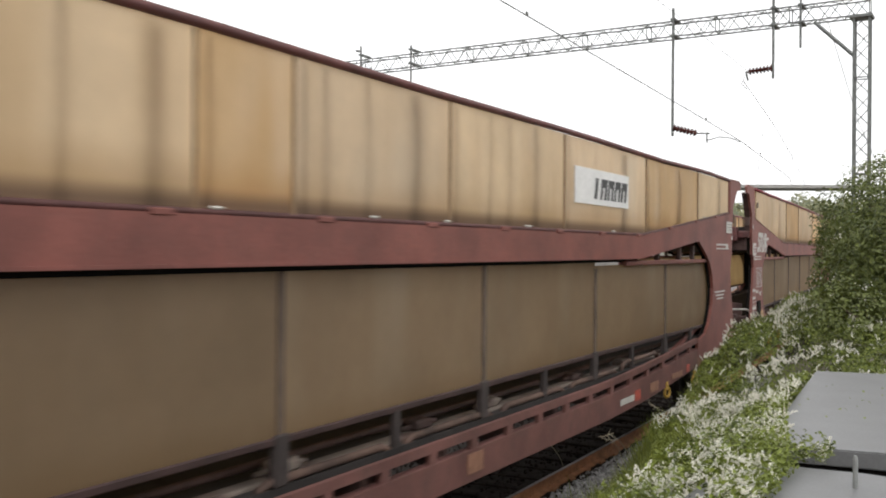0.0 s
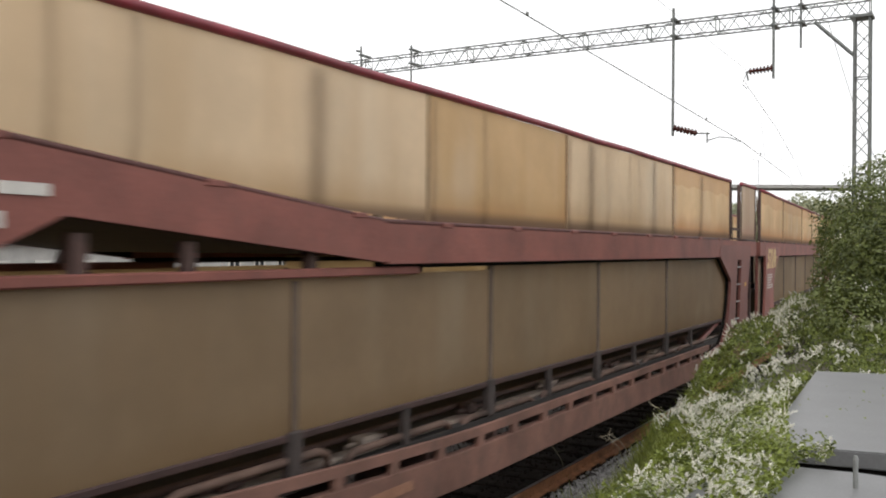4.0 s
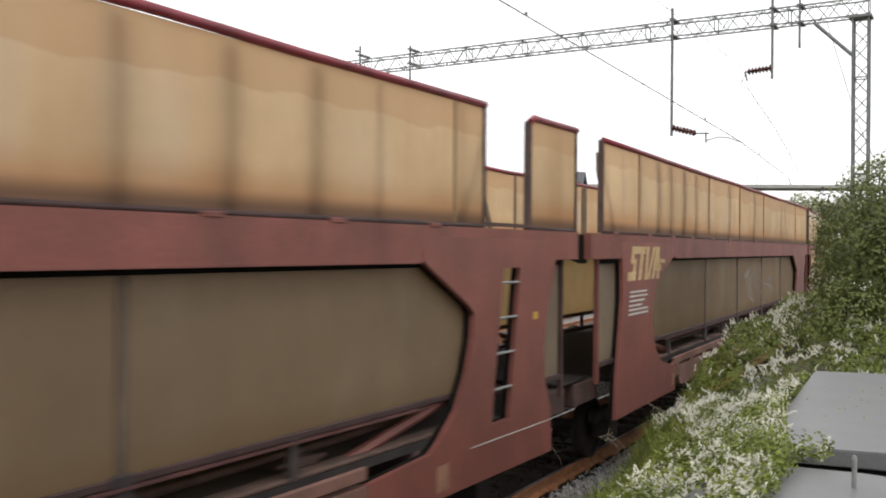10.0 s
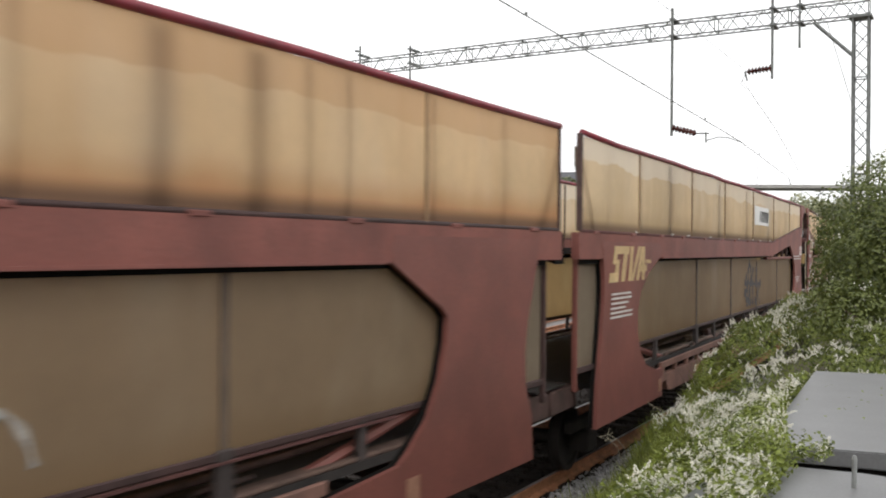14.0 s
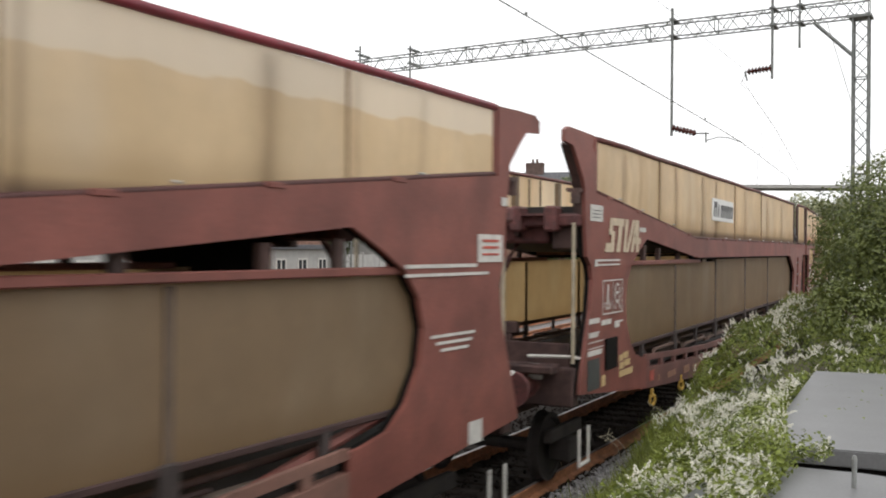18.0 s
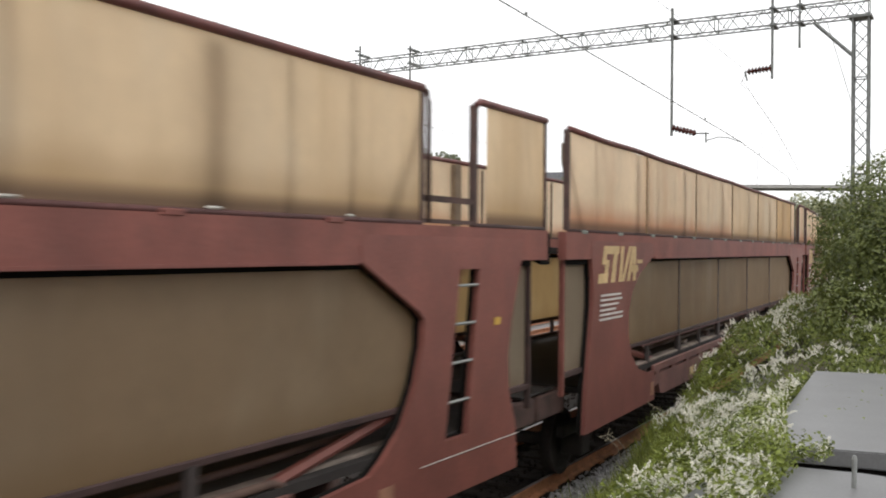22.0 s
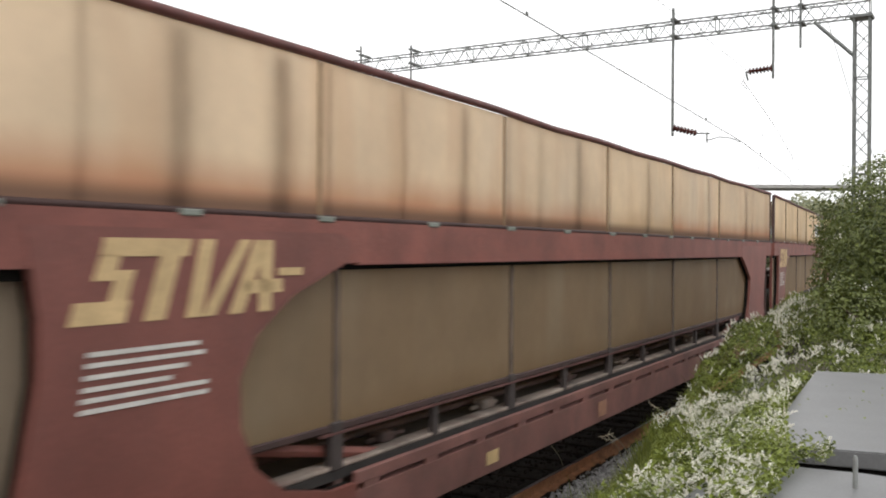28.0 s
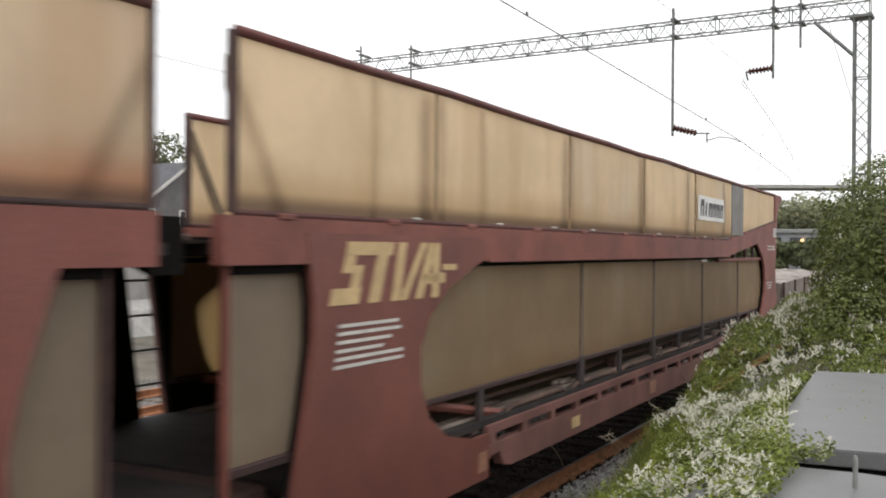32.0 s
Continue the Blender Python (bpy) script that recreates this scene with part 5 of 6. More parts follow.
# leading joints along the train, metres ahead of the reference point at 0 s
JOINTS = [-1.25, 19.6, 41.23, 62.85, 83.85, 104.7, 126.33, 147.63, 168.95, 189.8]
KINDS = [
    ("mid", "end", False, M_CAP_BROWN, M_UP_PLAIN, (11.57, 13.5, 3.13, 3.55), False, None),
    ("end", "mid", True, M_CAP_RED, M_UP_BAND, None, True, None),
    ("mid", "mid", True, M_CAP_RED, M_UP_BAND, None, True, None),
    ("mid", "mid", False, M_CAP_RED, M_UP_BAND, None, True, white_spray),
    ("mid", "end", False, M_CAP_RED, M_UP_WASH, (11.5, 13.42, 3.17, 3.58), False, black_spray),
    ("end", "mid", True, M_CAP_BROWN, M_UP_PLAIN, (7.8, 9.75, 3.13, 3.53), True, None),
    ("mid", "mid", True, M_CAP_BROWN, M_UP_RUST, None, True, None),
    ("mid", "mid", False, M_CAP_BROWN, M_UP_RUST, None, True, None),
    ("mid", "end", False, M_CAP_BROWN, M_UP_PLAIN, (11.8, 13.76, 3.11, 3.52), True, None),
]
# sheet joints (s plain, o ochre, p pale sheet after it), posts (W) and ribs (f) of the upper sides, in metres from the leading joint
MARKS = [
    "W2.3 s2.75 W4.1 f4.62 W5.25 o5.56 p6.49 f6.86 f7.39 W8.1 s8.68 f9.47 f9.89 W10.54 p11.34 f12.36 W13.43 o14.38 f15.04 W16.05 s17.22 W18.68",
    "p1.6 W2.79 f3.52 f4.07 W5.72 o7.27 f8.34 p10.4 W11.2 f11.81 f12.68 f13.08 W13.81 s14.8 W16.52 f17.24 f18.2",
    "f1.13 W2.3 f2.69 W3.42 s4.48 f4.79 W5.53 W6.49 f7.23 W8.38 s9.47 W11.3 f12.39 s12.9 W14.55 W15.42 W16.28 f17.05 s18.22",
    "f1.01 s1.77 W2.8 W3.49 W4.34 W5.21 s6.22 f6.94 W8.08 s9.18 W10.9 s12.22 f13.24 f14.01 W14.93 W15.75 f16.27 f16.73 s17.82 f19.23",
    "f1.18 s2.56 W4.2 s5.66 W7.84 s8.39 f8.76 f9.76 W10.67 s11.49 W13.55 s14.43 W16.35 s17.21 f18.24",
    "W2.54 f3.3 s4.3 W5.3 f6.32 W7.14 f7.4 W8.28 f9.16 s10.09 W11.19 f12.03 f12.5 f13.0 s13.28 W14.07 f15.0 W16.4 f17.1 f17.8",
    "f1.16 W2.94 s3.36 f3.96 f4.88 W5.59 s6.39 f7.32 W8.54 p9.54 W11.32 p12.55 f13.2 W14.1 o15.36 W16.4 f17.2 s17.9",
    "f1.24 W1.93 W2.86 s3.28 f4.4 W5.45 s6.3 f7.2 W8.35 p9.36 W11.14 s12.41 f13.64 W14.8 s15.6 f17.0 W18.07 W18.68 f19.53",
    "f1.76 W2.55 s2.72 f3.6 W5.7 s5.85 W8.62 s8.75 W11.2 s11.7 W13.9",
]
LOWSEAM = [6.48, 5.6, 5.49, 6.38, 6.42, 5.64, 5.6, 6.68, 6.5]
UNITS = []
for i, (front, rear, ladder, cap, upper, board, full, spray) in enumerate(KINDS):
    what = "rust-red car carrier, tan panels"
    if front == "end" or rear == "end":
        what += ", raised end arms"
    what += ", crimson rail" if cap is M_CAP_RED else ", brown rail"
    if spray:
        what += ", sprayed"
    UNITS.append(unit(what, JOINTS[i + 1] - JOINTS[i] - (0.22 if i == 2 else 0.0), front, rear, ladder, i in (0, 3, 4, 7, 8), cap, upper, (*board, full) if board else None, seed=i + 2, spray=spray, number="last" if i == 8 else "", marks=MARKS[i], low=LOWSEAM[i], nose=-0.26 if i == 3 else 0.08))

rust_scribble(UNITS[2])

# ---- overhead line ----
def lattice(bm, a, b, w, d, bays, r=0.022, side=Vector((0, 1, 0)), zig=0.012):
    """A four-chord lattice girder from a to b, w wide along side and d deep."""
    a, b = Vector(a), Vector(b)
    axis = (b - a).normalized()
    deep = axis.cross(side).normalized() * d / 2
    sd = side.normalized() * w / 2
    off = [sd + deep, sd - deep, -sd - deep, -sd + deep]
    for o in off:
        tube(bm, a + o, b + o, r, 5)
    for k in range(bays):
        p, q = a + (b - a) * (k / bays), a + (b - a) * ((k + 1) / bays)
        for i in range(4):
            o0, o1 = off[i], off[(i + 1) % 4]
            if k % 2:
                o0, o1 = o1, o0
            tube(bm, p + o0, q + o1, zig, 4)
    for k in range(0, bays + 1, 6):
        p = a + (b - a) * (k / bays)
        for i in range(4):
            tube(bm, p + off[i], p + off[(i + 1) % 4], zig * 1.3, 4)
    return bm


def insulator(bm, a, b, n=8, r=0.1):
    """A ribbed rod, turned as one profile about its axis."""
    a, b = Vector(a), Vector(b)
    d = (b - a).normalized()
    u = d.cross(Vector((0, 0, 1))).normalized()
    w = d.cross(u)
    prof = [(0.0, r * 0.3)]
    for k in range(n):
        prof += [((k + 0.1) / n, r * 0.35), ((k + 0.25) / n, r), ((k + 0.4) / n, r), ((k + 0.9) / n, r * 0.4)]
    prof.append((1.0, r * 0.3))
    rings = [[bm.verts.new(a + (b - a) * t + (u * math.cos(j * math.tau / 12) + w * math.sin(j * math.tau / 12)) * q) for j in range(12)] for t, q in prof]
    for p, q in zip(rings, rings[1:]):
        for j in range(12):
            bm.faces.new((p[j], p[(j + 1) % 12], q[(j + 1) % 12], q[j]))
    bm.faces.new(rings[0][::-1])
    bm.faces.new(rings[-1])


def gantry(y=26.5):
    root = tagged(new("catenary_gantry"), "grey lattice steel gantry spanning the tracks", "gantry", group="catenary gantries")
    bm = bmesh.new()
    lattice(bm, (-2.9, y, 8.78), (-19.5, y, 8.6), 0.4, 0.42, 52, 0.021, zig=0.011)
    part("beam", bm, M_MAST, root, "grey lattice beam")
    for x in (-3.08, -19.15):
        bm = bmesh.new()
        lattice(bm, (x, y, -0.3), (x, y, 8.62), 0.36, 0.36, 22, 0.03)
        part("mast", bm, M_MAST, root, "grey lattice mast")
        part("mast_cap", boxes((x - 0.28, x + 0.26, y - 0.26, y + 0.26, 8.5, 8.58), bevel=0.01), M_MAST, root)
        part("mast_foot", boxes((x - 0.45, x + 0.45, y - 0.45, y + 0.45, -0.8, 0.25), bevel=0.03), M_CONC, root)
    for x, x2 in ((-3.3, -4.2), (-18.9, -18.0)):
        part("knee_brace", tubes(((x, y - 0.2, 7.6), (x2, y - 0.2, 8.5), 0.05, 6), ((x, y + 0.2, 7.6), (x2, y + 0.2, 8.5), 0.035, 6)), M_MAST, root)
    for x, z0, z1, r in ((-7.88, 5.75, 9.28, 0.04), (-5.21, 7.12, 9.2, 0.035), (-4.53, 7.86, 9.2, 0.03), (-18.36, 8.1, 9.26, 0.03), (-16.41, 7.15, 9.1, 0.03)):
        post = part("drop_post", tubes(((x, y - 0.25, z0), (x, y - 0.25, z1), r, 8)), M_MAST, root)
        part("clamp", boxes((x - 0.07, x + 0.07, y - 0.31, y + 0.25, 8.95, 9.0), (x - 0.07, x + 0.07, y - 0.31, y + 0.25, 8.5, 8.55)), M_MAST, post)
    bm = bmesh.new()
    insulator(bm, (-7.86, y - 0.25, 5.98), (-7.2, y - 0.25, 5.79), 7)
    part("insulator", bm, M_CERAMIC, root, "dark brown ribbed insulator")
    part("registration_arm", tubes(((-7.2, y - 0.25, 5.79), (-6.85, y - 0.25, 5.77), 0.022, 6), ((-6.93, y - 0.25, 5.8), (-6.93, y - 0.25, 5.52), 0.02, 6), ((-6.93, y - 0.25, 5.58), (-6.6, y - 0.25, 5.66), 0.014, 5), ((-6.6, y - 0.25, 5.66), (-6.3, y - 0.25, 5.62), 0.014, 5), ((-6.3, y - 0.25, 5.62), (-6.03, y - 0.25, 5.5), 0.014, 5)), M_MAST, root)
    bm = bmesh.new()
    insulator(bm, (-5.22, y - 0.25, 7.4), (-5.85, y - 0.25, 7.35), 7)
    part("insulator", bm, M_CERAMIC, root, "red-brown ribbed insulator")
    part("wire_hanger", tubes(((-5.85, y - 0.25, 7.36), (-5.93, y - 0.25, 7.34), 0.02, 6), ((-5.9, y - 0.25, 7.35), (-5.85, y - 0.25, 7.12), 0.025, 6), ((-5.9, y - 0.25, 7.3), (-6.02, y - 0.25, 7.05), 0.008, 4), ((-6.02, y - 0.25, 7.05), (-5.88, y - 0.25, 6.9), 0.008, 4)), M_MAST, root)
    bm = bmesh.new()
    insulator(bm, (-16.45, y - 0.25, 7.41), (-16.95, y - 0.25, 7.38), 7)
    part("insulator", bm, M_CERAMIC, root)
    part("wire_hanger", tubes(((-16.95, y - 0.25, 7.38), (-17.15, y - 0.25, 7.36), 0.02, 6), ((-17.12, y - 0.25, 7.36), (-17.1, y - 0.25, 7.15), 0.05, 6)), M_MAST, root)
    part("bird_spike", tubes(((-18.42, y - 0.25, 9.1), (-18.55, y - 0.25, 9.13), 0.04, 6)), M_MAST, root)
    # backstay rods beside the mast
    part("stay_wire", tubes(((-3.9, y, 8.5), (-3.3, y, 6.4), 0.008, 4), ((-3.2, y, 6.0), (-2.5, y, 4.3), 0.008, 4)), M_MAST, root)
    return root


def wire(name, pts, r, label):
    bm = bmesh.new()
    for a, b in zip(pts, pts[1:]):
        tube(bm, a, b, r, 5)
    tagged(part(name, bm, M_MAST), label, "overhead wire", group="overhead wires")


gantry()
wire("contact_wire", [on_line(-20, -1.8, 7.2), on_line(0, -1.8, 6.42), on_line(11.7, -1.74, 5.98), on_line(20.8, -1.37, 5.65), on_line(26.2, -1.15, 5.5), on_line(40, -1.3, 5.5), on_line(80, -1.8, 5.5), on_line(135, -1.5, 5.5)], 0.0095, "thin dark contact wire over the near track")
wire("messenger_wire", [on_line(26.2, -1.1, 7.1), on_line(34, -1.2, 6.75), on_line(45, -1.4, 6.45), on_line(60, -1.6, 6.5), on_line(80, -1.7, 7.1)], 0.008, "thin messenger wire hung from the gantry")
wire("messenger_wire", [on_line(-20, -0.6, 7.2), on_line(6, -0.9, 6.9), on_line(26.2, -1.0, 7.35)], 0.005, "thin messenger wire hung from the gantry")
wire("feeder_wire", [(-24, 5, 9.3), (-20.5, 16, 9.0), (-18.45, 26.2, 9.12), (-20.5, 60, 9.0)], 0.004, "thin feeder wire on top of the gantry")
wire("contact_wire", [on_line(-10, -12.9, 7.25), on_line(26.2, -13.1, 7.2), on_line(80, -13.0, 7.2)], 0.008, "thin contact wire over a far track")
for s in (31.0, 36.0, 41.0):
    tagged(part("dropper", tubes((on_line(s, -1.2, 5.52), on_line(s, -1.3, 6.62), 0.004, 4)), M_MAST), "thin vertical dropper wire", "overhead wire", group="droppers")
for s in (12.6, 22.4, 30.0):
    q = on_line(s, -1.7 if s < 20 else (-1.3 if s < 25 else -1.18), 5.95 - 0.035 * (s - 12.6) if s < 20 else (5.62 if s < 25 else 5.5))
    tagged(part("wire_clip", boxes((q.x - 0.012, q.x + 0.012, q.y - 0.03, q.y + 0.03, q.z - 0.012, q.z + 0.045), bevel=0.005), M_MAST), "small dark clip on the contact wire", "wire clip", group="wire clips")

# ---- bank with flowering vine, shrub, cabinets ----
def leaf_shapes():
    """A pointed leaf folded along its rib."""
    v = [(0, -0.5, 0), (0.32, -0.05, 0.1), (0, 0.6, -0.06), (-0.32, -0.05, 0.1), (0, 0.05, 0)]
    f = [(0, 1, 4), (1, 2, 4), (2, 3, 4), (3, 0, 4)]
    return v, f


def in_lid(x, y, pad):
    """Whether the vine leaves this part of the lids free; it hangs over their near corners."""
    if 5.5 < y < 9.65:
        return x > -1.36 - (y - 7.6) * 0.077 + max(0.0, 7.0 - y) * 0.12 + pad
    if y <= 5.5:
        return x > -0.9 + (5.0 - y) * 0.03 + pad and y < 5.2 or x > -0.75 or (y < 4.44 and -1.22 < x < -1.08)
    return False


def over_lid(x, y):
    return x > -1.42 and 2.6 < y < 9.7


def leaf_turn(g, slope_x, slope_y, wild):
    """Turns that lay a leaf on a slope, with some disorder: rx, ry, rz, spin."""
    nx, ny, nz = -slope_x + g.normal(0, wild), -slope_y + g.normal(0, wild), 1.0
    return g.normal(0, 0.25), math.atan2(math.hypot(nx, ny), nz), math.atan2(ny, nx), g.uniform(0, 6.28)


def slopes(x, y, e=0.04):
    z = growth_z(x, y)
    return z, (growth_z(x + e, y) - z) / e, (growth_z(x, y + e) - z) / e


def vines():
    g = np.random.default_rng(11)
    v, f = leaf_shapes()
    rows = []
    while len(rows) < 150000:
        near = len(rows) < 86000
        s, o = (g.uniform(3.6, 11.5), g.uniform(0.35, 3.6)) if near else (g.uniform(10.3, 18.0), g.uniform(0.2, 3.9))
        q = on_line(s, o)
        if in_lid(q.x, q.y, 0.03):
            continue
        o -= bank_back(q.y)
        foot = 0.62 if q.y < 11.0 else 0.3
        if o < foot + 0.15 * noise.noise((q.x * 2.5, q.y * 2.5, 40)) and g.random() < 0.92:
            continue
        top, sx, sy = slopes(q.x, q.y)
        c = clump(q.x, q.y)
        if g.random() > 0.22 + 0.9 * c:
            continue
        deep = abs(g.normal(0, 0.03)) if g.random() < 0.82 else g.uniform(0.03, 0.18)
        z = top - deep + (0.03 if g.random() < 0.1 else 0.0)
        if over_lid(q.x, q.y):
            z = max(z, 1.52 + abs(g.normal(0, 0.05)))
        rows.append((q.x, q.y, z, g.uniform(0.014, 0.034) * (1.0 if near else 1.3), *leaf_turn(g, max(-1.6, min(1.6, sx)) * 0.7, max(-1.6, min(1.6, sy)) * 0.85, 0.32)))
    scatter_mesh("flowering_vine", v, f, rows, M_LEAF, "dense green vine leaves in cushions covering the bank beside the track", "vine")
    # blossom sprays: a stalk of small petals, thinner to the tip and nodding
    bv, bf = [], []
    h = np.random.default_rng(5)
    for k in range(28):
        t = k / 28
        r = 0.125 * (1 - t) ** 0.6 + 0.03
        c = (h.uniform(-r, r) + 0.2 * t * t, h.uniform(-r, r), t)
        e = h.uniform(0.055, 0.1) * (1 - 0.35 * t)
        b = len(bv)
        for d in ((e, 0, 0), (0, e, 0.01), (-e, 0, 0), (0, -e, 0.01), (0, 0, e * 1.5)):
            bv.append((c[0] + d[0], c[1] + d[1], c[2] + d[2]))
        bf += [(b, b + 1, b + 4), (b + 1, b + 2, b + 4), (b + 2, b + 3, b + 4), (b + 3, b, b + 4)]
    rows = []
    tries = 0
    while len(rows) < 4800 and tries < 500000:
        tries += 1
        near = len(rows) < 3200
        s, o = (g.uniform(4.0, 11.6), g.uniform(0.6, 3.4)) if near else (g.uniform(11.2, 19.0), g.uniform(0.45, 3.6))
        q = on_line(s, o)
        if in_lid(q.x, q.y, 0.02):
            continue
        o -= bank_back(q.y)
        if o < 0.6 + 0.6 * min(1.0, max(0.0, (11.0 - q.y) / 2.0)) + 0.2 * noise.noise((q.x * 3, q.y * 3, 12)):
            continue
        if near and q.y > 11.9 - 0.95 * (o - 1.0):
            continue
        # thick drifts with green cushions between them on the near mound, loose clusters on the far one
        drift = noise.noise((q.x * 1.5, q.y * 1.5, 31)) + 0.5 * noise.noise((q.x * 4.0, q.y * 4.0, 17))
        if near:
            want = min(1.0, max(0.03, 0.42 + 2.6 * drift)) * (1.0 if q.y > 6.5 else 0.6)
        else:
            want = min(1.0, max(0.03, 3.0 * (drift - (0.02 if o < 1.6 else 0.2)))) * (0.75 if o < 0.9 else 1.0)
        if g.random() > want * (0.35 + 0.75 * clump(q.x, q.y)):
            continue
        z, sx, sy = slopes(q.x, q.y)
        if over_lid(q.x, q.y):
            z = max(z, 1.54 + abs(g.normal(0, 0.03)))
        size = g.uniform(0.04, 0.09) * (1.0 if near else 1.1)
        rows.append((q.x, q.y, z - (0.25 if near else -0.2) * size, size, g.normal(0, 0.5), *leaf_turn(g, sx * 0.5, sy * 0.5, 0.6)[1:3], g.uniform(0, 6.28)))
    scatter_mesh("vine_blossom", bv, bf, rows, M_FLOWER, "upright sprays of small white blossom on the vine", "flowers")
    # grass at the foot of the bank
    gv = [(-0.012, 0, 0), (0.012, 0, 0), (0.02, 0.04, 0.5), (0.0, 0.05, 0.5), (0.06, 0.22, 0.95)]
    gf = [(0, 1, 2, 3), (3, 2, 4)]
    rows = []
    for k in range(17000):
        s, o = (g.uniform(7.5, 14) if k < 7800 else g.uniform(5.5, 10.2)), abs(g.normal(0.5, 0.2) if k < 7800 else g.normal(0.8, 0.27))
        q = on_line(s, o)
        q = on_line(s, o + bank_back(q.y))
        if noise.noise((q.x * 1.5, q.y * 1.5, 3)) < -0.25:
            continue
        rows.append((q.x, q.y, max(-0.55, vine_z(q.x, q.y) - 0.05), g.uniform(0.12, 0.34), g.normal(0, 0.35), g.normal(0, 0.35), g.uniform(0, 6.28)))
    # a thick tussock between the ballast and the blossom
    for _ in range(6500):
        y = g.uniform(8.6, 11.9)
        q = on_line(y, g.normal(0.42, 0.17) + 0.45 * bank_back(y))
        if noise.noise((q.x * 2.6, q.y * 2.6, 5)) > -0.3:
            rows.append((q.x, q.y, max(-0.55, min(-0.1, vine_z(q.x, q.y) - 0.1)), g.uniform(0.25, 0.55), g.normal(0, 0.33), g.normal(0, 0.33), g.uniform(0, 6.28)))
    scatter_mesh("grass", gv, gf, rows, M_GRASS, "green grass blades at the edge of the ballast", "grass")
    for stalk in ([(-4.97, 11.9, -0.44), (-5.04, 11.9, -0.2), (-5.11, 11.9, -0.1), (-5.18, 11.9, -0.03)], [(-3.6, 10.6, 0.1), (-3.67, 10.6, 0.29), (-3.77, 10.6, 0.41), (-3.89, 10.6, 0.47), (-4.0, 10.6, 0.43)],
                  [(-3.72, 10.65, 0.05), (-3.8, 10.65, 0.32), (-3.9, 10.65, 0.4), (-3.96, 10.65, 0.38)], [(-3.6, 12.5, 0.4), (-3.71, 12.5, 0.48), (-3.85, 12.5, 0.47), (-3.96, 12.5, 0.52), (-4.05, 12.5, 0.57)]):
        bm = sweep(bmesh.new(), stalk, 0.0035, 5)
        tip, back = Vector(stalk[-1]), Vector(stalk[-2])
        for k in range(9):
            p = tip.lerp(back, k / 6)
            tube(bm, p, p + Vector((g.normal(0, 0.03), g.normal(0, 0.02), g.normal(0.01, 0.03))), 0.004, 4, 0.0015)
        tagged(part("grass_stalk", bm, M_STRAW), "pale dry arching grass stalk at the ballast edge", "grass", group="dry grass stalks")
    # a few leaves and twigs lying on the lid
    rows = [(g.uniform(-1.25, -0.75), g.uniform(6.6, 8.6), 1.515, g.uniform(0.02, 0.035), g.normal(0, 0.2), g.normal(0, 0.2), g.uniform(0, 6.28)) for _ in range(16)]
    scatter_mesh("fallen_leaves", v, f, rows, M_LEAF, "a few small leaves lying on the grey lid", "leaves")
    # twigs that stand out of the vine
    rows = []
    tv = [(-0.006, 0, 0), (0.006, 0, 0), (0.004, 0.1, 0.6), (-0.004, 0.1, 0.6), (0.0, 0.35, 1.0)]
    for _ in range(160):
        s, o = g.uniform(5, 18), g.uniform(0.8, 2.6)
        q = on_line(s, o)
        if in_lid(q.x, q.y, 0.0):
            continue
        rows.append((q.x, q.y, vine_z(q.x, q.y), g.uniform(0.15, 0.35), g.normal(0, 0.6), g.normal(0, 0.6), g.uniform(0, 6.28)))
    scatter_mesh("vine_tendrils", tv, gf, rows, M_STEM, "thin brown vine tendrils", "vine")


M_STRAW = mat("dry_straw", (0.42, 0.37, 0.27, 1), 0.8, spread=0.2)


def leaf_cloud(name, lumps, count, size, mtl, label, category, seed, parent=None):
    """Leaves on and inside a union of uneven lumps (x, y, z, radius)."""
    g = np.random.default_rng(seed)
    v, f = leaf_shapes()
    w = np.array([l[3] ** 2 for l in lumps])
    pick = g.choice(len(lumps), count, p=w / w.sum())
    rows = []
    for k in pick:
        x, y, z, r = lumps[k]
        d = g.normal(size=3)
        d /= np.linalg.norm(d)
        bump = 1 + 0.28 * noise.noise((x + d[0] * 2.1, y + d[1] * 2.1, z + d[2] * 2.1)) + 0.18 * noise.noise((x * 3 + d[0] * 6, d[1] * 6, d[2] * 6))
        rr = r * bump * (1 - abs(g.normal(0, 0.13)))
        rows.append((x + d[0] * rr, y + d[1] * rr, z + d[2] * rr * 0.95, g.uniform(*size), g.normal(0, 0.3), math.acos(max(-1.0, min(1.0, 0.35 + 0.65 * d[2]))) + g.normal(0, 0.35), math.atan2(d[1], d[0]) + g.normal(0, 0.5), g.uniform(0, 6.28)))
    ob = scatter_mesh(name, v, f, rows, mtl, label, category)
    return ob


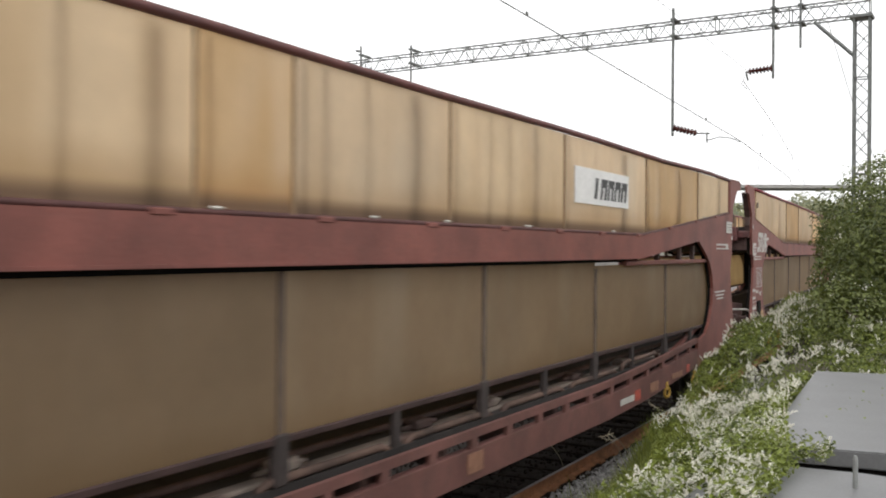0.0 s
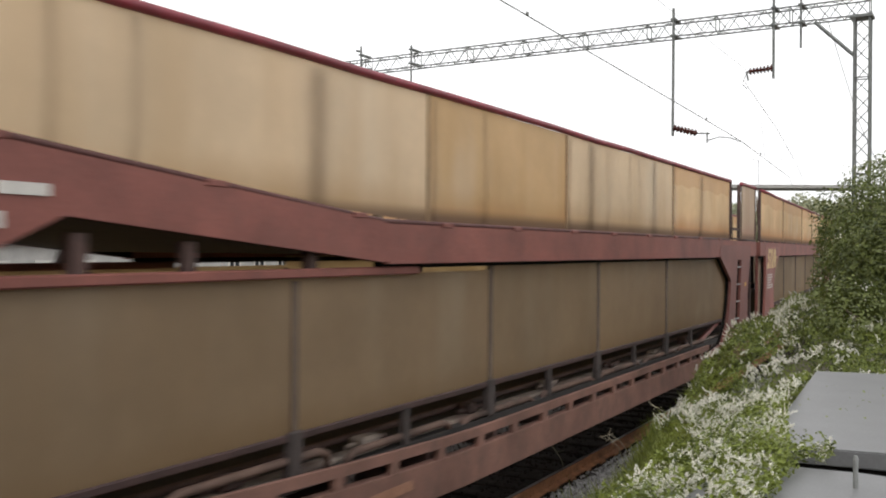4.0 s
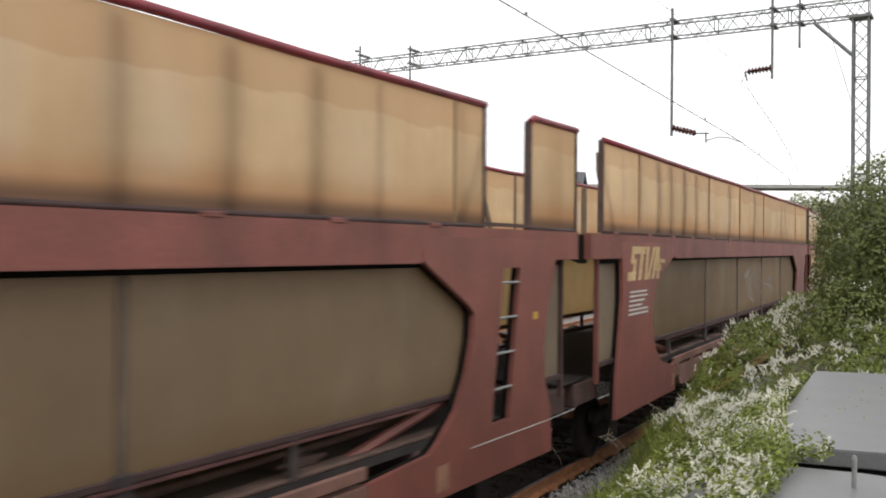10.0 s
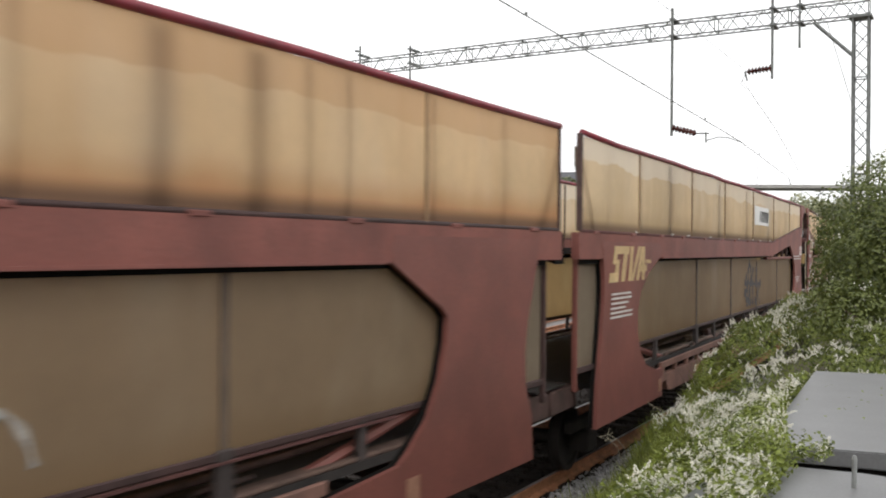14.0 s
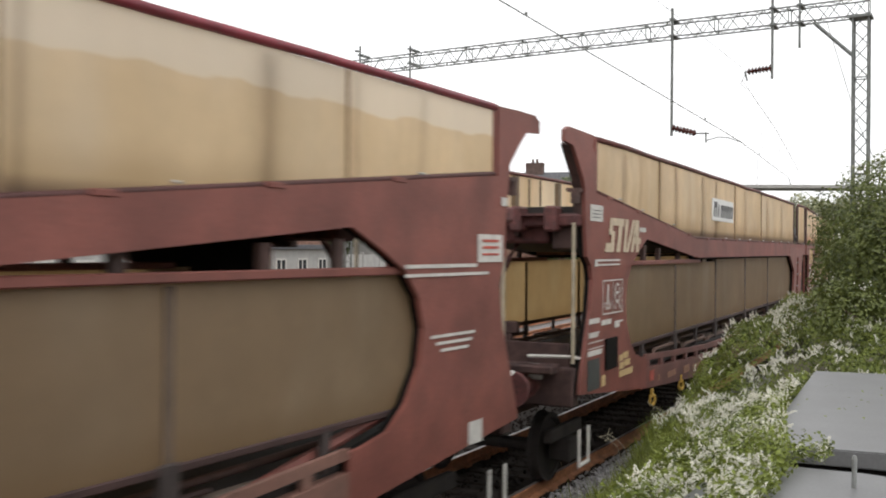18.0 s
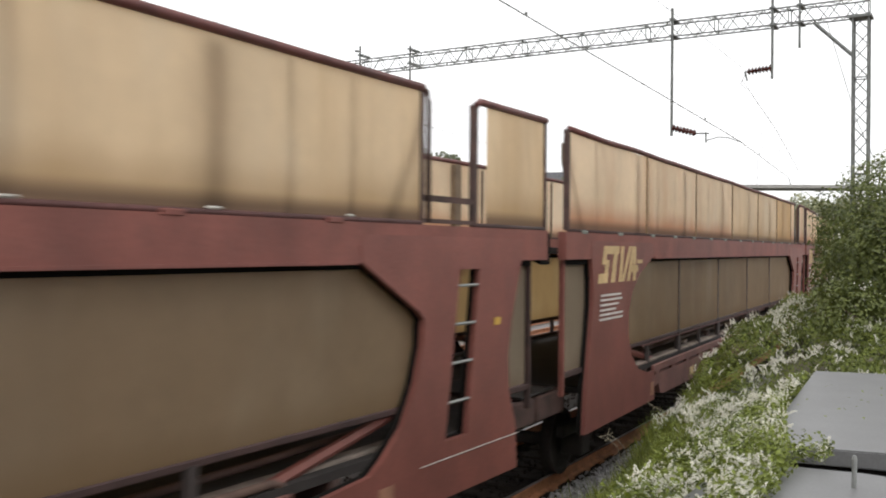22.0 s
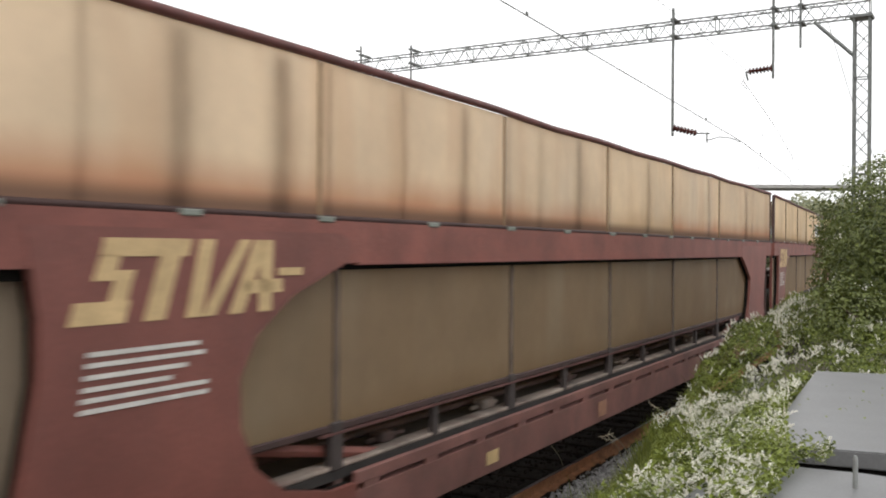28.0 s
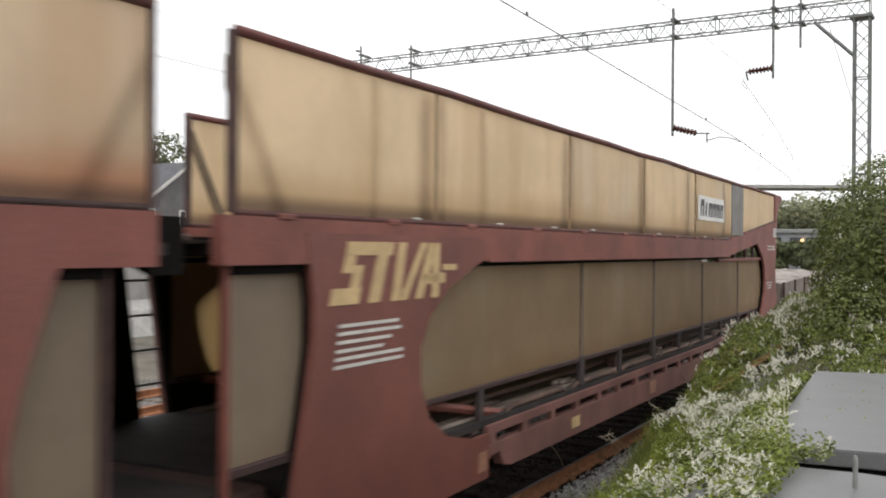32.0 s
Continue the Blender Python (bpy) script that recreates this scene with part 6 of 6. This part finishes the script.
def shrub():
    root = tagged(new("shrub"), "large dark green leafy shrub overgrown with vine beside the mast", "shrub")
    lumps = [(-1.75, 15.6, 2.75, 0.6), (-1.7, 14.6, 2.2, 0.58), (-1.55, 15.2, 3.05, 0.72), (-1.2, 16.0, 3.5, 0.75), (-1.3, 14.3, 2.4, 0.75), (-1.6, 13.2, 1.65, 0.65), (-0.8, 14.4, 2.8, 0.9), (-0.6, 16.4, 3.9, 0.8), (-0.3, 15.5, 3.2, 1.0), (-2.0, 17.0, 2.7, 0.6), (-1.65, 15.3, 1.9, 0.65), (0.3, 15.0, 2.6, 1.2), (0.6, 16.6, 3.8, 1.0), (-1.0, 15.4, 1.9, 1.0)]
    lumps = [(x - 0.1, y, z, r) for x, y, z, r in lumps]
    c = leaf_cloud("crown", lumps, 66000, (0.032, 0.068), M_LEAF2, "", "", 21)
    for key in ("kind", "label", "category"):
        if key in c:
            del c[key]
    c.parent = root
    bm = bmesh.new()
    for k, (x, y, z, r) in enumerate(lumps):
        tube(bm, (-0.9 + 0.05 * k, 15.2, 0.9), (x, y, z + r * 0.3), 0.045, 6, 0.012)
    part("stem", bm, M_BARK, root, "brown woody stems")
    # a few pale blossoms on the shrub
    g = np.random.default_rng(8)
    v = [(0.5, 0, 0), (0, 0.5, 0.1), (-0.5, 0, 0), (0, -0.5, 0.1), (0, 0, 0.5)]
    f = [(0, 1, 4), (1, 2, 4), (2, 3, 4), (3, 0, 4)]
    rows = []
    for _ in range(70):
        x, y, z, r = lumps[g.integers(0, 7)]
        d = g.normal(size=3)
        d[1] = -abs(d[1])
        d /= np.linalg.norm(d)
        for _ in range(6):
            rows.append((x + d[0] * r + g.normal(0, 0.04), y + d[1] * r + g.normal(0, 0.04), z + d[2] * r + g.normal(0, 0.04), g.uniform(0.015, 0.035), *g.uniform(0, 6, 3)))
    scatter_mesh("shrub_blossom", v, f, rows, M_FLOWER, "scattered small white blossom on the shrub", "flowers")


def cabinet(k, lid):
    x0, x1, y0, y1, z = lid
    root = tagged(new("trackside_cabinet"), "flat grey metal trackside cabinet overgrown by vine", "cabinet", group="trackside cabinets")
    root.matrix_basis = Matrix.Translation((0, 7.6, 0)) @ pose(0, 0, 0, 0, 0, 4.4 if k == 0 else 0) @ Matrix.Translation((0, -7.6, 0))
    part("body", boxes((x0 + 0.12, x1 - 0.1, y0 + 0.14, y1 - 0.12, 0.6, z - 0.1), bevel=0.01), M_BOX, root, "dark grey cabinet body")
    # lid: two shallow slopes with a fold, turned-down rim
    bm = bmesh.new()
    xf = x0 + (x1 - x0) * 0.34
    top = [[bm.verts.new((x, y, zz)) for x, zz in ((x0, z - 0.075), (x0 + 0.02, z - 0.01), (xf, z), (x1, z - 0.06))] for y in (y0, y1)]
    low = [[bm.verts.new((x, y, z - 0.1)) for x in (x0, x0 + 0.02, xf, x1)] for y in (y0, y1)]
    for i in range(3):
        bm.faces.new((top[0][i], top[0][i + 1], top[1][i + 1], top[1][i]))
        bm.faces.new((low[0][i + 1], low[0][i], low[1][i], low[1][i + 1]))
        bm.faces.new((top[0][i + 1], top[0][i], low[0][i], low[0][i + 1]))
        bm.faces.new((top[1][i], top[1][i + 1], low[1][i + 1], low[1][i]))
    bm.faces.new((top[0][0], top[1][0], low[1][0], low[0][0]))
    bm.faces.new((top[1][3], top[0][3], low[0][3], low[1][3]))
    bmesh.ops.recalc_face_normals(bm, faces=bm.faces)
    bmesh.ops.bevel(bm, geom=[e for e in bm.edges if e.calc_length() > 0.5], offset=0.008, segments=2, affect="EDGES")
    part("lid", bm, M_LID, root, "pale grey painted steel lid")
    part("rim", boxes((x0 + 0.03, x1 - 0.03, y0 + 0.03, y1 - 0.03, z - 0.13, z - 0.1)), M_BLACK, root)
    return root


M_BOX = mat("dark_cabinet_grey", (0.12, 0.125, 0.13, 1), 0.6, spread=0.15)
for k, lid in enumerate(LIDS):
    cabinet(k, lid)
peg = tagged(new("marker_peg"), "short white marker peg on the cabinet edge", "peg")
part("peg", tubes(((-0.58, 4.85, 1.49), (-0.58, 4.85, 1.63), 0.012, 10)), M_GREY, peg)
part("peg_cap", tubes(((-0.58, 4.85, 1.63), (-0.58, 4.85, 1.65), 0.014, 10, 0.008)), M_GREY, peg)
vines()
shrub()

# ---- beyond the tracks ----
def far_wall():
    root = tagged(new("boundary_wall"), "pale grey concrete panel wall beyond the tracks", "wall", kind="structure")
    bay = boxes((-0.06, 0.06, 0, 3.0, -0.75, 2.15))
    me = bpy.data.meshes.new("wall_panel")
    bay.to_mesh(me)
    bay.free()
    me.materials.append(M_WALLW)
    po = boxes((-0.12, 0.12, -0.1, 0.1, -0.75, 2.3), bevel=0.02)
    mp = bpy.data.meshes.new("wall_post")
    po.to_mesh(mp)
    po.free()
    mp.materials.append(M_CONC)
    for k in range(36):
        m = line_pose(-6 + k * 3.0 * 0.93, -29.5)
        share("wall_panel", me, root, m)
        share("wall_post", mp, root, m)
    # platform strips in front of the wall
    tagged(strip("platform", -27.6, -22.8, -0.72, 0.25, -10, 110, 3.0, M_CONC), "pale grey concrete platform beyond the tracks", "platform", kind="structure")


def window(parent, x, y, z, w, h, nx):
    """A framed window on a wall whose outside looks along nx in x."""
    fr = part("window", boxes((x - 0.03, x + 0.05 * nx + 0.001, y - w / 2, y - w / 2 + 0.1, z, z + h), (x - 0.03, x + 0.05 * nx + 0.001, y + w / 2 - 0.1, y + w / 2, z, z + h), (x - 0.03, x + 0.05 * nx + 0.001, y - w / 2 + 0.1, y + w / 2 - 0.1, z, z + 0.1), (x - 0.03, x + 0.05 * nx + 0.001, y - w / 2 + 0.1, y + w / 2 - 0.1, z + h - 0.1, z + h), (x - 0.03, x + 0.04 * nx + 0.001, y - 0.04, y + 0.04, z + 0.1, z + h - 0.1)), M_WHITE, parent, "white window frame")
    part("pane", boxes((x - 0.02, x + 0.015 * nx, y - w / 2 + 0.1, y + w / 2 - 0.1, z + 0.1, z + h - 0.1)), M_GLASSY, fr)


def house(x, y, turn, w, d, eaves, ridge, wall, label, chimney=1.0, gable_trim=False, floors=2, eaves_on=False):
    root = tagged(new("house"), label, "house", group="houses beyond the tracks")
    root.matrix_basis = pose(x, y, -0.4, 0, 0, turn)
    out = [(-w / 2, -0.35), (w / 2, -0.35), (w / 2, eaves), (0, ridge), (-w / 2, eaves)]
    quarter = pose(0, 0, 0, 0, 0, 90)

    def put(name, bm, material, label=""):
        if eaves_on:
            bmesh.ops.transform(bm, matrix=quarter, verts=bm.verts)
        return part(name, bm, material, root, label)

    put("wall", plate(out, -d / 2, d / 2), wall)
    for s in (-1, 1):
        o = 0.35
        rp = [(s * (w / 2 + o), eaves - o * (ridge - eaves) / (w / 2)), (0, ridge + 0.02), (0, ridge + 0.2), (s * (w / 2 + o), eaves + 0.18 - o * (ridge - eaves) / (w / 2))]
        put("roof", plate(rp, -d / 2 - 0.3, d / 2 + 0.3), M_ROOF, "grey slate roof slope")
        if gable_trim:
            part("bargeboard", plate([(a, b - 0.02) for a, b in rp], d / 2 + 0.3, d / 2 + 0.36), M_WHITE, root, "white bargeboard")
    if chimney:
        c = part("chimney", boxes((-0.4 * chimney, 0.4 * chimney, -0.35, 0.35, ridge - 0.8, ridge + 1.1), (-0.42 * chimney, 0.42 * chimney, -0.38, 0.38, ridge + 0.9, ridge + 0.98), bevel=0.02), M_SOOT, root, "brick chimney stack")
        for k in (-0.2, 0.2):
            part("chimney_pot", tubes(((k, 0, ridge + 1.1), (k, 0, ridge + 1.45), 0.13, 10, 0.1)), M_SOOT, c)
    for fl in range(floors):
        front, wide = (w / 2, d) if eaves_on else (d / 2, w)
        for k in range(max(1, int(wide // 2.6))):
            yy = -wide / 2 + wide * (k + 0.5) / max(1, int(wide // 2.6))
            window(root, front, yy, 1.0 + fl * 2.6, 1.1, 1.3, 1)
    return root


def tree(x, y, z0, h, r, seed, label, n=9500, leaf=(0.2, 0.42), leaves=None):
    g = np.random.default_rng(seed)
    root = tagged(new("tree"), label, "tree", group="trees beyond the tracks")
    bm = tubes(((x, y, z0), (x, y, z0 + h * 0.55), 0.22, 8, 0.12))
    lumps = []
    for k in range(15):
        a, b = g.uniform(0, 6.28), g.uniform(0.25, 0.75) * r
        p = (x + math.cos(a) * b, y + math.sin(a) * b, z0 + h * g.uniform(0.3, 0.86), r * g.uniform(0.32, 0.5))
        lumps.append(p)
        tube(bm, (x, y, z0 + h * 0.35), p[:3], 0.09, 5, 0.02)
    part("trunk", bm, M_BARK, root, "brown trunk and limbs")
    c = leaf_cloud("crown", lumps, n, leaf, leaves or M_LEAF3, "", "", seed + 50)
    for key in ("kind", "label", "category"):
        if key in c:
            del c[key]
    c.parent = root


def road_bridge():
    root = tagged(new("road_bridge"), "grey concrete road bridge far across the railway", "bridge")
    bm = bmesh.new()
    rows = []
    for k in range(25):
        x = -90 + k * 5.0
        y = 158 + (x + 30) * 0.55
        z = 12.15 + 0.5 * math.cos((x + 15) / 60)
        rows.append([bm.verts.new(p) for p in ((x, y - 4, z - 0.35), (x, y - 4, z + 0.15), (x, y + 4, z + 0.15), (x, y + 4, z - 0.35))])
    for a, b in zip(rows, rows[1:]):
        for i in range(4):
            bm.faces.new((a[i], a[(i + 1) % 4], b[(i + 1) % 4], b[i]))
    bmesh.ops.recalc_face_normals(bm, faces=bm.faces)
    part("deck", bm, M_CONC, root, "grey concrete bridge deck")
    for x in (-75, -48, -8, 18):
        y = 158 + (x + 30) * 0.55
        part("pier", tubes(((x, y, -0.75), (x, y, 11.7), 0.9, 12)), M_CONC, root)
    for x in (-32.5, -52, -10):
        y = 158 + (x + 30) * 0.55
        part("lamp_post", tubes(((x, y - 3.5, 12.4), (x, y - 3.5, 16.6), 0.035, 6), ((x, y - 3.5, 16.6), (x - 1.0, y - 3.5, 16.7), 0.03, 6)), M_MAST, root)


M_LAMP = bpy.data.materials.new("orange_lamp")
M_LAMP.use_nodes = True
M_LAMP.node_tree.nodes["Principled BSDF"].inputs["Emission Color"].default_value = (1.0, 0.45, 0.08, 1)
M_LAMP.node_tree.nodes["Principled BSDF"].inputs["Emission Strength"].default_value = 3.0


def depot():
    root = tagged(new("depot_building"), "pale grey depot building with an orange lamp below the bridge", "building")
    root.matrix_basis = pose(-25.5, 152, -0.4, 0, 0, 10)
    part("wall", boxes((-6, 6, -4, 4, -0.35, 5.6), bevel=0.05), M_DEPOT, root, "pale grey sheeted wall")
    part("roof", boxes((-6.4, 6.4, -4.4, 4.4, 5.6, 6.2), bevel=0.1), M_GREY, root, "grey sheet roof")
    for k in range(4):
        part("window", boxes((-4.8 + k * 2.8, -3.2 + k * 2.8, -4.06, -3.98, 3.9, 5.0)), M_GLASSY, root)
    part("lamp", boxes((-0.5, -0.1, -4.5, -4.05, 4.3, 4.75), bevel=0.05), M_LAMP, root, "orange glowing lamp")


def hut(x, y, turn, w, d, h, label):
    root = tagged(new("station_building"), label, "building")
    root.matrix_basis = pose(x, y, -0.4, 0, 0, turn)
    part("wall", boxes((-d / 2, d / 2, -w / 2, w / 2, -0.35, h), bevel=0.02), M_WALLW, root, "pale grey rendered wall")
    part("roof", boxes((-d / 2 - 0.3, d / 2 + 0.3, -w / 2 - 0.3, w / 2 + 0.3, h, h + 0.25), bevel=0.03), M_ROOF, root, "flat grey roof slab")
    for k in range(int(w // 2)):
        window(root, d / 2, -w / 2 + 1.0 + k * 2.0, 1.2, 0.95, 1.25, 1)


def shade_wall():
    """Plain unseen wall, added behind the camera to dim light on the left."""
    tagged(part("shade_wall_east", boxes((3.2, 3.6, -26, 1.5, 0.3, 4.4), bevel=0.02), M_BRICK), "plain unseen brick wall added behind the camera to block light", "wall", kind="structure")


def weeds():
    """Bright rank grass beyond the far track."""
    g = np.random.default_rng(23)
    v = [(-0.03, 0, 0), (0.03, 0, 0), (0.045, 0.05, 0.5), (-0.01, 0.06, 0.5), (0.06, 0.3, 0.9)]
    f = [(0, 1, 2, 3), (3, 2, 4)]
    rows = []
    for _ in range(9000):
        q = on_line(g.uniform(33, 58), g.uniform(-15.5, -11.9))
        if noise.noise((q.x * 0.5, q.y * 0.5, 2)) > -0.25:
            rows.append((q.x, q.y, ground_z(q.x, q.y) - 0.03, g.uniform(0.2, 0.5), g.normal(0, 0.45), g.normal(0, 0.45), g.uniform(0, 6.28)))
    scatter_mesh("rank_grass", v, f, rows, M_WEED, "bright green rank grass beyond the far track", "grass")


M_WEED = leaf_mat("rank_grass_blade", (0.2, 0.27, 0.06), 0.4, 0.35)
# leaf colour paled to carry the haze of distance
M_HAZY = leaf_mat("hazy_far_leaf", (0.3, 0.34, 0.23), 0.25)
M_GREYWALL = mat("grey_render", (0.17, 0.16, 0.16, 1), 0.9, spread=0.12, scale=1.5)
M_DEPOT = mat("depot_sheeting", (0.3, 0.31, 0.32, 1), 0.7, spread=0.15, scale=1.0)
shade_wall()
far_wall()
weeds()
hut(-32.6, 21.0, 4, 13, 4, 3.0, "low pale grey building with white-framed windows")
hut(-33.5, 38.0, 6, 10, 4, 2.9, "low pale grey building with white-framed windows")
house(-41.0, 36.5, 8, 9, 8, 4.6, 7.2, M_GREYWALL, "grey rendered house with a slate gable roof", gable_trim=True)
house(-40.5, 24.0, 4, 8, 14, 5.4, 7.4, M_BRICK, "red brick house with white windows under a long slate roof", eaves_on=True)
house(-45, 50, 10, 9, 9, 5.5, 8.2, M_BRICK, "brick house with a grey slate roof")
house(-38.4, 84, 14, 7.5, 9, 7.4, 10.1, M_BRICK, "brick house with a broad tall chimney", chimney=2.1)
house(-35, 95, 14, 9, 9, 5.6, 8.0, M_WALLW, "pale rendered house with a brick chimney")
house(-44, 70, 12, 9, 9, 5.2, 7.6, M_WALLW, "pale rendered house with a slate roof")
for k, (x, y, h, r) in enumerate(((-55, 49.5, 11.2, 4.2), (-39, 66, 11.6, 3.0), (-46, 61, 10.4, 3.2), (-60, 40, 10, 4.5), (-33, 78, 9.8, 3.0))):
    tree(x, y, -0.7, h, r, 60 + k, "broad green leafy tree behind the houses")
for k, (x, y, h, r) in enumerate(((-29, 172, 12.5, 6), (-20, 170, 12.2, 6), (-36, 174, 12.0, 6), (-14, 166, 12.0, 6), (-9, 150, 11.5, 6), (-44, 172, 11.5, 6), (-29.5, 140, 5.4, 3.2), (-25.5, 139, 4.4, 2.6), (-21.5, 138, 5.0, 3.0), (-34, 141, 5.6, 3.2), (-24, 176, 12.0, 6))):
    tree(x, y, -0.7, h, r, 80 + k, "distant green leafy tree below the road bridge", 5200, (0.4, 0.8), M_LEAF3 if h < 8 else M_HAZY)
def far_woods():
    g = np.random.default_rng(77)
    lumps = []
    for k in range(70):
        a = -0.95 + 1.9 * k / 70
        d = g.uniform(230, 330)
        lumps.append((-40 + d * math.sin(a), d * math.cos(a), g.uniform(1, 5), g.uniform(7, 11)))
    v, f = leaf_shapes()
    rows = []
    for x, y, z, r in lumps:
        for _ in range(420):
            d = g.normal(size=3)
            d /= np.linalg.norm(d)
            rows.append((x + d[0] * r, y + d[1] * r, z + abs(d[2]) * r * g.uniform(0.8, 1.05), g.uniform(1.2, 2.4), *g.uniform(0, 6.28, 3)))
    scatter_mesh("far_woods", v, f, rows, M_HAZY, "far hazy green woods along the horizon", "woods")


far_woods()
road_bridge()
depot()


def open_wagon():
    root = tagged(new("open_wagon"), "low-sided brown-grey open wagon with a pale load", "railway wagon", group="car carrier train")
    part("deck", boxes((-1.36, 1.36, 0.6, 18.6, 1.1, 1.2), bevel=0.01), M_STEEL_DARK, root)
    for s in (-1, 1):
        for k in range(6):
            y0 = 0.62 + k * 3.0
            b = part("side_board", boxes((s * 1.4 - 0.03, s * 1.4 + 0.03, y0, y0 + 2.96, 1.2, 1.78), bevel=0.01), M_FLATSILL, root)
            part("board_post", boxes((s * 1.45 - 0.025, s * 1.45 + 0.025, y0 - 0.03, y0 + 0.07, 1.0, 1.8)), M_STEEL_DARK, b)
        part("side_sill", boxes((s * 1.42 - 0.04, s * 1.42 + 0.04, 0.6, 18.6, 0.75, 1.18), bevel=0.01), M_FLATSILL, root)
        part("buffer", tubes(((s * 0.875, 0.6, 1.05), (s * 0.875, 0.1, 1.05), 0.1, 12), ((s * 0.875, 0.1, 1.05), (s * 0.875, 0.02, 1.05), 0.2, 16)), M_STEEL_DARK, root)
    for y in (0.6, 18.6):
        part("end_board", boxes((-1.36, 1.36, y - 0.03, y + 0.03, 1.2, 1.78), bevel=0.01), M_FLATSILL, root)
    bm = bmesh.new()
    n, m = 10, 60
    grid = [[bm.verts.new((-1.34 + 2.68 * i / n, 0.66 + 17.9 * j / m, 1.7 + 0.12 * noise.noise((i * 0.7, j * 0.5, 2)) + 0.12 * math.sin(math.pi * i / n))) for j in range(m + 1)] for i in range(n + 1)]
    for i in range(n):
        for j in range(m):
            bm.faces.new((grid[i][j], grid[i + 1][j], grid[i + 1][j + 1], grid[i][j + 1]))
    part("load", bm, M_FLATDECK, root, "pale grey loose load")
    part("head_stock", boxes((-1.4, 1.4, 0.5, 0.57, 0.7, 1.2), bevel=0.01), M_STEEL_DARK, root)
    part("centre_sill", boxes((-0.4, 0.4, 0.7, 18.5, 0.55, 1.1)), M_STEEL_DARK, root)
    for u in (2.5, 4.3, 14.9, 16.7):
        wheelset(root, u)
    return root


M_FLATDECK = mat("pale_load", (0.34, 0.3, 0.27, 1), 0.9, spread=0.3, scale=1.2)
M_FLATSILL = mat("wagon_boards", (0.2, 0.165, 0.14, 1), 0.85, spread=0.25, scale=1.5)
UNITS.append(open_wagon())
JOINTS.append(JOINTS[-1] + 19.2)


# ---- what moves ----
# speed of the train in metres a second, at times in seconds
SPEED = [(0.0, 4.745), (2.0, 4.964), (4.0, 5.156), (6.0, 5.315), (8.0, 5.454), (10.0, 5.496), (12.0, 5.425), (14.0, 5.37), (16.0, 5.372), (18.0, 5.395), (20.0, 5.389), (22.0, 5.195), (24.0, 4.889), (26.0, 4.632), (28.0, 4.589), (30.0, 4.762), (32.0, 5.057)]
START = 0.218


def run_at(t):
    """Metres that the train has gone by t seconds."""
    gone = START
    for (ta, va), (tb, vb) in zip(SPEED, SPEED[1:]):
        if t <= ta:
            break
        d = min(t, tb) - ta
        gone += va * d + (vb - va) / (tb - ta) * d * d / 2
    return gone


def unit_pose(front, rear):
    a, b = on_line(front, -1.41), on_line(rear, -1.41)
    d = b - a
    return Matrix.Translation(a) @ pose(0, 0, 0, 0, 0, math.degrees(math.atan2(-d.x, d.y)))


def motions():
    times = [k * 0.5 for k in range(65)]
    for i, u in enumerate(UNITS):
        walk(u, [(t, unit_pose(JOINTS[i] - run_at(t), JOINTS[i + 1] - run_at(t))) for t in times])


motions()
